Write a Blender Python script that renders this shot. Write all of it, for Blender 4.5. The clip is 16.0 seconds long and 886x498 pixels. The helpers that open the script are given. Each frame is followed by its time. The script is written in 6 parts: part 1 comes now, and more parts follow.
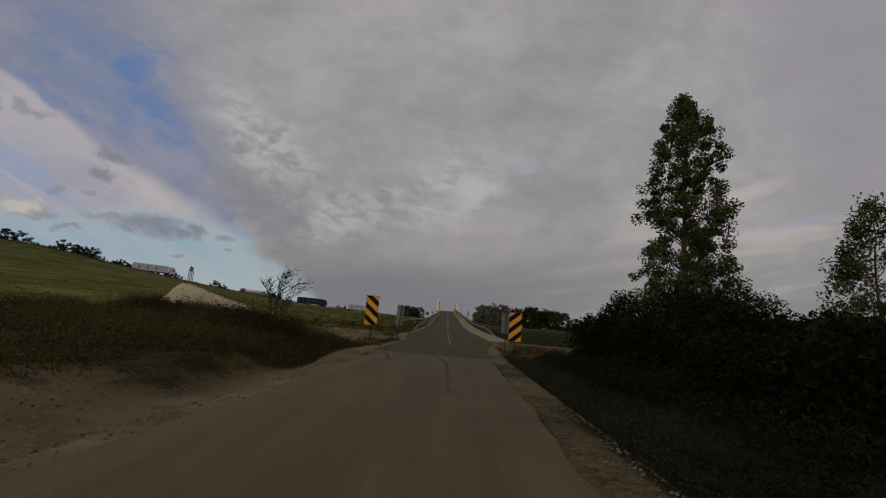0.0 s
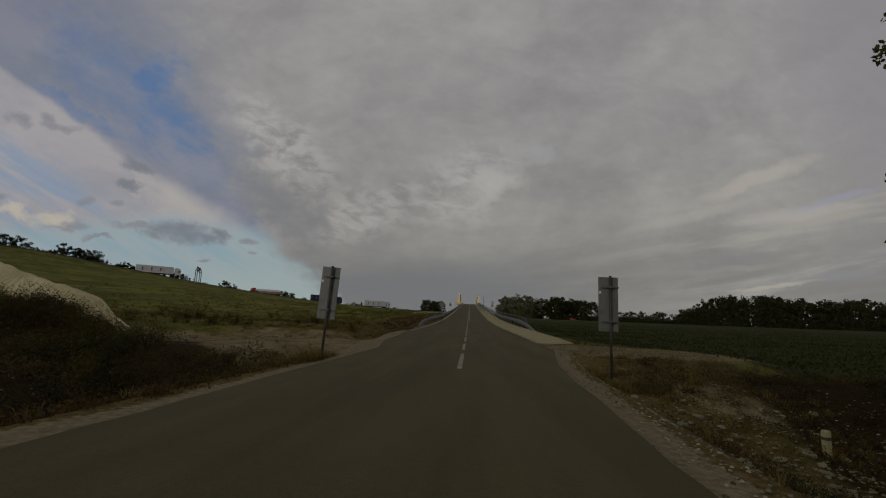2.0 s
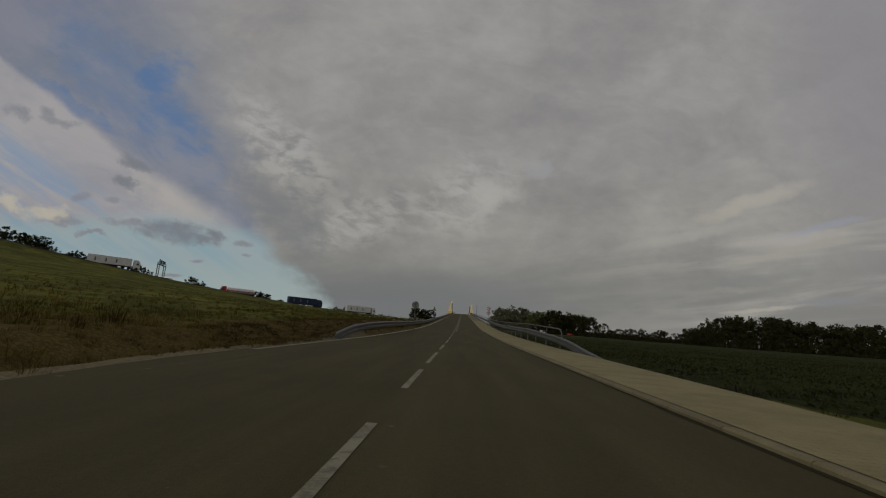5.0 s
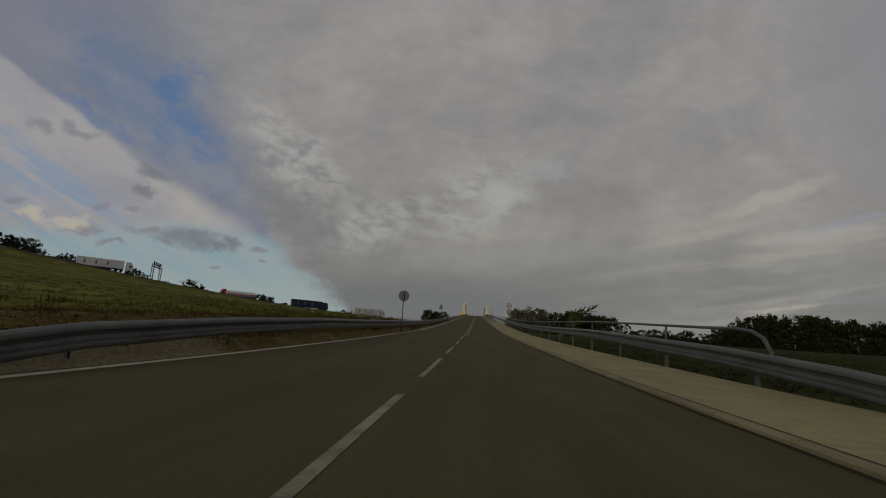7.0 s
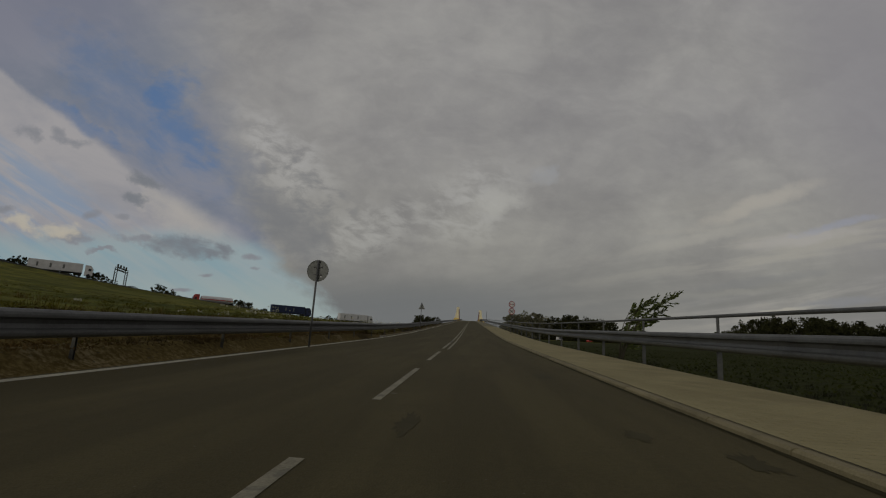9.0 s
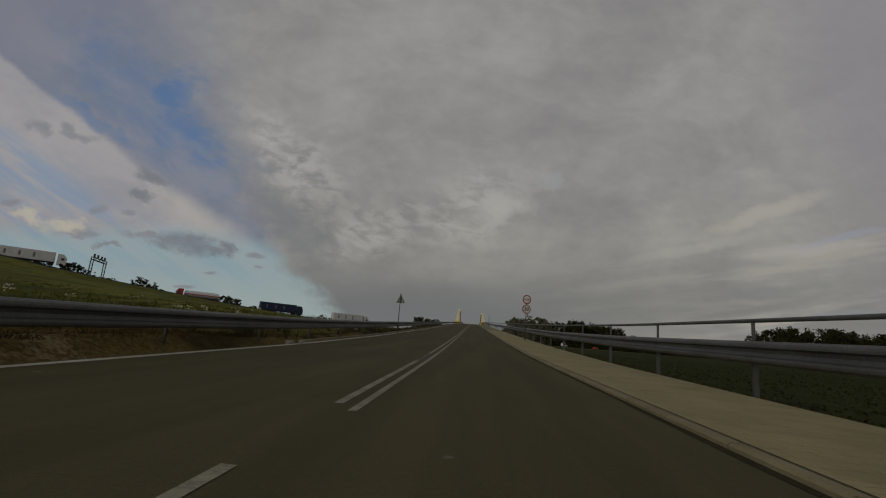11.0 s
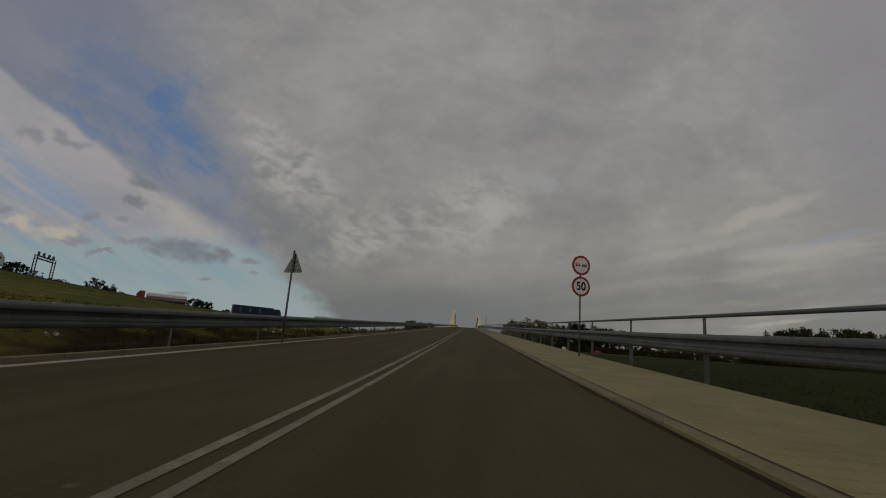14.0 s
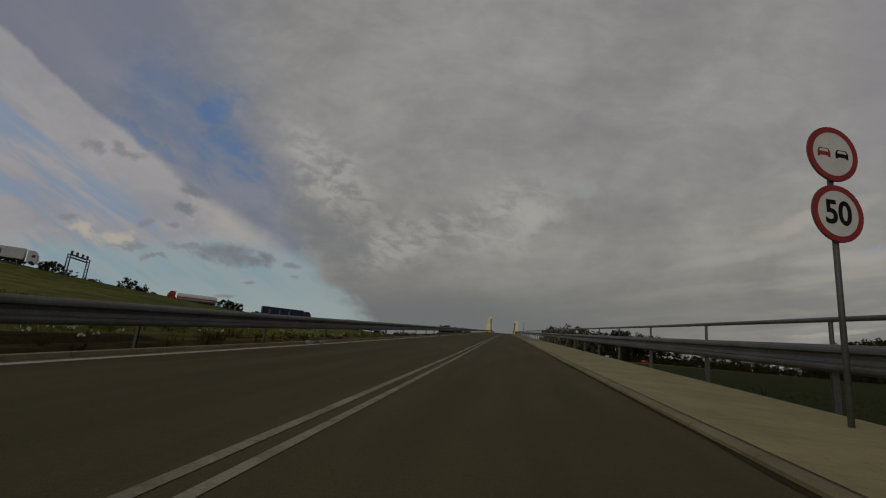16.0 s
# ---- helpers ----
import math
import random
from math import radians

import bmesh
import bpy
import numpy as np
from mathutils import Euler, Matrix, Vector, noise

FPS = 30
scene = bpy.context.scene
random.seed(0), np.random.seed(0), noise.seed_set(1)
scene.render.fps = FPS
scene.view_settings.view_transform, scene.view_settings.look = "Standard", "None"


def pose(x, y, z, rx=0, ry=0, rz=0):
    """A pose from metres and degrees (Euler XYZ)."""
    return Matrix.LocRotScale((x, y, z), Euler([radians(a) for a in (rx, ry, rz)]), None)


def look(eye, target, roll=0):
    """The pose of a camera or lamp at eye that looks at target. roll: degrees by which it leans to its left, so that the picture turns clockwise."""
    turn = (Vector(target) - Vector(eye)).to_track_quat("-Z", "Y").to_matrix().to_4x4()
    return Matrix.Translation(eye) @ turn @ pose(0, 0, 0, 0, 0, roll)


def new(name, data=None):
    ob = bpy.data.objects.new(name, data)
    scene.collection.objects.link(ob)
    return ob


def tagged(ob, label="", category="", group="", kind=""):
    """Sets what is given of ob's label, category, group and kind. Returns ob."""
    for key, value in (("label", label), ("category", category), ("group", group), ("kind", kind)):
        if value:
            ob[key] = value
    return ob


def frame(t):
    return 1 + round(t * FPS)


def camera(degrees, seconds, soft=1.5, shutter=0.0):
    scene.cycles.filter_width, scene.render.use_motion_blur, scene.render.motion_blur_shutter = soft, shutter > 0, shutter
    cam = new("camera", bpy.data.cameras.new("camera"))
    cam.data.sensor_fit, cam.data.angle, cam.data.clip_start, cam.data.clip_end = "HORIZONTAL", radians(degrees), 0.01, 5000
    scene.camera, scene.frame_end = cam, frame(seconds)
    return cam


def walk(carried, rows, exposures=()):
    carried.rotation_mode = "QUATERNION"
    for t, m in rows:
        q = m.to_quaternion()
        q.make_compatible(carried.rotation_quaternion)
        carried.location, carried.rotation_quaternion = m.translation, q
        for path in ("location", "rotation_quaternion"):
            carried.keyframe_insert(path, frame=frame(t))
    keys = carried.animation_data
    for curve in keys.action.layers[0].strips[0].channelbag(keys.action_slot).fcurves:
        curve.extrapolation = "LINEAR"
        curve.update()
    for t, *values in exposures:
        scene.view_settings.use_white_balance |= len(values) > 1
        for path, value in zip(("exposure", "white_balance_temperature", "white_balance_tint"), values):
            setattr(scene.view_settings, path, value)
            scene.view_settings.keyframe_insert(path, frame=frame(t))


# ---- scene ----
cam = camera(87.43, 16.0, soft=1.15, shutter=0.0)
# seconds, x, y, z, yaw, pitch, roll
PATH = [
    (0.0, -1.340, -16.278, 0.806, 1.09, 9.40, 4.40),
    (0.5, -1.179, -12.433, 0.806, 2.57, 9.53, 3.49),
    (1.0, -1.071, -8.459, 0.806, 3.52, 9.88, 3.75),
    (1.5, -1.009, -4.782, 0.803, 2.63, 8.67, 1.60),
    (2.0, -0.936, -1.013, 0.767, 3.54, 8.58, 2.41),
    (2.5, -0.836, 2.475, 0.734, 4.56, 8.55, 3.28),
    (3.0, -0.691, 5.831, 0.701, 0.31, 9.15, 2.65),
    (3.5, -0.605, 8.971, 0.671, 1.81, 9.55, 1.41),
    (4.0, -0.543, 12.044, 0.649, 3.15, 9.60, 4.88),
    (6.5, -0.349, 29.121, 0.707, 3.34, 10.13, 3.58),
    (7.0, -0.334, 32.442, 0.745, 4.72, 10.09, 4.01),
    (7.5, -0.323, 35.781, 0.784, 4.09, 10.48, 3.05),
    (8.0, -0.303, 39.129, 0.823, 3.34, 10.72, 3.80),
    (8.5, -0.274, 42.466, 0.880, 3.15, 10.73, 4.29),
    (9.0, -0.179, 45.760, 0.944, 3.97, 10.87, 3.45),
    (11.5, 0.092, 60.329, 1.283, 4.11, 11.21, 5.38),
    (12.0, 0.154, 63.223, 1.359, 2.68, 11.24, 4.92),
    (12.5, 0.214, 66.088, 1.434, 4.29, 11.26, 5.36),
    (13.0, 0.238, 68.896, 1.508, 3.77, 11.73, 3.84),
    (13.5, 0.232, 71.496, 1.593, 3.88, 11.62, 5.09),
    (14.0, 0.242, 74.003, 1.687, 3.93, 11.74, 4.28),
    (14.5, 0.259, 76.307, 1.774, 4.84, 11.70, 6.43),
    (15.0, 0.257, 78.649, 1.862, 3.56, 12.26, 1.44),
    (15.5, 0.248, 80.755, 1.946, 2.07, 12.00, 6.08),
    (16.0, 0.277, 82.706, 2.031, 8.58, 11.99, 5.30),
]


def carried_pose(x, y, z, yaw, pitch, roll):
    a, b = radians(yaw), radians(pitch)
    way = Vector((-math.sin(a) * math.cos(b), math.cos(a) * math.cos(b), math.sin(b)))
    return look((x, y, z), Vector((x, y, z)) + way, roll)


walk(cam, [(r[0], carried_pose(*r[1:])) for r in PATH], [(0.0, 0.26, 6480, 15), (0.8, 0.18, 6580, 11), (1.5, 0.06, 6620, 10), (3.5, 0.06, 6680, 8.3), (7.0, 0.0, 6680, 8), (13.0, -0.02, 6680, 8), (16.0, -0.06, 6680, 8)])

# ---------------------------------------------------------------- light
SUN_ELEVATION, SUN_AZIMUTH = 14.0, 215.0


class Nodes:
    """Short hand for node trees."""

    def __init__(self, tree):
        self.tree = tree

    def add(self, kind, **values):
        n = self.tree.nodes.new(kind)
        for k, v in values.items():
            if k in n.inputs:
                self.put(n.inputs[k], v)
        return n

    def put(self, socket, v):
        if isinstance(v, bpy.types.NodeSocket):
            self.tree.links.new(v, socket)
        elif isinstance(v, tuple) and socket.type == "RGBA":
            socket.default_value = (*v, 1.0) if len(v) == 3 else v
        else:
            socket.default_value = v

    def math(self, op, a, b=0.0, c=0.0, clamp=False):
        n = self.tree.nodes.new("ShaderNodeMath")
        n.operation, n.use_clamp = op, clamp
        for s, v in zip(n.inputs, (a, b, c)):
            self.put(s, v)
        return n.outputs[0]

    def smooth(self, v, lo, hi, a=0.0, b=1.0):
        n = self.tree.nodes.new("ShaderNodeMapRange")
        n.interpolation_type = "SMOOTHSTEP"
        for s, x in zip(n.inputs, (v, lo, hi, a, b)):
            self.put(s, x)
        return n.outputs[0]

    def mix(self, f, a, b, blend="MIX"):
        n = self.tree.nodes.new("ShaderNodeMix")
        n.data_type, n.blend_type = "RGBA", blend
        self.put(n.inputs[0], f), self.put(n.inputs[6], a), self.put(n.inputs[7], b)
        return n.outputs[2]

    def noise(self, vec, scale, detail=4.0, rough=0.55, distort=0.0):
        n = self.add("ShaderNodeTexNoise", Vector=vec, Scale=scale, Detail=detail, Roughness=rough, Distortion=distort)
        return n.outputs["Fac"]

    def vec(self, x, y, z=0.0):
        return self.add("ShaderNodeCombineXYZ", X=x, Y=y, Z=z).outputs[0]


def sky_world():
    """A cloud deck over most of the sky, torn open low on the left to blue air and a white bank.
    The clouds are laid out on a plane before the middle direction of the road: a to the right, b downwards, in tenths of a radian or so."""
    w = bpy.data.worlds.new("cloudy_sky")
    scene.world = w
    w.use_nodes = True
    t = w.node_tree
    t.nodes.clear()
    n = Nodes(t)
    gen = n.add("ShaderNodeTexCoord").outputs["Generated"]
    mid = carried_pose(0, 0, 0, 3.97, 10.87, 3.45).to_3x3()

    def dot(v):
        d = t.nodes.new("ShaderNodeVectorMath")
        d.operation = "DOT_PRODUCT"
        n.put(d.inputs[0], gen)
        d.inputs[1].default_value = v
        return d.outputs["Value"]

    ahead = dot(-mid.col[2])
    depth = n.math("MAXIMUM", ahead, 0.12)
    a = n.math("MULTIPLY_ADD", n.math("DIVIDE", dot(mid.col[0]), depth), 8.2, 7.84)
    b = n.math("MULTIPLY_ADD", n.math("DIVIDE", dot(mid.col[1]), depth), -8.2, 4.41)
    flat = n.vec(a, b)
    # wind-torn outlines: every patch is drawn on bent coordinates
    bend = n.add("ShaderNodeTexNoise", Vector=flat, Scale=1.3, Detail=6.0, Roughness=0.62).outputs["Color"]
    bent = n.add("ShaderNodeSeparateXYZ", Vector=bend)
    aw = n.math("ADD", a, n.math("MULTIPLY", n.math("SUBTRACT", bent.outputs[0], 0.5), 1.3))
    bw = n.math("ADD", b, n.math("MULTIPLY", n.math("SUBTRACT", bent.outputs[1], 0.5), 0.62))
    # directions round the point where all streaks meet
    ra, rb = n.math("SUBTRACT", a, 8.0), n.math("SUBTRACT", 6.1, b)
    turn = n.math("ARCTAN2", rb, ra)
    reach = n.math("LOGARITHM", n.math("SQRT", n.math("ADD", n.math("MULTIPLY", ra, ra), n.math("MULTIPLY", rb, rb))), 2.718)
    rays = n.vec(n.math("MULTIPLY", turn, 3.2), n.math("MULTIPLY", reach, 0.9))
    fine_rays = n.vec(n.math("MULTIPLY", turn, 5.0), n.math("MULTIPLY", reach, 2.2), 4.0)
    broad = n.noise(flat, 0.33, 4.0, 0.55)
    soft = n.noise(flat, 1.1, 6.0, 0.58, 0.4)
    fleck = n.noise(n.vec(n.math("ADD", a, n.math("MULTIPLY", b, -0.5)), n.math("MULTIPLY", b, 1.7)), 2.3, 6.0, 0.62, 0.35)
    streak = n.noise(rays, 1.25, 6.0, 0.55, 0.3)
    ripple = n.noise(fine_rays, 1.9, 6.0, 0.60, 0.5)
    wob = n.math("SUBTRACT", soft, 0.5)
    jag = n.math("SUBTRACT", fleck, 0.5)

    calm_a, calm_b = n.math("MULTIPLY_ADD", n.math("SUBTRACT", aw, a), 0.4, a), n.math("MULTIPLY_ADD", n.math("SUBTRACT", bw, b), 0.4, b)

    def spot(ca, cb, la, lb, tilt=0.0, rag=0.8, calm=False):
        """A soft ragged patch round a point, tilted by degrees (rising to the right)."""
        da, db = n.math("SUBTRACT", calm_a if calm else aw, ca), n.math("SUBTRACT", calm_b if calm else bw, cb)
        k, m = math.cos(radians(tilt)), math.sin(radians(tilt))
        u = n.math("DIVIDE", n.math("SUBTRACT", n.math("MULTIPLY", da, k), n.math("MULTIPLY", db, m)), la)
        v = n.math("DIVIDE", n.math("ADD", n.math("MULTIPLY", da, m), n.math("MULTIPLY", db, k)), lb)
        r = n.math("ADD", n.math("MULTIPLY", u, u), n.math("MULTIPLY", v, v))
        return n.smooth(n.math("ADD", r, n.math("MULTIPLY", jag, 2.6 * rag)), 1.25, -0.15)

    def lay(base, mask, tone, most=1.0):
        return n.mix(n.math("MULTIPLY", mask, most), base, tone)

    # the deck of grey cloud
    drift = n.noise(n.vec(n.math("MULTIPLY_ADD", b, 0.55, a), n.math("MULTIPLY_ADD", a, -0.22, n.math("MULTIPLY", b, 1.5)), 9.0), 0.62, 7.0, 0.60, 0.5)
    grey = n.mix(n.smooth(drift, 0.30, 0.70), (0.228, 0.222, 0.220), (0.272, 0.265, 0.259))
    grey = n.mix(1.0, grey, n.mix(n.smooth(broad, 0.34, 0.68), (1.06, 1.06, 1.05), (0.92, 0.92, 0.935)), "MULTIPLY")
    grey = n.mix(1.0, grey, n.mix(n.smooth(streak, 0.34, 0.68), (0.975, 0.975, 0.98), (1.03, 1.03, 1.025)), "MULTIPLY")
    grey = n.mix(1.0, grey, n.mix(n.smooth(fleck, 0.34, 0.68), (0.97, 0.97, 0.975), (1.035, 1.035, 1.03)), "MULTIPLY")
    grey = lay(grey, n.smooth(n.math("ADD", a, n.math("MULTIPLY", b, -0.35)), 12.2, 15.0), (0.222, 0.214, 0.228), 0.7)
    # small bright ripples where it is torn
    torn = n.math("MAXIMUM", spot(5.0, 2.75, 1.35, 0.62, -42, 0.4), n.math("MAXIMUM", spot(8.3, 3.6, 1.35, 0.75, 22, 0.5), spot(6.6, 4.1, 1.5, 0.55, 20, 0.5)))
    grey = lay(grey, n.math("MULTIPLY", torn, n.smooth(fleck, 0.40, 0.68)), (0.360, 0.355, 0.352), 0.80)
    grey = lay(grey, n.math("MULTIPLY", spot(5.3, 3.2, 1.4, 0.5, -42, 0.5), n.smooth(fleck, 0.56, 0.34)), (0.165, 0.170, 0.185), 0.55)
    grey = lay(grey, spot(9.6, 3.1, 0.34, 0.18, 10), (0.300, 0.310, 0.335), 0.45)
    grey = lay(grey, spot(8.85, 3.55, 0.45, 0.28, 15), (0.372, 0.366, 0.352), 0.7)
    # bands low on the right, pale where the light comes under them
    east = n.math("MULTIPLY", n.smooth(a, 9.0, 12.5), n.smooth(n.math("ADD", b, n.math("MULTIPLY", a, 0.10)), 4.3, 5.4))
    low = n.smooth(b, 4.2, 5.3)
    side = n.noise(n.vec(n.math("MULTIPLY", a, 0.16), n.math("ADD", n.math("MULTIPLY", b, 1.25), n.math("MULTIPLY", a, 0.14)), 2.0), 1.9, 5.0, 0.55, 0.35)
    grey = lay(grey, n.math("MULTIPLY", low, n.smooth(side, 0.66, 0.36)), (0.178, 0.177, 0.174), 0.75)
    grey = lay(grey, n.math("MULTIPLY", east, n.smooth(side, 0.50, 0.70)), (0.318, 0.302, 0.280), 0.65)
    for ca, cb, la, lb, tilt, tone, most in ((13.4, 3.62, 1.35, 0.17, 19, (0.375, 0.350, 0.318), 0.85), (12.2, 4.25, 1.3, 0.11, 12, (0.345, 0.330, 0.308), 0.6),
                                             (14.2, 4.22, 1.3, 0.14, 8, (0.352, 0.335, 0.335), 0.75), (14.8, 3.98, 0.9, 0.09, 14, (0.262, 0.275, 0.345), 0.8),
                                             (11.3, 4.85, 1.4, 0.07, 8, (0.318, 0.305, 0.284), 0.6), (13.6, 4.95, 1.6, 0.10, 8, (0.185, 0.188, 0.198), 0.5),
                                             (13.8, 5.50, 1.0, 0.05, 6, (0.395, 0.370, 0.325), 0.8), (12.3, 5.25, 1.9, 0.07, 6, (0.305, 0.295, 0.275), 0.5),
                                             (10.8, 5.45, 2.4, 0.16, 5, (0.178, 0.182, 0.192), 0.5), (14.9, 5.35, 0.9, 0.10, 5, (0.215, 0.225, 0.262), 0.6)):
        grey = lay(grey, spot(ca, cb, la, lb, tilt, 0.7, True), tone, most * 0.75)
    grey = lay(grey, n.math("MULTIPLY", n.smooth(b, 4.2, 5.3), n.smooth(a, 13.5, 11.0)), (0.162, 0.162, 0.160), 0.55)
    # the dark foot ahead and along the torn edge
    grey = lay(grey, n.math("MULTIPLY", n.smooth(b, 4.7, 5.5), n.math("MULTIPLY", n.smooth(a, 4.6, 5.6), n.smooth(a, 11.0, 8.2))), (0.142, 0.150, 0.162), 0.80)
    grey = lay(grey, spot(4.9, 3.9, 1.35, 0.52, -40, 0.5), (0.158, 0.163, 0.180), 0.80)
    grey = lay(grey, spot(4.0, 2.9, 1.0, 0.45, -42, 0.5), (0.172, 0.182, 0.215), 0.6)

    # beyond the edge: a thin blue-grey veil with holes of clear air
    air = n.add("ShaderNodeTexSky")
    air.sky_type, air.sun_disc = "NISHITA", False
    air.sun_elevation, air.sun_rotation = radians(SUN_ELEVATION), radians(SUN_AZIMUTH)
    blue = n.mix(1.0, air.outputs[0], (0.056, 0.058, 0.080), "MULTIPLY")
    blue = n.mix(0.7, blue, (0.104, 0.180, 0.330))
    veil = n.mix(n.smooth(ripple, 0.32, 0.70), (0.158, 0.180, 0.235), (0.208, 0.219, 0.268))
    veil = lay(veil, n.smooth(n.math("ADD", b, n.math("MULTIPLY", a, 0.3)), 2.0, 0.2), (0.172, 0.176, 0.232), 0.6)
    hole = n.math("MAXIMUM", spot(2.95, 1.65, 0.70, 0.42, 40, 0.9), n.math("MULTIPLY", spot(3.2, 2.45, 0.95, 0.55, -40, 0.9), 0.85))
    hole = n.math("MAXIMUM", hole, n.math("MULTIPLY", spot(2.5, 1.95, 2.4, 0.80, -42, 0.8), 0.50))
    hole = n.math("MAXIMUM", hole, n.math("MULTIPLY", spot(1.55, 2.28, 0.95, 0.17, -36, 0.35), 0.95))
    hole = n.math("MULTIPLY", hole, n.smooth(ripple, 0.70, 0.40, 0.35, 1.0))
    left = lay(veil, hole, blue)
    # the white bank below a long slanting edge
    edge = n.math("MULTIPLY_ADD", n.math("MULTIPLY", a, a), -0.035, n.math("MULTIPLY_ADD", a, 0.80, 1.22))
    past = n.math("ADD", n.math("SUBTRACT", b, edge), n.math("ADD", n.math("MULTIPLY", wob, 0.35), n.math("MULTIPLY", jag, 0.14)))
    bank = n.mix(n.smooth(ripple, 0.30, 0.66), (0.262, 0.262, 0.292), (0.325, 0.314, 0.330))
    bank = lay(bank, spot(3.4, 3.75, 1.0, 0.5, -30, 0.6), (0.385, 0.365, 0.345), 0.7)
    wisps = n.noise(n.vec(n.math("MULTIPLY_ADD", a, -0.62, b), n.math("MULTIPLY", a, 0.16), 7.0), 2.0, 6.0, 0.58, 0.3)
    bank = lay(bank, n.math("MULTIPLY", n.smooth(past, 0.75, 1.5), n.smooth(wisps, 0.56, 0.40)), (0.200, 0.262, 0.365), 0.85)
    bank = lay(bank, n.smooth(n.math("MULTIPLY_ADD", wob, 0.5, b), 3.95, 4.45), n.mix(n.smooth(wisps, 0.40, 0.62), (0.218, 0.318, 0.365), (0.268, 0.335, 0.362)), 0.92)
    bank = lay(bank, n.smooth(b, 4.7, 5.4), (0.300, 0.356, 0.352), 0.75)
    left = lay(left, n.smooth(past, -0.06, n.math("MULTIPLY_ADD", n.smooth(a, 1.2, 4.0), 0.30, 0.12)), bank, 0.97)
    # small cumulus: grey ones, and two that catch the sun
    dark, mild, lit = (0.165, 0.178, 0.205), (0.205, 0.212, 0.240), (0.430, 0.395, 0.335)
    for ca, cb, la, lb, tilt, tone in ((3.30, 4.36, 0.72, 0.17, -3, dark), (3.98, 4.46, 0.30, 0.14, 0, dark), (2.38, 4.26, 0.32, 0.10, -8, mild), (4.45, 4.56, 0.17, 0.05, 0, mild),
                                       (2.62, 3.16, 0.36, 0.13, -14, dark), (2.50, 3.51, 0.28, 0.10, -8, dark), (1.62, 3.83, 0.20, 0.08, 18, mild), (2.17, 3.83, 0.12, 0.05, 0, mild),
                                       (0.58, 2.42, 0.26, 0.11, -15, mild), (1.22, 2.47, 0.26, 0.11, -15, mild), (4.50, 4.75, 0.09, 0.03, 0, mild), (3.62, 4.86, 0.16, 0.03, 0, mild), (3.15, 5.1, 0.2, 0.03, 0, mild),
                                       (1.35, 4.20, 0.42, 0.10, -10, mild), (0.35, 3.93, 0.30, 0.10, -6, lit), (1.10, 4.07, 0.40, 0.11, -12, lit), (0.05, 3.70, 0.2, 0.06, 0, mild), (1.75, 4.46, 0.3, 0.035, -3, mild)):
        left = lay(left, spot(ca, cb, la * 1.15, lb * 1.2, tilt, 0.95, la < 0.25), tone, 0.88)
    grey = n.mix(n.smooth(b, 4.6, 2.0), n.mix(1.0, grey, (1.01, 1.022, 1.005), "MULTIPLY"), n.mix(1.0, grey, (1.035, 1.045, 1.078), "MULTIPLY"))
    # where the deck ends: a wide melt above, a firmer line below
    rim = n.math("ADD", n.math("MULTIPLY_ADD", b, 0.42, 2.72), n.math("MULTIPLY", n.math("MAXIMUM", n.math("SUBTRACT", b, 4.1), 0.0), 0.50))
    width = n.math("MAXIMUM", n.math("MULTIPLY_ADD", b, -0.34, 1.75), 0.32)
    over = n.math("DIVIDE", n.math("ADD", n.math("SUBTRACT", a, rim), n.math("MULTIPLY_ADD", wob, 0.9, n.math("MULTIPLY", jag, 0.5))), width)
    deck = n.smooth(over, -0.65, 1.0)
    deck = n.math("MAXIMUM", deck, n.smooth(ahead, 0.40, 0.22))
    sky = n.mix(deck, left, grey)
    back = n.add("ShaderNodeBackground", Color=sky, Strength=1.0)
    t.links.new(back.outputs[0], n.add("ShaderNodeOutputWorld").inputs[0])


sky_world()
sun = new("sun", bpy.data.lights.new("sun", "SUN"))
sun.data.energy, sun.data.angle, sun.data.color = 0.5, radians(25), (1.0, 0.94, 0.85)
_a, _e = radians(SUN_AZIMUTH), radians(SUN_ELEVATION)
sun.matrix_world = look((math.sin(_a) * math.cos(_e) * 100, math.cos(_a) * math.cos(_e) * 100, math.sin(_e) * 100), (0, 0, 0))

# ---------------------------------------------------------------- materials


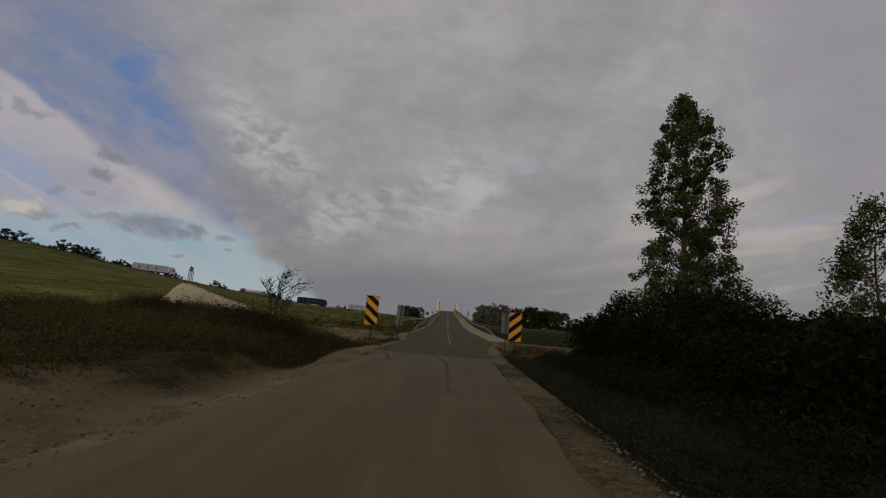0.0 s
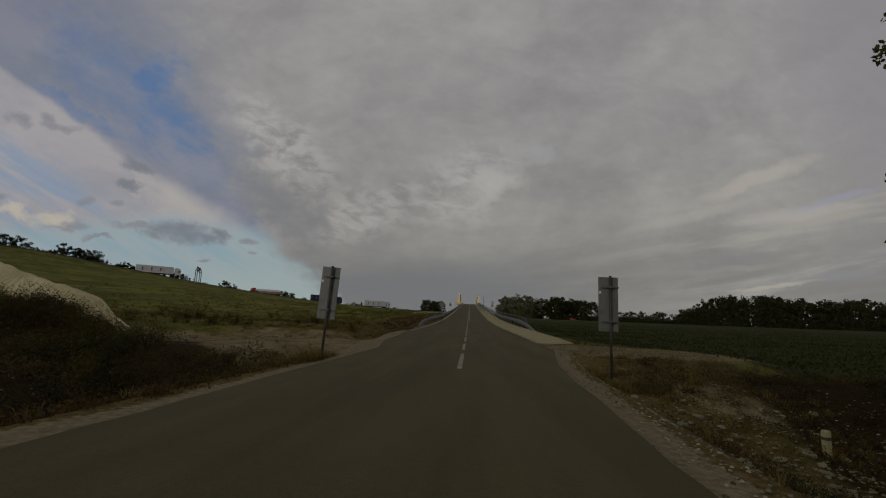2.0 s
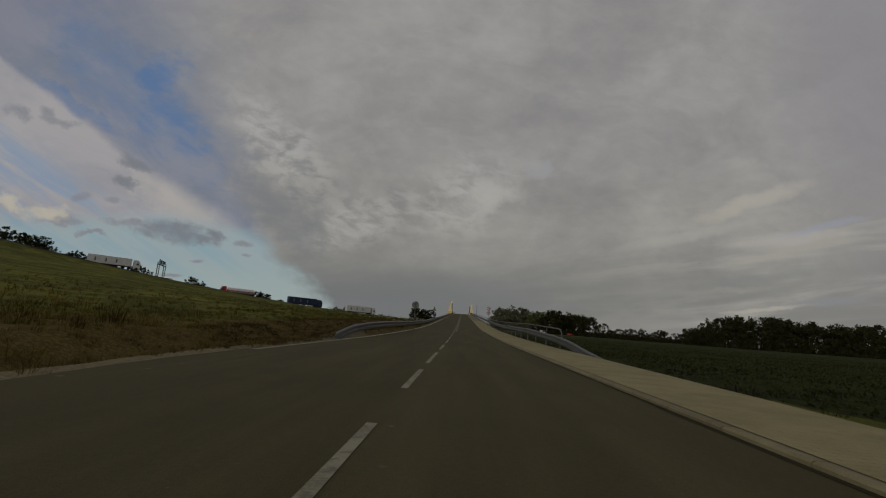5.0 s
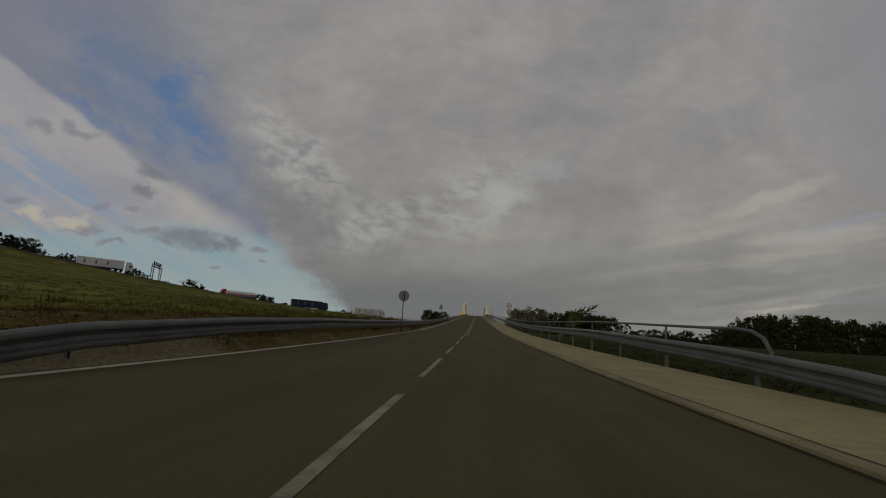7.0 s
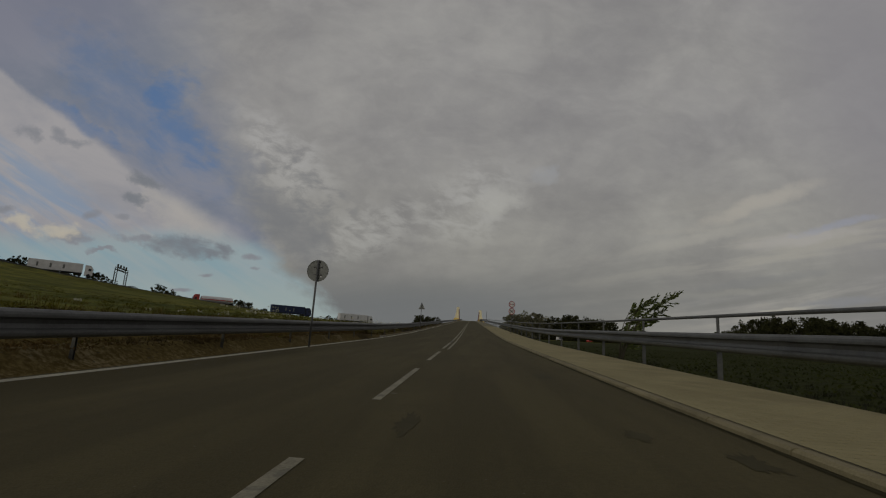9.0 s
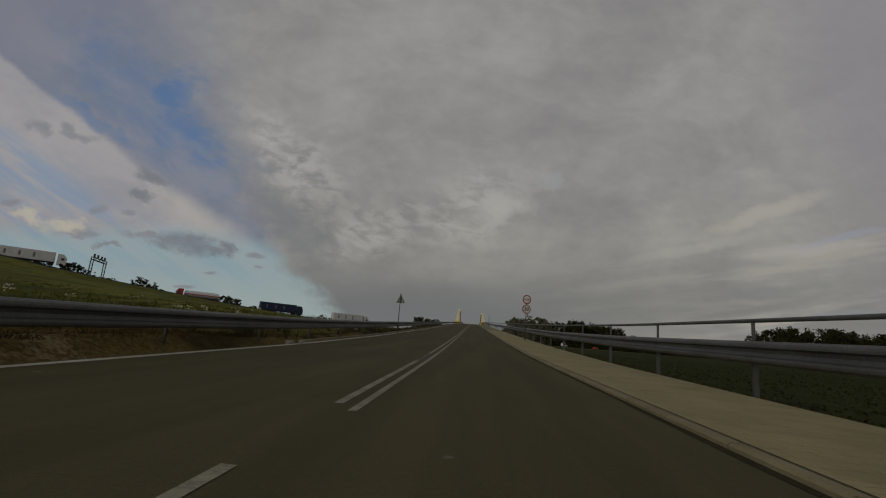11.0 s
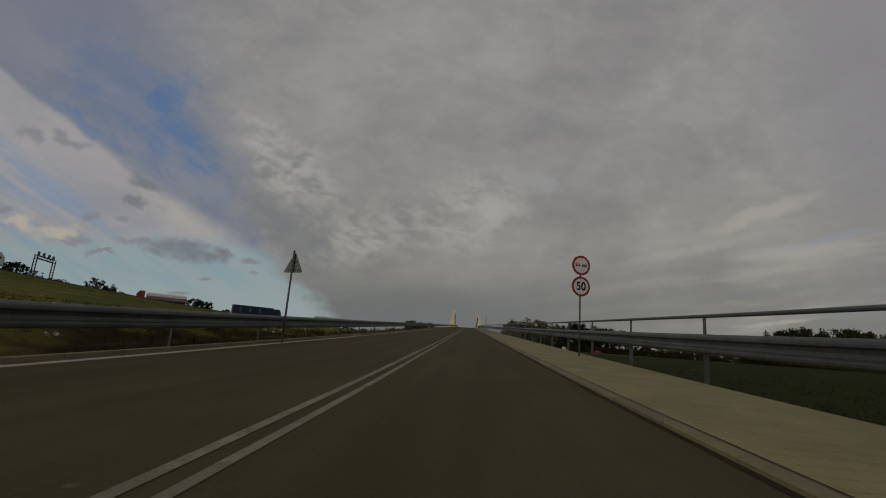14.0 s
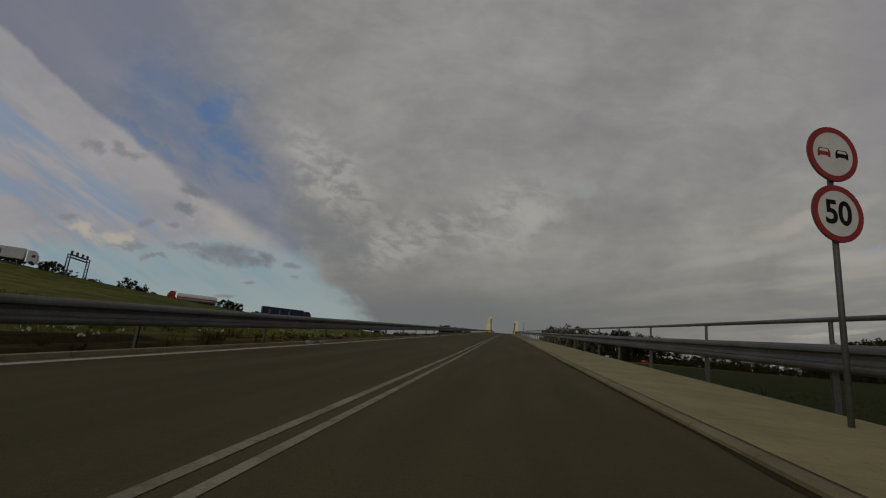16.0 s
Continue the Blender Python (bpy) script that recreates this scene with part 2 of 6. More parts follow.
def surface(name, dark, light, scale=3.0, fine=60.0, rough=0.9, metal=0.0, bump=0.3, depth=0.01, spec=0.3, stains=None, vary=0.0, island=0.0):
    """A procedural surface with broad and fine variation, relief, and stains where asked."""
    m = bpy.data.materials.new(name)
    m.use_nodes = True
    t = m.node_tree
    t.nodes.clear()
    n = Nodes(t)
    p = n.add("ShaderNodeTexCoord").outputs["Object"]
    a, b = n.noise(p, scale, 5.0, 0.6), n.noise(p, fine, 3.0, 0.6)
    f = n.smooth(n.math("ADD", n.math("MULTIPLY", a, 0.6), n.math("MULTIPLY", b, 0.4)), 0.36, 0.64)
    col = n.mix(f, dark, light)
    if stains:
        col = n.mix(n.smooth(n.noise(p, stains[1], 4.0, 0.6, 0.3), 0.52, 0.70, 0.0, stains[2]), col, stains[0])
    if vary:
        r = n.add("ShaderNodeObjectInfo").outputs["Random"]
        col = n.mix(1.0, col, n.mix(r, (1 - vary,) * 3, (1 + vary,) * 3), "MULTIPLY")
    if island:
        r = n.add("ShaderNodeNewGeometry").outputs["Random Per Island"]
        col = n.mix(1.0, col, n.mix(r, (1 - island,) * 3, (1 + island,) * 3), "MULTIPLY")
    bs = n.add("ShaderNodeBsdfPrincipled", **{"Base Color": col, "Roughness": rough, "Metallic": metal, "Specular IOR Level": spec})
    if bump:
        bu = n.add("ShaderNodeBump", Strength=bump, Distance=depth, Height=n.math("ADD", b, n.math("MULTIPLY", a, 0.6)))
        t.links.new(bu.outputs[0], bs.inputs["Normal"])
    t.links.new(bs.outputs[0], n.add("ShaderNodeOutputMaterial").inputs[0])
    return m


def foliage(name, dark, light, through_light=0.25, island=True):
    m = bpy.data.materials.new(name)
    m.use_nodes = True
    t = m.node_tree
    t.nodes.clear()
    n = Nodes(t)
    g = n.add("ShaderNodeNewGeometry")
    p = n.add("ShaderNodeTexCoord").outputs["Object"]
    f = n.math("ADD", n.math("MULTIPLY", g.outputs["Random Per Island"], 0.6), n.math("MULTIPLY", n.noise(p, 0.9, 3.0), 0.4))
    col = n.mix(f, dark, light)
    col = n.mix(1.0, col, n.mix(n.smooth(n.noise(p, 0.38, 4.0, 0.6, 0.4), 0.34, 0.66), (0.58, 0.60, 0.62), (1.42, 1.36, 1.20)), "MULTIPLY")
    bs = n.add("ShaderNodeBsdfPrincipled", **{"Base Color": col, "Roughness": 0.75, "Specular IOR Level": 0.10})
    tr = n.add("ShaderNodeBsdfTranslucent", Color=n.mix(1.0, col, (1.2, 1.25, 0.6), "MULTIPLY"))
    mx = n.add("ShaderNodeMixShader", Fac=through_light)
    t.links.new(bs.outputs[0], mx.inputs[1]), t.links.new(tr.outputs[0], mx.inputs[2])
    t.links.new(mx.outputs[0], n.add("ShaderNodeOutputMaterial").inputs[0])
    return m


def asphalt(name, dark, light, patch):
    m = bpy.data.materials.new(name)
    m.use_nodes = True
    t = m.node_tree
    t.nodes.clear()
    n = Nodes(t)
    p = n.add("ShaderNodeTexCoord").outputs["Object"]
    s = n.add("ShaderNodeSeparateXYZ", Vector=p)
    long = n.vec(n.math("MULTIPLY", s.outputs[0], 1.0), n.math("MULTIPLY", s.outputs[1], 0.07))
    grain, stone = n.noise(p, 260.0, 2.0), n.add("ShaderNodeTexVoronoi", Vector=p, Scale=75.0).outputs["Distance"]
    col = n.mix(n.smooth(n.noise(long, 1.6, 4.0, 0.6), 0.35, 0.68), dark, light)
    col = n.mix(n.smooth(n.noise(p, 0.55, 5.0, 0.65), 0.48, 0.70, 0.0, 0.55), col, patch)
    col = n.mix(n.smooth(grain, 0.35, 0.75, 0.0, 0.45), col, n.mix(1.0, col, (1.9, 1.88, 1.8), "MULTIPLY"))
    col = n.mix(n.smooth(n.add("ShaderNodeTexVoronoi", Vector=p, Scale=1.1).outputs["Distance"], 0.055, 0.02, 0.0, 0.5), col, (0.23, 0.22, 0.20))
    col = n.mix(n.smooth(n.add("ShaderNodeTexVoronoi", Vector=p, Scale=7.0).outputs["Distance"], 0.06, 0.03, 0.0, 0.55), col, (0.17, 0.155, 0.12))
    col = n.mix(n.smooth(n.noise(p, 34.0, 3.0, 0.6), 0.40, 0.66, 0.0, 0.35), col, n.mix(1.0, col, (0.62, 0.62, 0.62), "MULTIPLY"))
    bs = n.add("ShaderNodeBsdfPrincipled", **{"Base Color": col, "Roughness": 0.88, "Specular IOR Level": 0.16})
    bu = n.add("ShaderNodeBump", Strength=0.55, Distance=0.006, Height=n.math("ADD", stone, n.math("MULTIPLY", grain, 0.6)))
    t.links.new(bu.outputs[0], bs.inputs["Normal"])
    t.links.new(bs.outputs[0], n.add("ShaderNodeOutputMaterial").inputs[0])
    return m


def ground_material():
    """Grass, dry grass, bare earth, crop and sandy verge, laid out by the mesh's own layers."""
    m = bpy.data.materials.new("ground")
    m.use_nodes = True
    t = m.node_tree
    t.nodes.clear()
    n = Nodes(t)
    p = n.add("ShaderNodeTexCoord").outputs["Object"]

    def layer(name):
        a = n.add("ShaderNodeAttribute")
        a.attribute_name = name
        return a.outputs["Fac"]

    big, mid, fine = n.noise(p, 0.06, 4.0, 0.6), n.noise(p, 0.9, 5.0, 0.65), n.noise(p, 14.0, 4.0, 0.65)
    rag = n.math("ADD", n.math("MULTIPLY", n.math("SUBTRACT", mid, 0.5), 0.9), n.math("MULTIPLY", n.math("SUBTRACT", fine, 0.5), 0.5))
    grass = n.mix(n.smooth(big, 0.35, 0.65), (0.086, 0.100, 0.0205), (0.158, 0.158, 0.038))
    grass = n.mix(n.smooth(fine, 0.35, 0.70, 0.0, 0.7), grass, (0.04063, 0.04531, 0.0101))
    band = n.noise(p, 0.22, 6.0, 0.68, 0.6)
    grass = n.mix(1.0, grass, n.mix(n.smooth(band, 0.36, 0.64), (0.66, 0.68, 0.70), (1.38, 1.30, 1.10)), "MULTIPLY")
    dry = n.mix(n.smooth(fine, 0.35, 0.70), (0.080, 0.058, 0.019), (0.165, 0.126, 0.046))
    crop = n.mix(n.smooth(n.noise(p, 2.2, 4.0, 0.6), 0.36, 0.62), (0.020, 0.024, 0.0058), (0.036, 0.041, 0.0095))
    earth = n.mix(n.smooth(mid, 0.34, 0.66), (0.128, 0.100, 0.052), (0.225, 0.180, 0.098))
    earth = n.mix(n.smooth(fine, 0.52, 0.72, 0.0, 0.6), earth, (0.255, 0.215, 0.120))
    sand = n.mix(n.smooth(fine, 0.34, 0.66), (0.148, 0.122, 0.072), (0.240, 0.203, 0.126))
    col = n.mix(n.smooth(n.math("ADD", layer("dry"), rag), 0.38, 0.66), grass, dry)
    col = n.mix(n.smooth(n.math("ADD", layer("crop"), n.math("MULTIPLY", rag, 0.4)), 0.42, 0.58), col, crop)
    col = n.mix(n.smooth(n.math("ADD", layer("earth"), rag), 0.42, 0.62), col, earth)
    # dark soil, with shade in the ditch and under plants put into its colour
    col = n.mix(n.smooth(n.math("ADD", layer("shaded_soil"), n.math("MULTIPLY", rag, 0.7)), 0.36, 0.64), col, n.mix(n.smooth(fine, 0.35, 0.7), (0.016, 0.012, 0.00464), (0.042, 0.031, 0.0123)))
    col = n.mix(n.smooth(n.math("ADD", layer("sand"), n.math("MULTIPLY", rag, 1.25)), 0.42, 0.60), col, sand)
    bs = n.add("ShaderNodeBsdfPrincipled", **{"Base Color": col, "Roughness": 0.97, "Specular IOR Level": 0.05})
    bu = n.add("ShaderNodeBump", Strength=0.7, Distance=0.05, Height=n.math("ADD", fine, n.math("MULTIPLY", n.noise(p, 55.0, 3.0), 0.6)))
    t.links.new(bu.outputs[0], bs.inputs["Normal"])
    t.links.new(bs.outputs[0], n.add("ShaderNodeOutputMaterial").inputs[0])
    return m


M_GROUND = ground_material()
M_ROAD = asphalt("asphalt", (0.0605, 0.0512, 0.0228), (0.0803, 0.0682, 0.0305), (0.0560, 0.0475, 0.0214))
M_OLD = asphalt("old_asphalt", (0.0997, 0.0800, 0.0414), (0.1335, 0.1073, 0.0572), (0.0812, 0.0652, 0.0343))
M_PAINT = surface("road_paint", (0.165, 0.152, 0.102), (0.29, 0.270, 0.190), 2.5, 45, 0.8, stains=((0.11, 0.105, 0.0808), 7.0, 0.75))
M_LINE = surface("edge_line_paint", (0.36, 0.345, 0.26), (0.52, 0.50, 0.39), 2.5, 45, 0.8, stains=((0.15, 0.14, 0.10), 5.0, 0.6))
M_PAVER = surface("cream_paver", (0.2413, 0.2080, 0.0996), (0.3172, 0.2750, 0.1382), 1.2, 90, 0.9, stains=((0.1924, 0.1620, 0.0786), 1.1, 0.5), vary=0.10)
M_PAVERS = surface("cream_pavers", (0.2413, 0.2080, 0.0996), (0.3172, 0.2750, 0.1382), 1.2, 90, 0.9, stains=((0.1924, 0.1620, 0.0786), 1.1, 0.5))
M_JOINT = surface("joint_sand", (0.15, 0.132, 0.075), (0.21, 0.19, 0.11), 5, 60, 0.95)
M_KERB = surface("kerb_concrete", (0.175, 0.150, 0.082), (0.245, 0.212, 0.120), 1.6, 70, 0.9, stains=((0.12, 0.102, 0.058), 2.2, 0.55), vary=0.10)
M_STEEL = surface("galvanised_steel", (0.066, 0.068, 0.064), (0.112, 0.115, 0.110), 1.3, 25, 0.55, metal=0.25, bump=0.08, depth=0.003, spec=0.5, stains=((0.13, 0.135, 0.13), 3.0, 0.4))
M_POST = surface("weathered_steel_post", (0.04464, 0.04464, 0.0374), (0.0792, 0.0792, 0.0684), 3, 40, 0.6, metal=0.45, bump=0.1, depth=0.003)
M_BACK = surface("sign_back_grey", (0.125, 0.132, 0.120), (0.185, 0.192, 0.176), 4, 40, 0.55, metal=0.35, bump=0.05, depth=0.002, stains=((0.10, 0.10, 0.09), 5, 0.4))
M_YELLOW = surface("yellow_film", (0.70, 0.298, 0.014), (0.82, 0.366, 0.022), 3, 60, 0.6, bump=0.03, depth=0.001, spec=0.2, stains=((0.45, 0.22, 0.04), 6, 0.35))
M_BLACK = surface("black_film", (0.006, 0.006, 0.006), (0.011, 0.010, 0.009), 3, 60, 0.5, bump=0.03, depth=0.001, spec=0.08)
M_WHITE = surface("white_film", (0.62, 0.60, 0.57), (0.72, 0.70, 0.66), 3, 60, 0.5, bump=0.02, depth=0.001)
M_RED = surface("red_film", (0.24, 0.018, 0.015), (0.31, 0.025, 0.020), 3, 60, 0.5, bump=0.02, depth=0.001)
M_SAND = surface("pale_sand", (0.4032, 0.3528, 0.19), (0.6048, 0.5432, 0.31), 0.8, 12, 0.95, bump=0.8, depth=0.08, stains=((0.3024, 0.2576, 0.133), 1.6, 0.6))
M_STONE = surface("pale_stone", (0.136, 0.1275, 0.0734), (0.2295, 0.2167, 0.126), 2.5, 40, 0.95, stains=((0.0765, 0.07225, 0.0344), 3, 0.6), vary=0.2)
M_GRAVEL = surface("brown_gravel", (0.070, 0.0567, 0.0275), (0.150, 0.1257, 0.0639), 6.0, 40, 0.95, stains=((0.07425, 0.06424, 0.0278), 3, 0.6), island=0.6)
M_RUBBLE = surface("pale_rubble", (0.1520, 0.1360, 0.0896), (0.2800, 0.2560, 0.1800), 6.0, 40, 0.95, stains=((0.0960, 0.0840, 0.0520), 3, 0.6), island=0.4)
M_STUB = surface("mossy_pale_concrete", (0.26, 0.235, 0.110), (0.40, 0.37, 0.20), 3, 50, 0.9, stains=((0.13, 0.125, 0.05), 6, 0.6))
# brown of the left kerb's face in shade, laid as a strip before it
M_SHADED_FACE = surface("shaded_kerb_face", (0.085, 0.070, 0.042), (0.135, 0.112, 0.070), 3, 50, 0.95, stains=((0.06, 0.052, 0.034), 2.5, 0.6))
M_KERB_STRIP = surface("dark_strip", (0.034, 0.031, 0.0165), (0.046, 0.042, 0.022), 3, 50, 0.95, spec=0.05)
M_STAIN = surface("oily_asphalt", (0.049, 0.0425, 0.0200), (0.064, 0.0560, 0.0265), 4, 60, 0.88, bump=0.2, depth=0.004, spec=0.14)
M_CRUMB = surface("dark_joint_soil", (0.020, 0.016, 0.010), (0.042, 0.034, 0.022), 5, 60, 0.98)
M_FADED = surface("faded_paint", (0.066, 0.062, 0.045), (0.115, 0.108, 0.080), 3, 45, 0.85, stains=((0.055, 0.052, 0.040), 6.0, 0.8))
M_DRYSTICK = surface("bleached_dead_wood", (0.10, 0.090, 0.066), (0.17, 0.155, 0.12), 8, 60, 0.9, bump=0.3, depth=0.004)
M_SMEAR = surface("tar_smear", (0.0627, 0.0515, 0.0314), (0.0918, 0.0762, 0.0470), 6, 60, 0.85, spec=0.08)
M_CONCRETE = surface("concrete", (0.21, 0.20, 0.175), (0.31, 0.295, 0.26), 1.5, 50, 0.9, stains=((0.13, 0.12, 0.10), 2, 0.5))
M_BARK = surface("bark", (0.038, 0.032, 0.02), (0.085, 0.074, 0.048), 4, 30, 0.95, bump=0.8, depth=0.03)
M_LEAF = foliage("poplar_leaf", (0.031, 0.036, 0.0110), (0.096, 0.106, 0.0325))
# leaf colour taken nearly to black: the shade inside the bushes is in it
M_SHADED_BUSH = foliage("shaded_bush_leaf", (0.0062, 0.0072, 0.0022), (0.0165, 0.0185, 0.0054), 0.15)
M_SILVER = foliage("silvery_leaf", (0.050, 0.056, 0.050), (0.110, 0.116, 0.104), 0.2)
M_SAPLING = foliage("sapling_leaf", (0.050, 0.070, 0.022), (0.125, 0.150, 0.055), 0.25)
M_WILLOW = foliage("willow_leaf", (0.035, 0.048, 0.022), (0.085, 0.105, 0.050))
M_FARLEAF = foliage("distant_leaf", (0.0202, 0.0225, 0.0093), (0.0558, 0.0589, 0.0232), 0.15)
M_PALELEAF = foliage("distant_pale_leaf", (0.0675, 0.0702, 0.0459), (0.2025, 0.1971, 0.1350), 0.15)
M_GRASS = foliage("grass_blade", (0.0431, 0.04369, 0.00778), (0.1127, 0.1025, 0.0184), 0.2)
M_VERGE = foliage("dusty_verge_blade", (0.01377, 0.01561, 0.0102), (0.03672, 0.03856, 0.025), 0.15)
M_DRYGRASS = foliage("dry_grass_blade", (0.066, 0.0484, 0.0157), (0.1815, 0.1408, 0.0494), 0.2)
M_SCRUB = foliage("dark_scrub_leaf", (0.019, 0.021, 0.0075), (0.096, 0.088, 0.0300), 0.15)
# darker copy of the scrub leaf; the shade of the ditch is in its colour
M_SHADED_SCRUB = foliage("shaded_scrub_leaf", (0.009, 0.009, 0.0038), (0.034, 0.031, 0.0110), 0.15)
M_RUSSET = foliage("russet_weed_leaf", (0.0340, 0.0222, 0.0090), (0.0960, 0.0640, 0.0240), 0.15)
M_SAGE = foliage("grey_green_verge_leaf", (0.0150, 0.0180, 0.0116), (0.0375, 0.0420, 0.0270), 0.15)
M_WEED = foliage("brown_weed", (0.02312, 0.01741, 0.00499), (0.06474, 0.04678, 0.0131), 0.15)
M_UMBEL = foliage("white_umbel", (0.30, 0.30, 0.26), (0.45, 0.45, 0.40), 0.2)
M_CROP = foliage("beet_leaf", (0.0168, 0.0216, 0.0055), (0.0408, 0.0480, 0.0115), 0.15)
M_ARCH = surface("yellow_painted_steel", (0.74, 0.53, 0.15), (0.84, 0.63, 0.22), 0.6, 12, 0.5, bump=0.03, depth=0.01)
M_CREAM = surface("cream_painted_steel", (0.84, 0.74, 0.44), (0.89, 0.80, 0.52), 0.6, 12, 0.5, bump=0.03, depth=0.01)
M_OXIDE = surface("oxide_red_steel", (0.10, 0.030, 0.018), (0.16, 0.045, 0.026), 0.6, 12, 0.6, bump=0.03, depth=0.01)
M_TARP_BLUE = surface("dark_blue_tarpaulin", (0.012, 0.020, 0.052), (0.022, 0.034, 0.078), 0.8, 6, 0.5, bump=0.1, depth=0.02)
M_TARP_WHITE = surface("white_tarpaulin", (0.52, 0.52, 0.50), (0.66, 0.66, 0.64), 0.8, 6, 0.5, bump=0.1, depth=0.02)
M_CABRED = surface("red_cab_paint", (0.34, 0.035, 0.025), (0.44, 0.05, 0.035), 1, 20, 0.35, bump=0.0)
M_RUBBER = surface("black_rubber", (0.012, 0.012, 0.012), (0.022, 0.022, 0.022), 6, 60, 0.85)
M_GLASS = surface("dark_glazing", (0.012, 0.016, 0.020), (0.020, 0.026, 0.032), 1, 5, 0.12, bump=0.0, spec=0.6)

# ---------------------------------------------------------------- helpers


def mesh_of(name, verts, faces, material, smooth=False):
    me = bpy.data.meshes.new(name)
    me.from_pydata([tuple(v) for v in verts], [], [tuple(f) for f in faces])
    for m in material if isinstance(material, (list, tuple)) else [material]:
        me.materials.append(m)
    if smooth:
        me.shade_smooth()
    me.update()
    return me


class Build:
    """Collects faces for one mesh."""

    def __init__(self):
        self.v, self.f = [], []

    def poly(self, pts):
        i = len(self.v)
        self.v += [tuple(p) for p in pts]
        self.f.append(tuple(range(i, i + len(pts))))

    def loft(self, rings, closed=True, caps=True):
        """Skins rings of equally many points."""
        i, k = len(self.v), len(rings[0])
        for r in rings:
            self.v += [tuple(p) for p in r]
        for a in range(len(rings) - 1):
            for b in range(k if closed else k - 1):
                c = (b + 1) % k
                self.f.append((i + a * k + b, i + a * k + c, i + (a + 1) * k + c, i + (a + 1) * k + b))
        if caps and closed:
            self.f.append(tuple(i + b for b in range(k))[::-1])
            self.f.append(tuple(i + (len(rings) - 1) * k + b for b in range(k)))

    def box(self, lo, hi, bevel=0.0):
        (x0, y0, z0), (x1, y1, z1) = lo, hi
        e = min(bevel, (x1 - x0) / 3, (y1 - y0) / 3, (z1 - z0) / 3)

        def ring(z, d):
            xa, xb, ya, yb = x0 + d, x1 - d, y0 + d, y1 - d
            if e <= 0:
                return [(xa, ya, z), (xb, ya, z), (xb, yb, z), (xa, yb, z)]
            return [(xa + e, ya, z), (xb - e, ya, z), (xb, ya + e, z), (xb, yb - e, z), (xb - e, yb, z), (xa + e, yb, z), (xa, yb - e, z), (xa, ya + e, z)]
        self.loft([ring(z0, 0), ring(z1, 0)] if e <= 0 else [ring(z0, e * 0.6), ring(z0 + e, 0), ring(z1 - e, 0), ring(z1, e * 0.6)])

    def tube(self, pts, radius, sides=8):
        """A round bar along points; radius a number or one for each point."""
        pts = [Vector(p) for p in pts]
        rad = radius if isinstance(radius, (list, tuple)) else [radius] * len(pts)
        rings, ref = [], None
        for i, p in enumerate(pts):
            d = (pts[min(i + 1, len(pts) - 1)] - pts[max(i - 1, 0)]).normalized()
            if ref is None:
                ref = d.orthogonal().normalized()
            a = (ref - d * ref.dot(d)).normalized()
            ref = a
            b = d.cross(a)
            rings.append([p + (a * math.cos(2 * math.pi * k / sides) + b * math.sin(2 * math.pi * k / sides)) * rad[i] for k in range(sides)])
        self.loft(rings)

    def disc(self, c, r, y0, y1, sides=40, inner=0.0):
        """A round plate, or a ring, facing -y."""
        ang = [2 * math.pi * k / sides for k in range(sides)]
        out = [[(c[0] + r * math.cos(a), y, c[1] + r * math.sin(a)) for a in ang] for y in (y0, y1)]
        if inner <= 0:
            self.loft(out)
        else:
            inn = [[(c[0] + inner * math.cos(a), y, c[1] + inner * math.sin(a)) for a in ang] for y in (y0, y1)]
            self.loft([inn[0], out[0], out[1], inn[1], inn[0]], caps=False)

    def mesh(self, name, material, smooth=False):
        return mesh_of(name, self.v, self.f, material, smooth)


def part(name, build, material, parent, label="", smooth=False):
    ob = new(name, build.mesh(name, material, smooth))
    ob.parent = parent
    if label:
        tagged(ob, label)
    return ob


def thing(name, place, label, category, group="", kind="", turn=0.0):
    ob = new(name)
    ob.matrix_basis = pose(*place, 0, 0, turn)
    return tagged(ob, label, category, group, kind)


def smooth01(v, lo, hi):
    t = np.clip((np.asarray(v, float) - lo) / (hi - lo), 0, 1)
    return t * t * (3 - 2 * t)


def waves(x, y, seed=0.0):
    """Cheap smooth unevenness, about -1 to 1."""
    return (np.sin(x * 1.3 + y * 0.7 + seed) + np.sin(x * -0.9 + y * 1.7 + 2.1 * seed) + np.sin(x * 2.9 - y * 2.3 + 0.7 * seed) * 0.6 + np.sin(x * 0.31 + y * 0.43 + 1.3 * seed)) / 3.6


# ---------------------------------------------------------------- the lie of the land
KNOT_Y = [-60, -5, 10, 20, 30, 40, 50, 60, 70, 80, 95, 110, 130, 150, 180, 215, 250, 290, 340, 420]
KNOT_Z = [0.07, 0.07, -0.07, -0.12, 0.0, 0.11, 0.30, 0.55, 0.82, 1.19, 1.85, 2.54, 3.45, 4.36, 5.72, 7.30, 8.88, 10.55, 11.3, 9.0]
_fine = np.arange(-70, 430, 0.5)
_z = np.interp(_fine, KNOT_Y, KNOT_Z)
_k = np.hanning(17)
_z = np.convolve(np.pad(_z, 8, mode="edge"), _k / _k.sum(), mode="valid")


def road_z(y):
    return np.interp(y, _fine, _z)


def road_left(y):
    return np.interp(y, [-40, -16, -11, -6, -4, 3, 7, 12, 14.2, 17, 20, 23, 25.5, 28, 340], [-3.3, -3.1, -3.05, -3.0, -3.24, -3.34, -3.4, -3.42, -3.75, -4.12, -4.28, -4.45, -4.66, -4.72, -4.72])


def road_right(y):
    return np.interp(y, [-40, -14, -5, 0, 3, 6, 9, 12, 14, 17.6, 19.0, 340], [-0.56, -0.54, -0.20, 0.12, 0.36, 0.62, 0.92, 1.40, 1.74, 1.92, 1.74, 1.74])


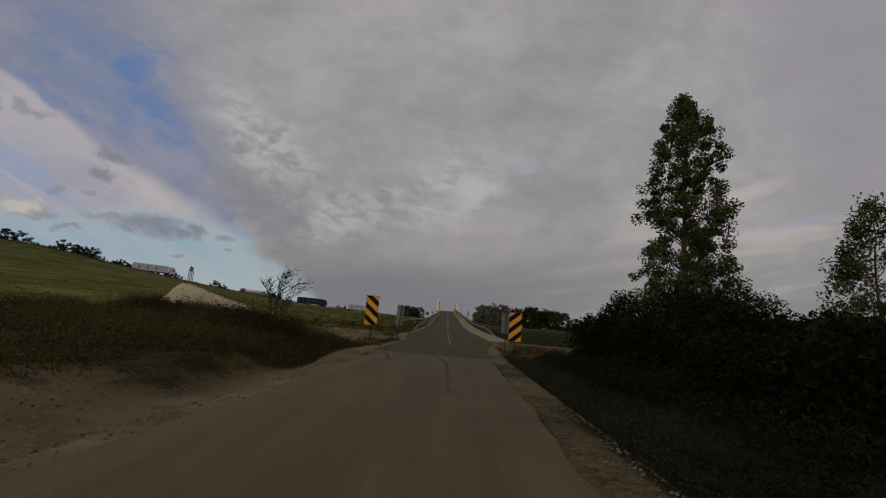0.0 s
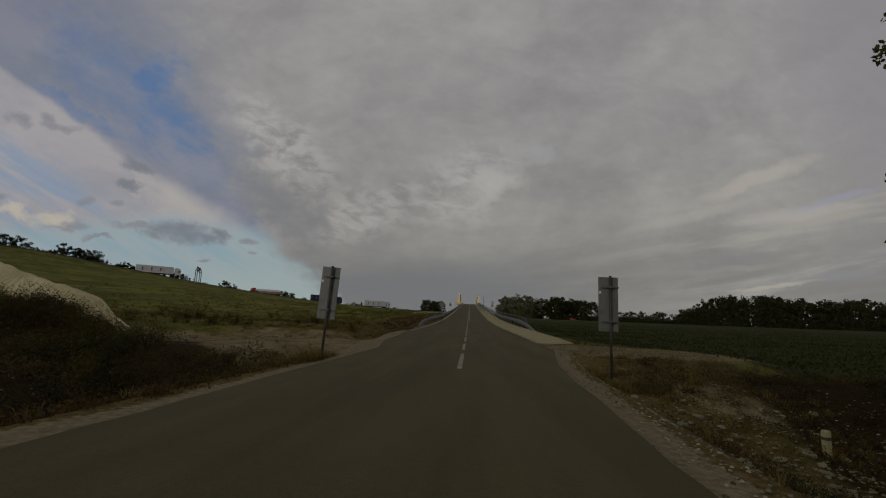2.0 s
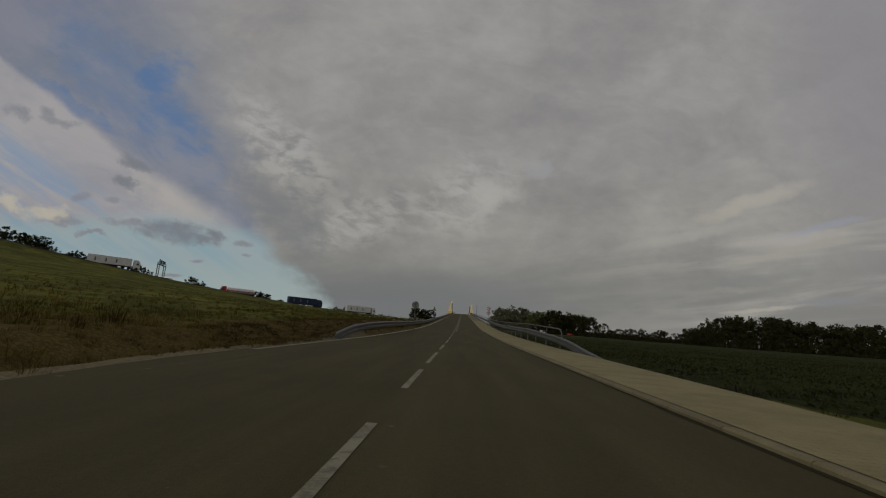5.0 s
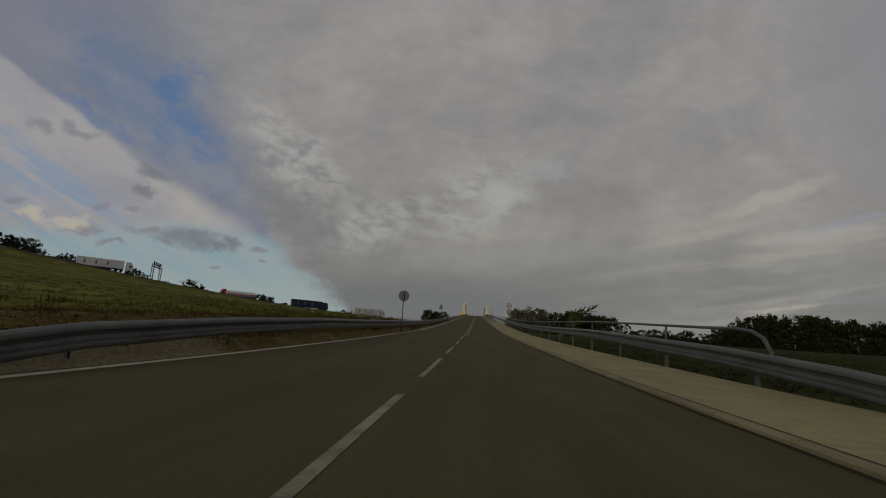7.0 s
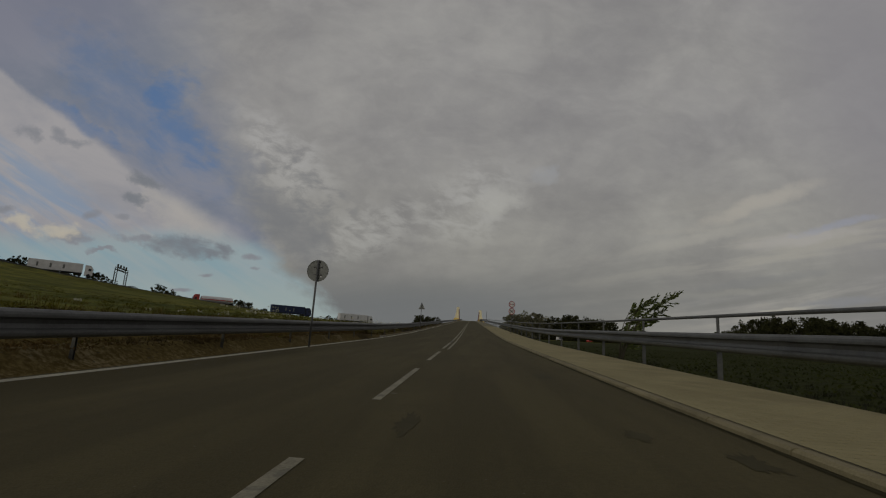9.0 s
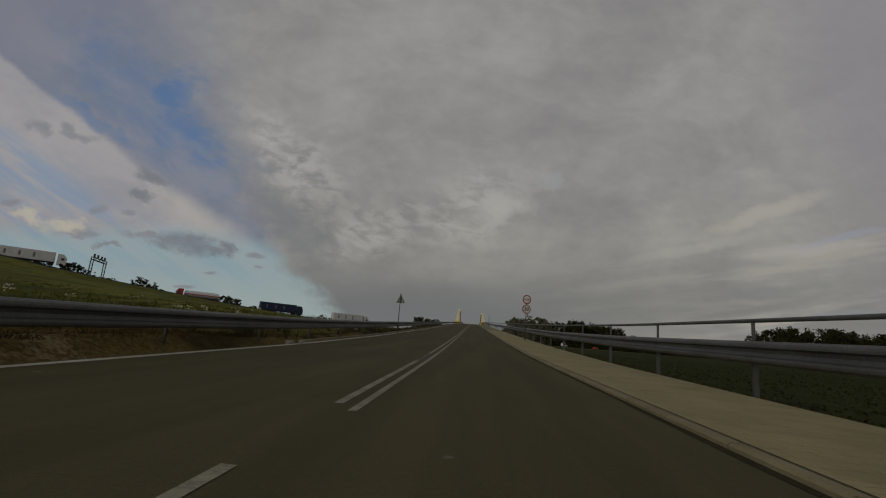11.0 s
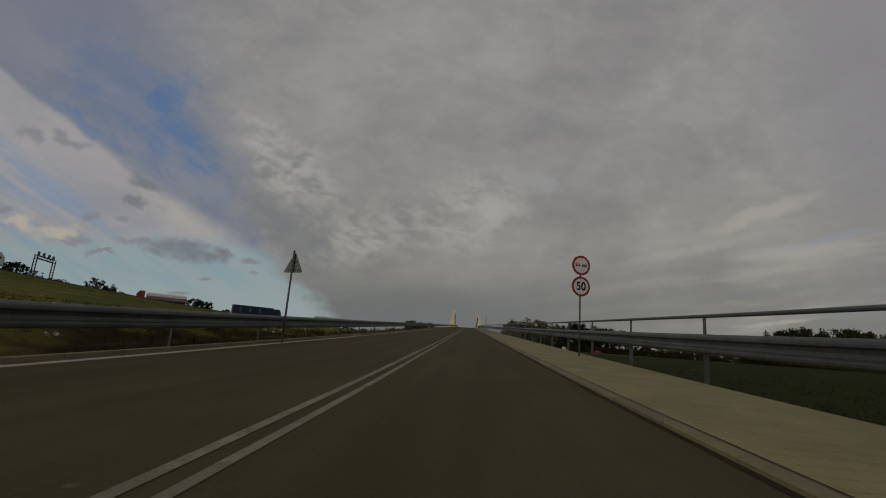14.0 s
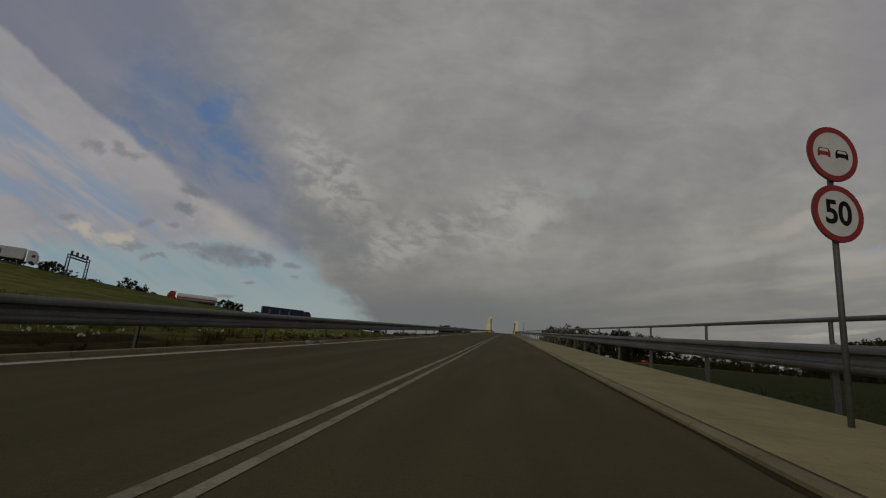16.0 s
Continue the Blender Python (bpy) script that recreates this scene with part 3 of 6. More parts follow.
def motorway_s(x, y):
    """Distance on this side of the motorway's axis."""
    return (105.0 * x - 119.0 * y + 35700.0) / 158.7


def motorway_z(x):
    """Height of the motorway where its axis has this x."""
    return np.interp(x, [-420, -260, -156, -145, -134, -118, -105, -96, -88, -77, -62, -46, 0, 300], [35, 30, 18.4, 16.2, 14.0, 11.2, 9.5, 8.4, 7.5, 6.4, 5.4, 5.0, 4.4, 3.4])


def crossfall(x, y):
    """The road rises a little towards the footway."""
    return 0.105 * np.clip((np.asarray(x, float) + 0.9) / 2.68, 0, 1) * smooth01(y, 12, 20)


def ditch_y(x):
    """Where the ditch runs: it turns away from the square on both sides of the road."""
    return 4.4 + 4.4 * smooth01(-np.asarray(x, float), 4.2, 7.5) + 1.3 * smooth01(x, 2.0, 6.0)


def ground_z(x, y):
    x, y = np.asarray(x, float), np.asarray(y, float)
    s = motorway_s(x, y)
    xa = x - s * 0.6616
    left = motorway_z(xa) * np.clip(1 - np.clip(s - 6, 0, None) / 200.0, 0, 1) ** 1.35 * (0.92 + 0.08 * smooth01(s, 18, 8)) + 0.05
    left = left * (1 - 0.45 * smooth01(-s, 16, 60)) - 0.3 * smooth01(6 - s, 0, 2)
    r = np.hypot(x, y - 10)
    right = -0.35 + 0.0122 * np.clip(r - 12, 0, 700)
    right = np.minimum(right, np.where(s < 60, motorway_z(xa) + 0.008 * np.clip(-s, 0, 800), 99))
    base = left + (right - left) * smooth01(x, -4, 8)
    base = base + waves(x * 0.35, y * 0.35, 1.0) * 0.10 * smooth01(np.abs(x + 1.2), 4, 12) + waves(x * 1.7, y * 1.7, 4.0) * 0.035
    # the road's bank
    rl = road_left(y) - (0.35 + 0.40 * smooth01(y, -9, -5))
    rr = np.where(y > 18, 4.35, road_right(y) + 0.5)
    out = np.maximum(np.maximum(rl - x, x - rr), 0)
    bank = road_z(y) - 0.06 + crossfall(x, y) * 0.95 - out / 1.7
    z = np.maximum(base, bank)
    inside = (out <= 0)
    z = np.where(inside, road_z(y) - 0.06 + crossfall(x, y) * 0.95, z)
    lip = (1 - smooth01(out, 0.0, 1.6))
    z = z + lip * (bank - z) * (z > bank)
    # the ditch that crosses under the road
    wob = 0.5 * np.sin(x * 0.7) + 0.3 * np.sin(x * 1.9 + 1)
    across = np.exp(-(((y - ditch_y(x) + wob * 0.4) / np.where(x < 0, 2.7, 2.2)) ** 2) ** 1.5)
    from_road = np.minimum(smooth01(road_left(y) - 0.7 - x, 0, 1.6) + smooth01(x - road_right(y) - 0.9, 0, 1.5), 1.0)
    z = z - (1.3 - 0.46 * (x > 0)) * across * from_road * smooth01(x, -24, -15) * smooth01(x, 22, 14)
    # an overgrown ridge before the sand
    z = z + (0.34 + 0.034 * np.clip(-12 - x, 0, 8)) * np.exp(-((y - 12.7) / 0.8) ** 2) * smooth01(x, -22.5, -20.5) * smooth01(x, -11.0, -12.6)
    # heap of low weeds on the left shoulder, and a rutted pull-off
    z = z + 0.22 * np.exp(-(((x + 8.0) / 2.6) ** 2 + ((y + 6.0) / 6.0) ** 2))
    z = np.where(inside & (y < 330), road_z(y) - 0.06 + crossfall(x, y) * 0.95, z)
    # a low raised verge under the left guard rail
    edge = np.where(y > 70.5, -4.88, -4.73)
    z = z + (0.06 + (0.09 + 0.15 * smooth01(y, 70.5, 66))) * smooth01(edge - x, 0.0, 0.35) * smooth01(edge - x, 4.0, 1.4) * smooth01(y, 33, 39) * smooth01(y, 290, 250)
    # the stony pull-offs lie level with the road and the end of the footway
    d = np.hypot((x - 4.0) / 4.6, (y - 14.9) / 4.2)
    pad = smooth01(d, 1.15, 0.8) * smooth01(x - road_right(y), 0.0, 0.35) * smooth01(y, 18.6, 17.9)
    z = z + pad * np.maximum(road_z(y) + crossfall(1.8, y) - 0.012 + 0.012 * waves(x * 3, y * 3, 2.0) - z, -0.05)
    d = np.hypot((x + 8.6) / 5.4, (y - 15.0) / 3.9)
    pad = smooth01(d, 1.15, 0.8) * smooth01(road_left(y) - x, 0.0, 0.5)
    z = z + pad * (road_z(y) - 0.05 - 0.02 * np.abs(x + 4.0) + 0.02 * waves(x * 3, y * 3, 2.0) - z)
    return z


def axis(parts):
    out = []
    for a, b, n in parts:
        out += list(np.linspace(a, b, n, endpoint=False))
    return np.array(out + [parts[-1][1]])


def pull_l(x, y):
    """The bare pull-off on the left, 1 inside."""
    return np.exp(-((((x + 8.0) / 6.8) ** 2 + ((y - 14.0) / 5.6) ** 2) ** 2)) * smooth01(y - ditch_y(x), 1.6, 2.9)


def make_ground():
    xs = axis([(-3000, -400, 14), (-400, -120, 30), (-120, -30, 42), (-30, -12, 36), (-12, 10, 74), (10, 30, 40), (30, 120, 36), (120, 400, 24), (400, 3000, 14)])
    ys = axis([(-1500, -100, 10), (-100, -20, 20), (-20, 30, 150), (30, 100, 130), (100, 320, 90), (320, 500, 24), (500, 3000, 16)])
    X, Y = np.meshgrid(xs, ys)
    Z = ground_z(X, Y)
    nx, ny = len(xs), len(ys)
    me = bpy.data.meshes.new("ground")
    idx = np.arange(nx * ny).reshape(ny, nx)
    quads = np.stack([idx[:-1, :-1], idx[:-1, 1:], idx[1:, 1:], idx[1:, :-1]], -1).reshape(-1, 4)
    me.from_pydata(np.stack([X, Y, Z], -1).reshape(-1, 3).tolist(), [], quads.tolist())
    me.materials.append(M_GROUND)
    me.shade_smooth()
    x, y = X.ravel(), Y.ravel()
    s = motorway_s(x, y)
    off_l, off_r = road_left(y) - x, x - road_right(y)
    near = np.exp(-np.clip(off_l, 0, 99) / 1.5) * (x < 0) + np.exp(-np.clip(off_r, 0, 99) / 1.8) * (x > 0)
    dry = 0.40 * smooth01(off_l, 8, 4) * (x < 0) * smooth01(y, 36, 22) + 0.30 * smooth01(off_r, 6, 2) * (x > 0) * smooth01(y, 24, 16) + 0.42 * near + 0.45 * np.exp(-(((x + 12) / 9) ** 2 + ((y - 22) / 10) ** 2)) + 0.42 * smooth01(y, 24, 32) * smooth01(off_l, 9, 3) * (x < 0)
    dry += 0.45 * np.exp(-(((s - 12) / 8) ** 2)) + 0.30 * np.exp(-(((s - 120) / 10) ** 2)) + 0.3 * smooth01(-s, 0, 30)
    dry += 0.55 * np.exp(-(((x - 4.0) / 3.0) ** 2 + ((y - 12) / 5) ** 2)) + 0.30 * np.exp(-((x + 8) / 4) ** 2 - ((y + 6) / 7) ** 2)
    crop = (smooth01(x - (6.4 - 1.9 * smooth01(y, 24, 36)), 0, 1.2) * smooth01(y, 9, 13) * smooth01(s, 30, 50))
    earth = 1.0 * pull_l(x, y) + 1.0 * np.exp(-((((x - 4.2) / 4.0) ** 2 + ((y - 15.0) / 2.9) ** 2) ** 2))
    earth += 1.0 * smooth01(off_l, 1.4 + 0.3 * smooth01(y, -6, -9), 1.0) * smooth01(y, -1.5, -5) * (x < 0) + 0.85 * smooth01(off_r, 1.0, 0.4) * smooth01(y, 2, -4) * (x > -2)
    earth += 1.0 * smooth01(off_l, 2.9, 2.1) * smooth01(y, -8.5, -11) * (x < -2)
    earth += 0.60 * np.exp(-(((x - 4.6) / 2.8) ** 2 + ((y - 7.6) / 2.0) ** 2) ** 2) + 0.18 * smooth01(y, 30, 36) * smooth01(off_l, 2.2, 0.6) * (x < 0)
    slim = 1 - 0.60 * smooth01(y, 0.8, 3.0) * smooth01(y, 11, 9)
    sand = 1.0 * smooth01(off_l, 1.3 * slim, 0.55 * slim) * (x < 0) * smooth01(y, -6, -2) * smooth01(y, 46, 36) + 0.9 * smooth01(off_r, 0.62, 0.2) * (x > 0) * smooth01(y, 20, 15) * smooth01(y, -3, 1)
    dry += 0.45 * smooth01(off_r, 0.3, 0.8) * smooth01(off_r, 4, 2) * smooth01(y, 9, 3) * (x > -1) + 0.55 * smooth01(off_l, 4.5, 2.0) * smooth01(y, 18, 26) * smooth01(y, 74, 62) * (x < 0)
    earth += 0.22 * smooth01(off_l, 1.7, 0.7) * smooth01(y, 20, 28) * smooth01(y, 70, 62) * (x < 0)
    # where soil is coloured for shade: the ditch, under scrub, beside the bushes
    shaded_soil = 1.15 * np.exp(-(((y - ditch_y(x)) / 3.4) ** 4)) * smooth01(off_l, 0.8, 1.9) * smooth01(x, -36, -22) * (x < 0) + 0.72 * smooth01(off_l, 2.2, 4.0) * smooth01(x, -48, -26) * smooth01(y, 9, 3) * (x < 0)
    shaded_soil += 0.85 * smooth01(off_r, 1.5, 2.5) * (smooth01(y, 5.0, 1.5) + 0.8 * smooth01(off_r, 2.8, 4.5) * smooth01(y, 1.5, 5) * smooth01(y, 12.5, 9.5)) * (x > 0) * smooth01(x, 26, 18)
    shaded_soil += 0.48 * smooth01(off_l, 0.9, 1.5) * smooth01(off_l, 9, 6) * smooth01(y, -1, -4) * (x < -2) + 0.34 * smooth01(off_l, 1.6, 0.8) * smooth01(y, -3, -7) * (x < -2) + 0.46 * smooth01(off_r, 1.6, 0.9) * smooth01(y, -2, -6) * (x > -2) + 0.5 * smooth01(off_r, 0.5, 1.0) * smooth01(off_r, 3.5, 2.0) * smooth01(y, 5, 1) * (x > -1)
    shaded_soil += 0.50 * smooth01(off_l, 0.8, 1.5) * smooth01(off_l, 9, 6) * smooth01(y, 8, 3) * smooth01(y, -9, -4) * (x < 0) + 0.4 * smooth01(off_r, 0.6, 1.1) * smooth01(y, 4, 1) * (x > 0)
    shaded_soil += 0.75 * np.exp(-(((x - 9.5) / 4.5) ** 2 + ((y - 11.3) / 1.9) ** 2)) + 0.30 * smooth01(off_r, 1.2, 2.2) * smooth01(y, 12, 9) * (x > 0)
    shaded_soil += 0.95 * np.exp(-(((y - 11.3) / 2.3) ** 2)) * smooth01(x, -25, -21) * smooth01(x, -8, -10)
    shaded_soil += 0.55 * smooth01(off_l, 6.0, 2.0) * smooth01(y, 60, 68) * smooth01(y, 160, 120) * (x < 0)
    shaded_soil = shaded_soil * np.clip(0.9 + 0.55 * waves(x * 0.45, y * 0.45, 3.0) + 0.35 * waves(x * 1.3, y * 1.3, 6.0), 0, 1.2)
    for name, a in (("shaded_soil", shaded_soil), ("dry", dry), ("crop", crop), ("earth", earth), ("sand", sand)):
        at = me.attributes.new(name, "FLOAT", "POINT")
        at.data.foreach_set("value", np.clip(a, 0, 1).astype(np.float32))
    return tagged(new("ground", me), "rough grass, bare earth and dark crop fields beside a road", "ground", kind="structure")


ground = make_ground()


def strip(name, y0, y1, step, left, right, lift, material, label, category, cross=6, tilt=0, rag=0.0):
    """A sheet along the road between two edges."""
    ys = np.arange(y0, y1 + step * 0.5, step)
    v, f = [], []
    for y in ys:
        a, b = left(y), right(y)
        if rag:
            a -= rag * float(waves(3.0, y * 2.3, 2.0) + 0.5 * waves(9.0, y * 7.1))
            b += rag * float(waves(5.0, y * 2.9, 6.0) + 0.5 * waves(1.0, y * 6.3))
        for k in range(cross + 1):
            x = a + (b - a) * k / cross
            if tilt:
                m = min(max(-0.9, a), b)
                x = a + (m - a) * k / 3 if k <= 3 else m + (b - m) * (k - 3) / 3
            v.append((x, y, float(road_z(y)) + lift + tilt * float(crossfall(x, y))))
    c = cross + 1
    for i in range(len(ys) - 1):
        for k in range(cross):
            f.append((i * c + k, i * c + k + 1, (i + 1) * c + k + 1, (i + 1) * c + k))
    # a thin edge that turns down
    m = len(v)
    for i in range(len(ys)):
        for k in (0, cross):
            x, y, z = v[i * c + k]
            v.append((x, y, z - 0.07))
    for i in range(len(ys) - 1):
        f.append((i * c, (i + 1) * c, m + 2 * i + 2, m + 2 * i))
        f.append((i * c + cross, m + 2 * i + 1, m + 2 * i + 3, (i + 1) * c + cross))
    ob = new(name, mesh_of(name, v, f, material, False))
    return tagged(ob, label, category, kind="structure")


road_old = strip("road_old", -45, -4.05, 0.35, road_left, road_right, -0.006, M_OLD, "worn pale grey-brown asphalt of the older road", "road", tilt=1, rag=0.05)
road = strip("road", -4.60, 345, 0.5, road_left, road_right, 0.0, M_ROAD, "dark grey asphalt road climbing to a bridge", "road", tilt=1, rag=0.03)

# ---------------------------------------------------------------- road markings


def marking(name, y0, y1, x, width, label, paint=M_PAINT):
    b = Build()
    ys = np.linspace(y0, y1, max(2, int((y1 - y0) / 0.8) + 1))
    for a, c in zip(ys[:-1], ys[1:]):
        w = width / 2
        b.poly([(px, py, float(road_z(py) + crossfall(px, py)) + 0.004) for px, py in ((x - w, a), (x + w, a), (x + w, c), (x - w, c))])
    return tagged(new(name, b.mesh(name, paint)), label, "road marking", "road markings", "structure")


for y0, y1 in ((6.9, 10.9), (12.6, 16.4), (18.4, 22.4), (24.4, 26.8), (28.2, 31.95), (33.65, 37.35), (39.1, 42.85), (44.7, 48.35), (50.45, 54.05), (56.1, 59.8)):
    if y1 - y0 > 1:
        marking("centre_dash", y0, y1, -1.07, 0.085, "worn white painted dash on the centre of the road")
marking("centre_line", 61.4, 292, -0.89, 0.078, "worn white continuous line on the middle of the road")
marking("centre_line_second", 61.7, 67.6, -1.09, 0.085, "worn white line beside the continuous centre line")
marking("centre_line_faded", 67.6, 70.6, -1.09, 0.08, "faded white line beside the continuous centre line", paint=M_FADED)
marking("centre_line_third", 70.6, 292, -1.09, 0.08, "worn white line beside the continuous centre line")
marking("edge_line_faded", 28.0, 34.9, -4.54, 0.12, "dusty worn start of the edge line")
marking("edge_line", 34.9, 292, -4.54, 0.14, "white painted line along the edge of the road", paint=M_LINE)

# seam between the old and the new asphalt, and tyre marks
b = Build()
for i in range(60):
    xs = [-3.30 + (i + d) * 0.0515 for d in (0, 1)]
    ys = [-4.10 - 0.14 * (x + 3.4) / 1.0 * 0.9 + 0.035 * float(waves(x * 5.0, 1.0)) + 0.02 * math.sin(x * 31) for x in xs]
    for a, d in zip((0.0, 0.25, 0.5, 0.75), (0.25, 0.5, 0.75, 1.0)):
        q = []
        for x, ye, k in ((xs[0], ys[0], a), (xs[1], ys[1], a), (xs[1], ys[1], d), (xs[0], ys[0], d)):
            yy = -5.10 + (ye + 5.10) * k
            q.append((x, yy, float(road_z(yy)) + (-0.0055 if k == 0 else 0.008)))
        b.poly(q)
tagged(new("road_joint", b.mesh("road_joint", M_OLD)), "ragged joint of pale old asphalt against the new", "road joint", kind="structure")


def crack(name, pts, width, material, label):
    b = Build()
    fine = []
    for p, q in zip(pts[:-1], pts[1:]):
        fine += [(p[0] + (q[0] - p[0]) * k / 8 + 0.006 * math.sin(1.7 * k + 40 * p[1]), p[1] + (q[1] - p[1]) * k / 8) for k in range(8)]
    for i, (p, q) in enumerate(zip(fine[:-1], fine[1:])):
        w = width / 2 * (0.85 + 0.18 * math.sin(i * 0.9) + 0.12 * math.sin(i * 2.3))
        d = Vector((q[0] - p[0], q[1] - p[1])).normalized()
        nx, ny = -d.y * w, d.x * w
        zp, zq = float(road_z(p[1]) + crossfall(p[0], p[1])) + 0.013, float(road_z(q[1]) + crossfall(q[0], q[1])) + 0.013
        b.poly([(p[0] + nx, p[1] + ny, zp), (p[0] - nx, p[1] - ny, zp), (q[0] - nx, q[1] - ny, zq), (q[0] + nx, q[1] + ny, zq)])
    return tagged(new(name, b.mesh(name, material)), label, "road crack", kind="structure")


STAINS = ((-0.62, 49.4, 0.10, 0.55), (0.95, 53.2, 0.16, 0.55), (1.0, 49.2, 0.10, 0.22), (1.42, 48.6, 0.12, 0.26), (1.45, 70.3, 0.10, 0.35), (-0.35, 31.0, 0.10, 0.6), (0.6, 73.5, 0.10, 0.4), (-1.9, 69.6, 0.10, 0.3))
crack("tar_line", [(-1.62, -4.50), (-1.55, -4.8), (-1.46, -5.4), (-1.37, -5.9), (-1.30, -6.5), (-1.25, -7.2), (-1.27, -7.9)], 0.035, M_SMEAR, "dark tar line along the old asphalt")
crack("tar_line_thin", [(-1.27, -7.9), (-1.24, -8.8), (-1.28, -9.8), (-1.25, -11.0)], 0.014, M_SMEAR, "thin worn tar line along the old asphalt")
crack("tar_line_branch", [(-1.60, -4.52), (-1.45, -4.42), (-1.30, -4.34), (-1.12, -4.28)], 0.05, M_SMEAR, "dark tar line along the asphalt joint")
crack("tar_line_side", [(-2.78, -4.85), (-2.68, -5.25), (-2.58, -5.76), (-2.52, -6.2), (-2.46, -6.9)], 0.035, M_SMEAR, "faint tar line on the old asphalt")
crack("edge_seam", [(1.60, 13.7), (1.42, 13.1), (1.24, 12.5), (1.06, 11.9), (0.90, 11.3)], 0.035, M_SMEAR, "dark tar patch near the edge of the asphalt")
crack("edge_seam_worn", [(0.90, 11.3), (0.74, 10.8), (0.58, 10.3), (0.45, 9.9)], 0.030, M_SMEAR, "worn end of the tar patch on the asphalt")



def stain(x, y, wide, long, seed):
    """An irregular dark stain soaked into the asphalt."""
    c = Build()
    ring = [(x + wide * math.cos(a) * k, y + long * math.sin(a) * k) for a, k in ((2 * math.pi * i / 26, 0.75 + 0.22 * math.sin(3 * i + seed) + 0.14 * math.sin(7.3 * i + 2 * seed)) for i in range(26))]
    top = lambda px, py: float(road_z(py) + crossfall(px, py)) + 0.003
    for p, q in zip(ring, ring[1:] + ring[:1]):
        c.poly([(x, y, top(x, y)), (*p, top(*p)), (*q, top(*q))])
    tagged(new("oil_stain", c.mesh("oil_stain", M_STAIN)), "dark oily stain on the asphalt", "road stain", kind="structure")


for k, (x, y, wide, long) in enumerate(STAINS):
    stain(x, y, wide, long, 1.7 * k)

# ---------------------------------------------------------------- pavement with kerb
WALK_Y0 = 17.75


def walk_out(y):
    return np.interp(y, [17.7, 18.6, 24, 36, 340], [2.45, 3.42, 3.58, 3.90, 3.90])


KERB_H = 0.15


def kerb_rise(y):
    return float(crossfall(1.8, y)) + 0.008 + 0.037 * float(smooth01(y, 17.8, 22.0))


pavement = strip("pavement", WALK_Y0, 292, 0.7, lambda y: 1.84, lambda y: float(walk_out(y)), 0.0, M_JOINT, "footway of cream concrete pavers beside the road", "pavement", cross=2)
for v in pavement.data.vertices:
    v.co.z += kerb_rise(v.co.y) - 0.007
pavement.data.update()

# kerb stones
for side, x0, x1, ya, yb in (("kerb", 1.74, 1.85, 17.8, 120.0), ("kerb_left", -4.88, -4.78, 70.7, 120.0)):
    holder = thing(side, (0, 0, 0), "row of grey concrete kerb stones along the road", "kerb", kind="structure")
    y = ya
    while y < yb:
        ln = 0.985
        z0, z1 = float(road_z(y)), float(road_z(y + ln))
        r0, r1 = (kerb_rise(y), kerb_rise(y + ln)) if side == "kerb" else (0.06, 0.06)
        c = Build()
        e = 0.018
        rings = []
        for yy, zz, rr in ((y + 0.004, z0, r0), (y + ln, z1, r1)):
            rings.append([(x0, yy, zz - 0.05), (x1, yy, zz - 0.05), (x1, yy, zz + rr - 0.004), (x0 + e * 1.4, yy, zz + rr), (x0, yy, zz + rr - e)])
        c.loft(rings)
        part("kerb_stone", c, M_KERB, holder)
        y += 1.0
c = Build()
za, zc = float(road_z(17.7)), float(road_z(17.8)) + kerb_rise(17.8)
c.loft([[(x, 17.66, za - 0.1), (x, 17.80, za - 0.1), (x, 17.80, zc - 0.003), (x, 17.69, zc - 0.006), (x, 17.66, zc - 0.03)] for x in (1.72, 2.0, 2.2, 2.46)])
tagged(new("kerb_end", c.mesh("kerb_end", M_KERB)), "concrete edging across the end of the footway", "kerb", kind="structure")
c = Build()
for y in np.arange(120, 292, 4.0):
    for x0, x1, r in ((1.715, 1.845, KERB_H), (-4.88, -4.78, 0.09)):
        c.loft([[(x0, yy, float(road_z(yy)) - 0.05), (x1, yy, float(road_z(yy)) - 0.05), (x1, yy, float(road_z(yy)) + r), (x0, yy, float(road_z(yy)) + r)] for yy in (y, y + 4.0)])
tagged(new("kerb_far", c.mesh("kerb_far", M_KERB)), "grey concrete kerb of the far part of the road", "kerb", kind="structure")

# flat brown strip on the left, coloured as the kerb's shaded face, and the dark joint between kerb and pavers
# a narrow strip darker than the asphalt runs along the footway kerb
for name, xa, xb, ya, yb, mat, label in (("gutter", -4.78, -4.62, 70.4, 290, M_SHADED_FACE, "brown strip beside the kerb, coloured as its shaded face"), ("kerb_joint", 1.855, 1.868, 18.3, 290, M_CRUMB, "dark joint between kerb and pavers"), ("kerb_strip", 1.688, 1.742, 19.5, 150, M_KERB_STRIP, "dark strip along the foot of the kerb")):
    c = Build()
    ys = np.arange(ya, yb, 0.5 if name == "kerb_strip" else 2.0)
    for a, d in zip(ys[:-1], ys[1:]):
        up = {"gutter": lambda x, v: 0.004, "kerb_joint": lambda x, v: kerb_rise(v) + 0.001, "kerb_strip": lambda x, v: float(crossfall(x, v)) + 0.004}[name]
        wa, wd = (0.03 * float(waves(2.0, v * 1.9, 3.0)) if name == "kerb_strip" else 0.0 for v in (a, d))
        c.poly([(x, v, float(road_z(v)) + up(x, v)) for x, v in ((xa + wa, a), (xb, a), (xb, d), (xa + wd, d))])
    tagged(new(name, c.mesh(name, mat)), label, name.replace("_", " "), kind="structure")

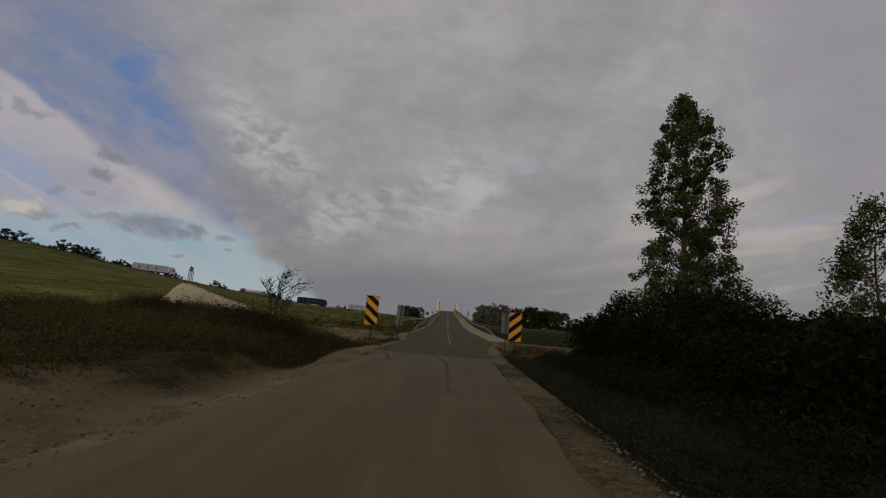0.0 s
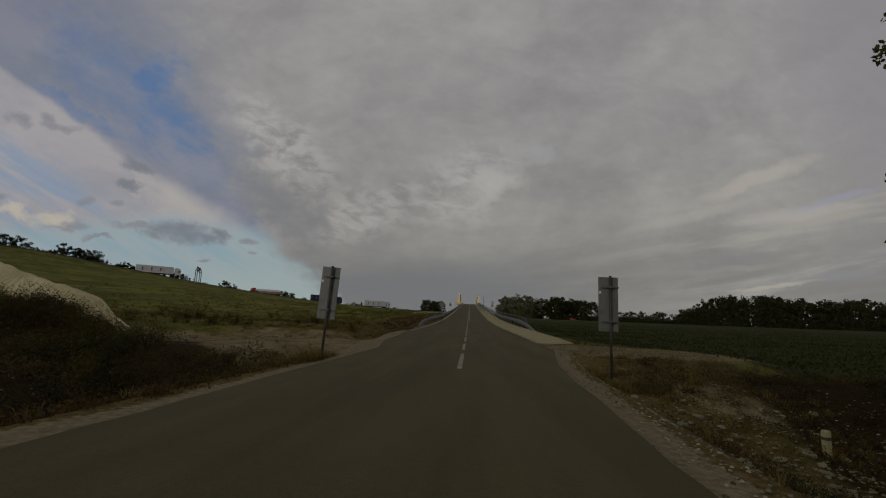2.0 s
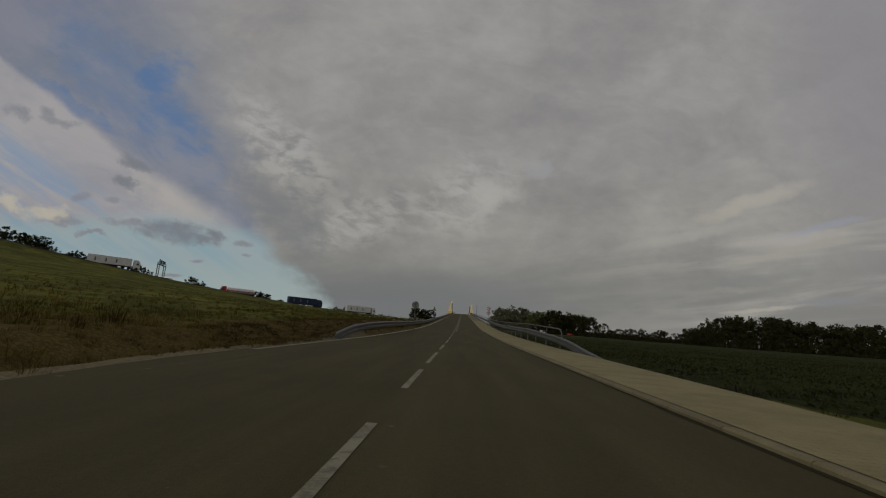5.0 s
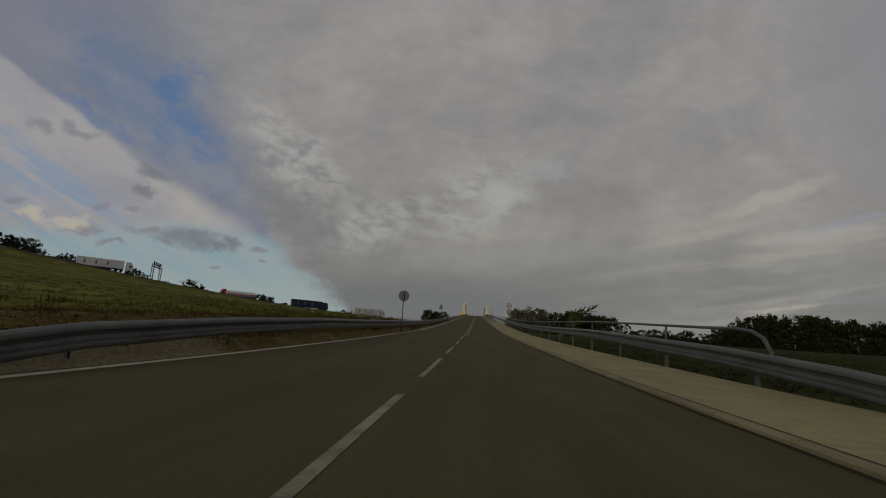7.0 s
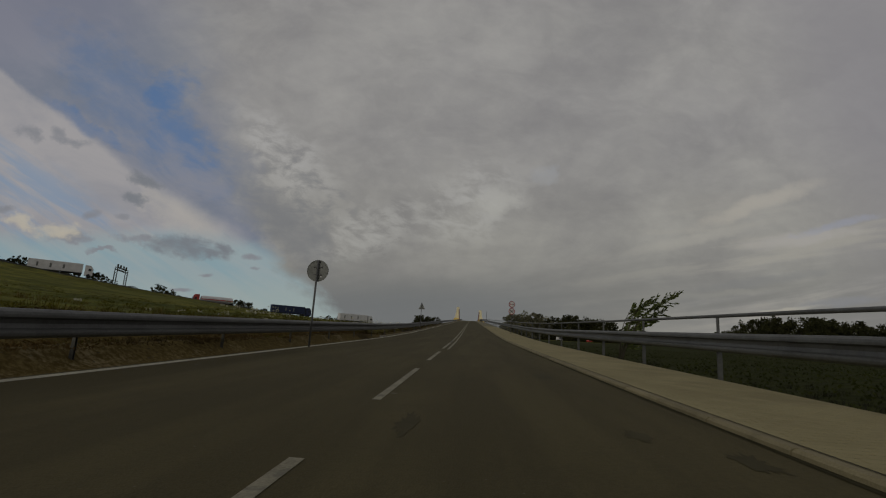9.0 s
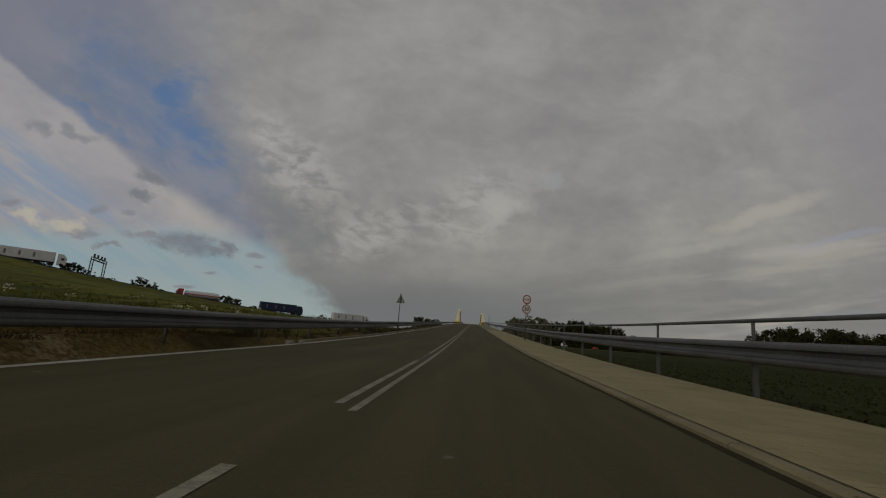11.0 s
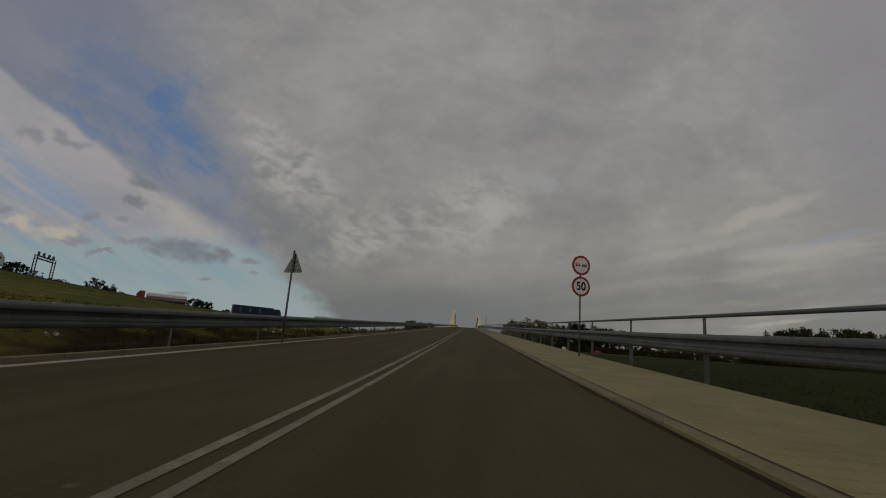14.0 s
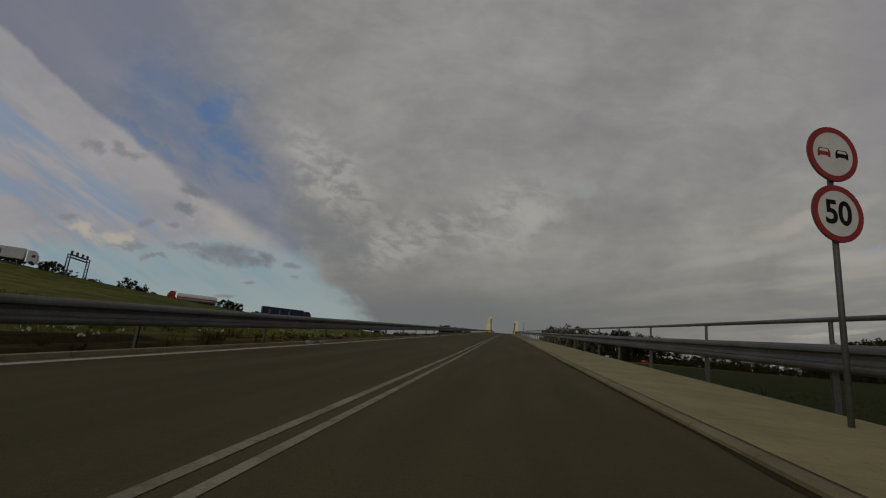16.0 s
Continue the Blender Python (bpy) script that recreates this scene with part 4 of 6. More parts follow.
# concrete gully in the left verge
for y in (70.1, 94.8):
    gully = thing("drain_channel", (-4.78, y, float(road_z(y))), "concrete drain channel in the verge beside the road", "drain channel")
    c = Build()
    c.loft([[(0.30, -0.28, 0.02), (0.30, -0.14, 0.02), (0.30, 0, -0.06), (0.30, 0.14, 0.02), (0.30, 0.28, 0.02), (0.30, 0.28, -0.2), (0.30, -0.28, -0.2)],
            [(-1.3, -0.28, -0.30), (-1.3, -0.14, -0.30), (-1.3, 0, -0.40), (-1.3, 0.14, -0.30), (-1.3, 0.28, -0.30), (-1.3, 0.28, -0.6), (-1.3, -0.28, -0.6)]])
    part("channel", c, M_CONCRETE, gully)
    c = Build()
    c.box((0.0, -0.62, -0.1), (0.12, -0.28, 0.065), 0.02)
    part("side_block", c, M_CONCRETE, gully)
    c = Build()
    c.box((0.0, 0.28, -0.1), (0.12, 0.62, 0.065), 0.02)
    part("side_block", c, M_CONCRETE, gully)

# ---------------------------------------------------------------- barriers
W_BEAM = [(0.0, 0.155), (0.040, 0.150), (0.078, 0.122), (0.085, 0.095), (0.083, 0.068), (0.016, 0.046), (0.004, 0.0), (0.016, -0.046), (0.083, -0.068), (0.085, -0.095), (0.078, -0.122), (0.040, -0.150), (0.0, -0.155)]


def beam_ring(x, y, z, face):
    front = [(x + face * a, y, z + b) for a, b in W_BEAM]
    return front + [(px - face * 0.006, py, pz) for px, py, pz in reversed(front)]


def top_left(y):
    return float(road_z(y) + np.interp(y, [34.2, 34.8, 35.7, 37.5, 40.7, 46], [0.10, 0.19, 0.31, 0.49, 0.61, 0.68]))


def top_right(y):
    return float(road_z(y) + np.interp(y, [33.0, 34.3, 35.3, 36.6, 38.3, 40.9, 50], [0.10, 0.21, 0.28, 0.42, 0.56, 0.69, 0.90]))


def barrier(name, x, face, y0, y1, top, label):
    ob = thing(name, (0, 0, 0), label, "guard rail")
    y = y0
    while y < y1:
        ye = min(y + 4.0, y1)
        c = Build()
        c.loft([beam_ring(x, yy, top(yy) - 0.155, face) for yy in np.linspace(y, ye, 7 if y < y0 + 14 else 3)])
        part("beam", c, M_STEEL, ob)
        y = ye
    return ob


def rail_post(name, x, y, z0, z1, face, parent, steel=M_POST):
    c = Build()
    w, d, t = 0.034 if face > 0 else 0.042, 0.045 if face > 0 else 0.072, 0.006
    prof = [(-d / 2, -w / 2), (d / 2, -w / 2), (d / 2, -w / 2 + t), (-d / 2 + t, -w / 2 + t), (-d / 2 + t, w / 2 - t), (d / 2, w / 2 - t), (d / 2, w / 2), (-d / 2, w / 2)]
    c.loft([[(x + face * a, y + b, z) for a, b in prof] for z in (z0, z1)])
    return part(name, c, steel, parent)


rail_left = barrier("guard_rail", -4.80, 1, 34.9, 150.0, top_left, "galvanised steel guard rail on posts along the verge")
for k in range(-3, 13):
    y = 47.8 + 3.42 * k
    if y < 36.5:
        continue
    rail_post("post", -4.96, y, float(ground_z(-4.96, y)) - 0.25, top_left(y) - 0.06, 1, rail_left)
for k in range(13, 31):
    y = 47.8 + 3.42 * k
    rail_post("post", -4.86, y, float(road_z(y)) - 0.4, float(road_z(y)) + 0.60, 1, rail_left)

rail_right = barrier("guard_rail", 3.95, -1, 33.0, 150.0, top_right, "galvanised steel guard rail with handrail beside the footway")
HAND = 1.19
hand_z = lambda y: float(road_z(y)) + HAND - 0.20 * float(1 - smooth01(y, 38, 52))
POST_R = [67.93 + 3.47 * k for k in range(-8, 24)]
for y in POST_R:
    z1 = hand_z(y)
    zb = float(ground_z(4.05, y)) - 0.3
    rail_post("post", 4.03, y, zb, top_right(y) - 0.06, -1, rail_right, M_STEEL)
    if y > 40.5:
        c = Build()
        c.tube([(4.03, y, float(road_z(y)) + 0.55), (4.03, y, z1)], 0.024, 10)
        part("handrail_post", c, M_STEEL, rail_right)
c = Build()
pts = [(4.03, 39.75, hand_z(40) - 0.62), (4.03, 39.78, hand_z(40) - 0.35), (4.03, 39.95, hand_z(40) - 0.14), (4.03, 40.25, hand_z(40) - 0.03), (4.03, 40.7, hand_z(40.7))]
pts += [(4.03, y, hand_z(y)) for y in np.arange(42, 151, 2.0)]
c.tube(pts, 0.030, 10)
part("handrail", c, M_STEEL, rail_right, smooth=True)

# the far part of both barriers, up to the bridge
for x, face, top, hand in ((-4.80, 1, 0.68, False), (3.95, -1, 0.90, True)):
    far = thing("guard_rail", (0, 0, 0), "far stretch of galvanised guard rail climbing to the bridge", "guard rail")
    c = Build()
    c.loft([beam_ring(x, y, float(road_z(y)) + top - 0.155, face) for y in np.arange(150, 287, 6.0)])
    part("beam", c, M_STEEL, far)
    for y in np.arange(152, 286, 4.0):
        rail_post("post", x - face * 0.06, y, float(road_z(y)) - 0.4, float(road_z(y)) + (HAND if hand else top - 0.1), face, far)
    if hand:
        c = Build()
        c.tube([(4.03, y, float(road_z(y)) + HAND) for y in np.arange(150, 287, 6.0)], 0.030, 8)
        part("handrail", c, M_STEEL, far)

# ---------------------------------------------------------------- signs


def clip_poly(pts, keep):
    """Cuts a polygon to keep(p) >= 0, where keep is linear."""
    out = []
    for p, q in zip(pts, pts[1:] + pts[:1]):
        a, b = keep(p), keep(q)
        if a >= 0:
            out.append(p)
        if (a >= 0) != (b >= 0):
            t = a / (a - b)
            out.append((p[0] + (q[0] - p[0]) * t, p[1] + (q[1] - p[1]) * t))
    return out


def hazard_board(x, y, zg, z0, z1, width, lean, front, label, shift=0.0):
    """A striped marker board on a post. front: -1 shows its stripes to the south, 1 to the north."""
    ob = thing("hazard_board", (x, y, zg), label, "traffic sign", "culvert marker boards")
    b0, b1, w = z0 - zg, z1 - zg, width / 2
    c = Build()
    c.box((-w, -0.006, b0), (w, 0.006, b1), 0.004)
    part("panel", c, M_BACK, ob)
    c = Build()
    f = front * 0.009
    c.poly([(-w + 0.008, f, b0 + 0.008), (w - 0.008, f, b0 + 0.008), (w - 0.008, f, b1 - 0.008), (-w + 0.008, f, b1 - 0.008)][::1 if front < 0 else -1])
    part("face", c, M_YELLOW, ob, "yellow reflective film")
    pitch, band = 0.415, 0.205
    k = -6
    while k < 8:
        s0 = b0 + k * pitch + shift
        poly = [(-w + 0.008, b0 + 0.008), (w - 0.008, b0 + 0.008), (w - 0.008, b1 - 0.008), (-w + 0.008, b1 - 0.008)]
        poly = clip_poly(poly, lambda p: p[1] - lean * p[0] * 0.85 - s0)
        poly = clip_poly(poly, lambda p: s0 + band - (p[1] - lean * p[0] * 0.85)) if poly else []
        if len(poly) > 2:
            c = Build()
            c.poly([(px, front * 0.012, pz) for px, pz in (poly if front < 0 else poly[::-1])])
            part("stripe", c, M_BLACK, ob, "black diagonal stripe")
        k += 1
    back = -front
    c = Build()
    c.tube([(0.03, back * 0.045, -0.4), (0.03, back * 0.045, b1 + 0.02)], 0.025, 12)
    part("post", c, M_POST, ob, smooth=True)
    for zc in (b0 + 0.18, b1 - 0.20):
        c = Build()
        c.box((-0.13, min(back * 0.012, back * 0.034), zc - 0.016), (0.19, max(back * 0.012, back * 0.034), zc + 0.016), 0.004)
        c.box((-0.02, min(back * 0.03, back * 0.09), zc - 0.018), (0.08, max(back * 0.03, back * 0.09), zc + 0.018), 0.006)
        part("bracket", c, M_STEEL, ob)
    if front > 0:
        c = Build()
        c.poly([(w - 0.36, back * 0.0095, b1 - 0.32), (w - 0.32, back * 0.0095, b1 - 0.32), (w - 0.32, back * 0.0095, b1 - 0.27), (w - 0.36, back * 0.0095, b1 - 0.27)])
        part("sticker", c, M_WHITE, ob, "small white sticker")
    return ob


hazard_board(-4.11, 0.92, 0.10, 0.645, 1.715, 0.47, -1, -1, "yellow and black striped marker board on a steel post", 0.02)
hazard_board(1.20, 1.04, 0.05, 0.43, 1.49, 0.47, 1, -1, "yellow and black striped marker board above dry grass", 0.03)
leaning = hazard_board(-3.85, 8.25, -0.02, 0.67, 1.72, 0.37, 1, 1, "grey back of a leaning marker board on a steel post")
leaning.matrix_basis = pose(-3.85, 8.25, -0.02, 0, 3, 0)
hazard_board(1.70, 8.03, -0.02, 0.66, 1.69, 0.37, -1, 1, "grey back of a marker board with two brackets")


def pole(ob, z0, z1, r=0.026, y=0.04):
    c = Build()
    c.tube([(0, y, z0), (0, y, z1)], r, 12)
    c.tube([(0, y, z1), (0, y, z1 + 0.012)], [r * 1.05, r * 0.6], 12)
    part("post", c, M_STEEL, ob, smooth=True)


def text_mesh(text, size, place, material, parent, spread=1.0):
    cu = bpy.data.curves.new("numeral", "FONT")
    cu.body, cu.size, cu.align_x, cu.align_y, cu.extrude = text, size, "CENTER", "CENTER", 0.001
    cu.offset = 0.008
    tmp = bpy.data.objects.new("numeral", cu)
    scene.collection.objects.link(tmp)
    bpy.context.view_layer.update()
    me = bpy.data.meshes.new_from_object(tmp.evaluated_get(bpy.context.evaluated_depsgraph_get()))
    bpy.data.objects.remove(tmp)
    me.materials.clear()
    me.materials.append(material)
    me.transform(Matrix.Diagonal((spread, 1, 1, 1)))
    me.transform(Matrix.Translation(place) @ Matrix.Rotation(radians(90), 4, "X"))
    ob = new("numeral", me)
    ob.parent = parent
    return ob


# round signs: no overtaking above a limit of 50
zb = float(ground_z(3.34, 87.45))
twin = thing("speed_limit_sign", (3.36, 87.45, zb), "two red-rimmed round signs on one steel post", "traffic sign", turn=17)
pole(twin, -0.3, 4.50 - zb)
for cz, name in ((4.25 - zb, "no_overtaking_disc"), (3.635 - zb, "speed_disc")):
    c = Build()
    c.disc((0, cz), 0.288, -0.008, 0.004, 48)
    disc = part(name, c, M_BACK, twin)
    c = Build()
    c.disc((0, cz), 0.285, -0.014, -0.009, 48, 0.228)
    part("rim", c, M_RED, disc, "red rim")
    c = Build()
    c.disc((0, cz), 0.229, -0.012, -0.009, 48)
    part("face", c, M_WHITE, disc, "white face")
    c = Build()
    c.box((-0.10, 0.004, cz - 0.05), (0.10, 0.03, cz - 0.02), 0.004), c.box((-0.10, 0.004, cz + 0.08), (0.10, 0.03, cz + 0.11), 0.004)
    part("bracket", c, M_STEEL, disc)
    if name == "speed_disc":
        text_mesh("50", 0.33, (0, -0.0135, cz - 0.004), M_BLACK, disc, 0.92)
    else:
        for dx, mat, word in ((-0.105, M_RED, "red car symbol"), (0.100, M_BLACK, "black car symbol")):
            c = Build()
            w, y = 0.074, -0.0135
            body = [(-w, -0.042), (-w * 0.62, -0.042), (-w * 0.62, -0.028), (w * 0.62, -0.028), (w * 0.62, -0.042), (w, -0.042), (w, 0.012), (w * 0.74, 0.050), (-w * 0.74, 0.050), (-w, 0.012)]
            c.poly([(dx + a, y, cz + bz) for a, bz in body])
            car = part("car_symbol", c, mat, disc, word)
            c = Build()
            c.poly([(dx - w * 0.72, y - 0.001, cz + 0.014), (dx + w * 0.72, y - 0.001, cz + 0.014), (dx + w * 0.58, y - 0.001, cz + 0.040), (dx - w * 0.58, y - 0.001, cz + 0.040)])
            part("symbol_window", c, M_WHITE, disc)

# backs of the signs for the other way
zb = float(ground_z(-4.46, 58.2))
back1 = thing("round_sign", (-4.46, 58.2, zb), "plain grey back of a round sign on a post", "traffic sign")
pole(back1, -0.3, 2.84 - zb, y=-0.05)
c = Build()
c.disc((0, 2.56 - zb), 0.30, -0.006, 0.004, 40)
c.disc((0, 2.56 - zb), 0.30, -0.016, 0.004, 40, 0.288)
part("disc", c, M_BACK, back1)
for zc in (2.45, 2.66):
    c = Build()
    c.box((-0.12, -0.03, zc - zb - 0.014), (0.12, -0.006, zc - zb + 0.014), 0.004)
    part("bracket", c, M_STEEL, back1)
c = Build()
c.poly([(0.09, -0.008, 2.38 - zb), (0.12, -0.008, 2.38 - zb), (0.12, -0.008, 2.42 - zb), (0.09, -0.008, 2.42 - zb)])
part("sticker", c, M_WHITE, back1, "small white sticker")

zb = float(ground_z(-4.5, 85.9)) - 0.06
back2 = thing("triangular_sign", (-4.50, 85.9, zb + 0.06), "grey back of a triangular sign on a leaning post", "traffic sign", turn=-20)
pole(back2, -0.3, 3.80 - zb, y=-0.05)


def tri_ring(y, grow):
    pts = []
    for cx, cz, a0 in ((-0.325, 3.22, 210), (0.325, 3.22, 330), (0.0, 3.785, 90)):
        r = 0.035
        ux, uz = (0 - cx) , (3.41 - cz)
        ln = math.hypot(ux, uz)
        px, pz = cx + ux / ln * r * 2, cz + uz / ln * r * 2
        for d in (-55, -20, 20, 55):
            a = radians(a0 + d)
            pts.append((px + (r + grow) * math.cos(a), y, pz - zb + (r + grow) * math.sin(a)))
    return pts


c = Build()
c.loft([tri_ring(-0.006, 0.0), tri_ring(0.004, 0.0)])
part("panel", c, M_BACK, back2)
for zc, hw in ((3.30, 0.20), (3.52, 0.10)):
    c = Build()
    c.box((-hw, -0.03, zc - zb - 0.014), (hw, -0.006, zc - zb + 0.014), 0.004)
    part("bracket", c, M_STEEL, back2)
c = Build()
c.poly([(0.10, -0.008, 3.27 - zb), (0.14, -0.008, 3.27 - zb), (0.14, -0.008, 3.33 - zb), (0.10, -0.008, 3.33 - zb)])
part("sticker", c, M_WHITE, back2, "small white sticker")


def stub(x, y, h, label, lean=0.0, w=0.10):
    zg = float(ground_z(x, y))
    ob = thing("marker_post", (x, y, zg), label, "marker post", "short marker posts")
    ob.matrix_basis = pose(x, y, zg, 0, lean, 12)
    c = Build()
    c.box((-w / 2, -w / 2, -0.25), (w / 2, w / 2, h), 0.018)
    part("shaft", c, M_STUB, ob)
    c = Build()
    c.box((-w / 2 - 0.002, -w / 2 - 0.002, h * 0.62), (w / 2 + 0.002, w / 2 + 0.002, h * 0.74), 0.004)
    part("band", c, M_BARK, ob, "dark weathered band")


# ---------------------------------------------------------------- the bridge's yellow portals
for sx, x0, tall in ((-1, -7.15, 1.16), (1, 4.05, 0.97)):
    zb = float(road_z(293.75)) - 0.2
    ob = thing("bridge_fin", (x0, 293.75, zb), "tall tapering yellow steel fin beside the bridge road", "bridge fin", "bridge fins")

    def fin(z):
        z /= tall
        out, inn = 0.95 + 1.6 * math.exp(-z / 1.25) + 0.10 * (6 - z) * 0.9, 0.40 + 0.62 * math.exp(-z / 1.0) + 0.04 * (6 - z)
        return (-out, inn) if sx < 0 else (-inn, out)
    zs = [tall * z for z in (0, 0.4, 0.8, 1.3, 2.0, 3.0, 4.2, 5.4, 6.3)]
    c = Build()
    c.loft([[(fin(z)[0], 0, z), (fin(z)[1], 0, z), (fin(z)[1], 2.2 - 0.1 * z, z), (fin(z)[0], 2.2 - 0.1 * z, z)] for z in zs])
    part("rib", c, M_CREAM, ob)
    c = Build()
    z = 1.6
    c.loft([[(fin(z)[0] - 0.02, -0.03, z), (fin(z)[1] + 0.02, -0.03, z), (fin(z)[1] + 0.02, 2.2, z), (fin(z)[0] - 0.02, 2.2, z)] for z in zs[:4]])
    part("foot", c, M_ARCH, ob, "deeper yellow foot")
    c = Build()
    side = 1 if sx < 0 else -1
    for za, zc in zip(zs[1:-2], zs[2:-1]):
        xa, xc = (fin(za)[1], fin(zc)[1]) if sx < 0 else (fin(za)[0], fin(zc)[0])
        c.loft([[(xa - 0.40 * side, -0.05, za), (xa + 0.03 * side, -0.05, za), (xa + 0.03 * side, 2.4, za), (xa - 0.40 * side, 2.4, za)], [(xc - 0.30 * side, -0.05, zc), (xc + 0.03 * side, -0.05, zc), (xc + 0.03 * side, 2.3, zc), (xc - 0.30 * side, 2.3, zc)]])
    part("inner_web", c, M_OXIDE, ob, "dark red inner side")
deck = thing("bridge_deck", (0, 0, 0), "concrete bridge deck over the motorway", "bridge", kind="structure")
c = Build()
for y in np.arange(278, 312, 6.0):
    c.loft([[(-8.2, yy, float(road_z(yy)) - 0.95), (5.4, yy, float(road_z(yy)) - 0.95), (5.4, yy, float(road_z(yy)) - 0.12), (-8.2, yy, float(road_z(yy)) - 0.12)] for yy in (y, y + 6.0)])
part("slab", c, M_CONCRETE, deck)
mast = thing("lamp_mast", (8.0, 300, float(road_z(300)) - 4), "thin grey steel mast behind the bridge", "mast")
c = Build()
c.tube([(0, 0, -2), (0, 0, 10.2)], [0.16, 0.07], 8)
part("shaft", c, M_POST, mast)

# ---------------------------------------------------------------- plants
rng = np.random.default_rng(7)


def quads_mesh(name, centre, size, material, droop=0.0, aspect=0.6, plain=False):
    """Many small leaves in one mesh: one bent diamond for each centre, or a plain wedge."""
    n = len(centre)
    d = rng.normal(size=(n, 3))
    d[:, 2] -= droop
    d /= np.linalg.norm(d, axis=1, keepdims=True)
    e = rng.normal(size=(n, 3))
    e -= d * (e * d).sum(1, keepdims=True)
    e /= np.linalg.norm(e, axis=1, keepdims=True)
    nrm = np.cross(d, e)
    s = (size * rng.uniform(0.65, 1.25, n))[:, None]
    v = np.stack([centre - d * s * 0.5, centre + e * s * aspect * 0.5 + nrm * s * 0.10, centre + d * s * 0.55, centre - e * s * aspect * 0.5 + nrm * s * 0.10], 1).reshape(-1, 3)
    i = np.arange(n)[:, None] * 4
    f = np.concatenate([i + np.array([0, 1, 2]), i + np.array([0, 2, 3])], 1).reshape(-1, 3)
    if plain:
        v = np.stack([centre - d * s * 0.4 - e * s * aspect * 0.5, centre - d * s * 0.4 + e * s * aspect * 0.5, centre + d * s * 0.62], 1).reshape(-1, 3)
        f = np.arange(n * 3).reshape(-1, 3)
    me = bpy.data.meshes.new(name)
    me.vertices.add(len(v)), me.loops.add(f.size), me.polygons.add(len(f))
    me.vertices.foreach_set("co", v.astype(np.float32).ravel())
    me.loops.foreach_set("vertex_index", f.astype(np.int32).ravel())
    me.polygons.foreach_set("loop_start", np.arange(0, f.size, 3, dtype=np.int32))
    me.materials.append(material)
    me.update(calc_edges=True)
    return me


def tufts_mesh(name, place, blades, height, spread, width, material, flat=0.9):
    """Tufts: bent blades that fan out from each place, tufts of many sizes."""
    n = len(place)
    size = np.clip(rng.lognormal(-0.15, 0.45, n), 0.3, 2.2)
    root = np.repeat(place, blades, 0)
    k = np.repeat(size, blades)
    m = len(root)
    a = rng.uniform(0, 2 * np.pi, m)
    out = np.stack([np.cos(a), np.sin(a), 0 * a], 1)
    side = np.stack([-np.sin(a), np.cos(a), 0 * a], 1)
    root = root + out * (rng.uniform(0, 1, m) * spread * k)[:, None]
    h = (height * k * rng.uniform(0.45, 1.2, m))[:, None]
    reach = h * (flat * rng.uniform(0.1, 1.1, m))[:, None]
    w = (width * rng.uniform(0.6, 1.3, m) * np.sqrt(k))[:, None]
    up = np.array([0, 0, 1.0])
    mid = root + up * h * 0.65 + out * reach * 0.35
    tip = root + up * h * 0.88 + out * reach
    v = np.stack([root - side * w * 0.5, root + side * w * 0.5, mid + side * w * 0.4, mid - side * w * 0.4, tip], 1).reshape(-1, 3)
    i = np.arange(m)[:, None] * 5
    f = np.concatenate([i + np.array([0, 1, 2]), i + np.array([0, 2, 3]), i + np.array([3, 2, 4])], 1).reshape(-1, 3)
    me = bpy.data.meshes.new(name)
    me.vertices.add(len(v)), me.loops.add(f.size), me.polygons.add(len(f))
    me.vertices.foreach_set("co", v.astype(np.float32).ravel())
    me.loops.foreach_set("vertex_index", f.astype(np.int32).ravel())
    me.polygons.foreach_set("loop_start", np.arange(0, f.size, 3, dtype=np.int32))
    me.materials.append(material)
    me.update(calc_edges=True)
    return me


def leafy_mesh(name, place, per, height, spread, leaf, material):
    """Low leafy weeds: a dome of small leaves over each place, of many sizes."""
    size = np.repeat(np.clip(rng.lognormal(-0.05, 0.30, len(place)), 0.5, 1.5), per)
    tall = np.repeat(rng.uniform(0.6, 1.15, len(place)), per)
    p = np.repeat(place, per, 0)
    d = rng.normal(size=p.shape)
    d /= np.linalg.norm(d, axis=1, keepdims=True)
    d[:, 2] = np.abs(d[:, 2])
    d *= (rng.uniform(0.1, 1, len(p)) ** 0.45)[:, None]
    p = p + d * np.stack([spread * size * 1.25, spread * size * 1.25, height * size * tall], 1)
    return quads_mesh(name, p, leaf, material, -0.3, 0.45, True)


def limb(b, p, q, r0, r1, kinks=4, wob=0.06, sides=7):
    p, q = Vector(p), Vector(q)
    ln = (q - p).length
    pts = [p.lerp(q, k / kinks) + Vector(rng.normal(size=3)) * wob * ln * (0.5 if 0 < k < kinks else 0) for k in range(kinks + 1)]
    b.tube(pts, [r0 + (r1 - r0) * k / kinks for k in range(kinks + 1)], sides)


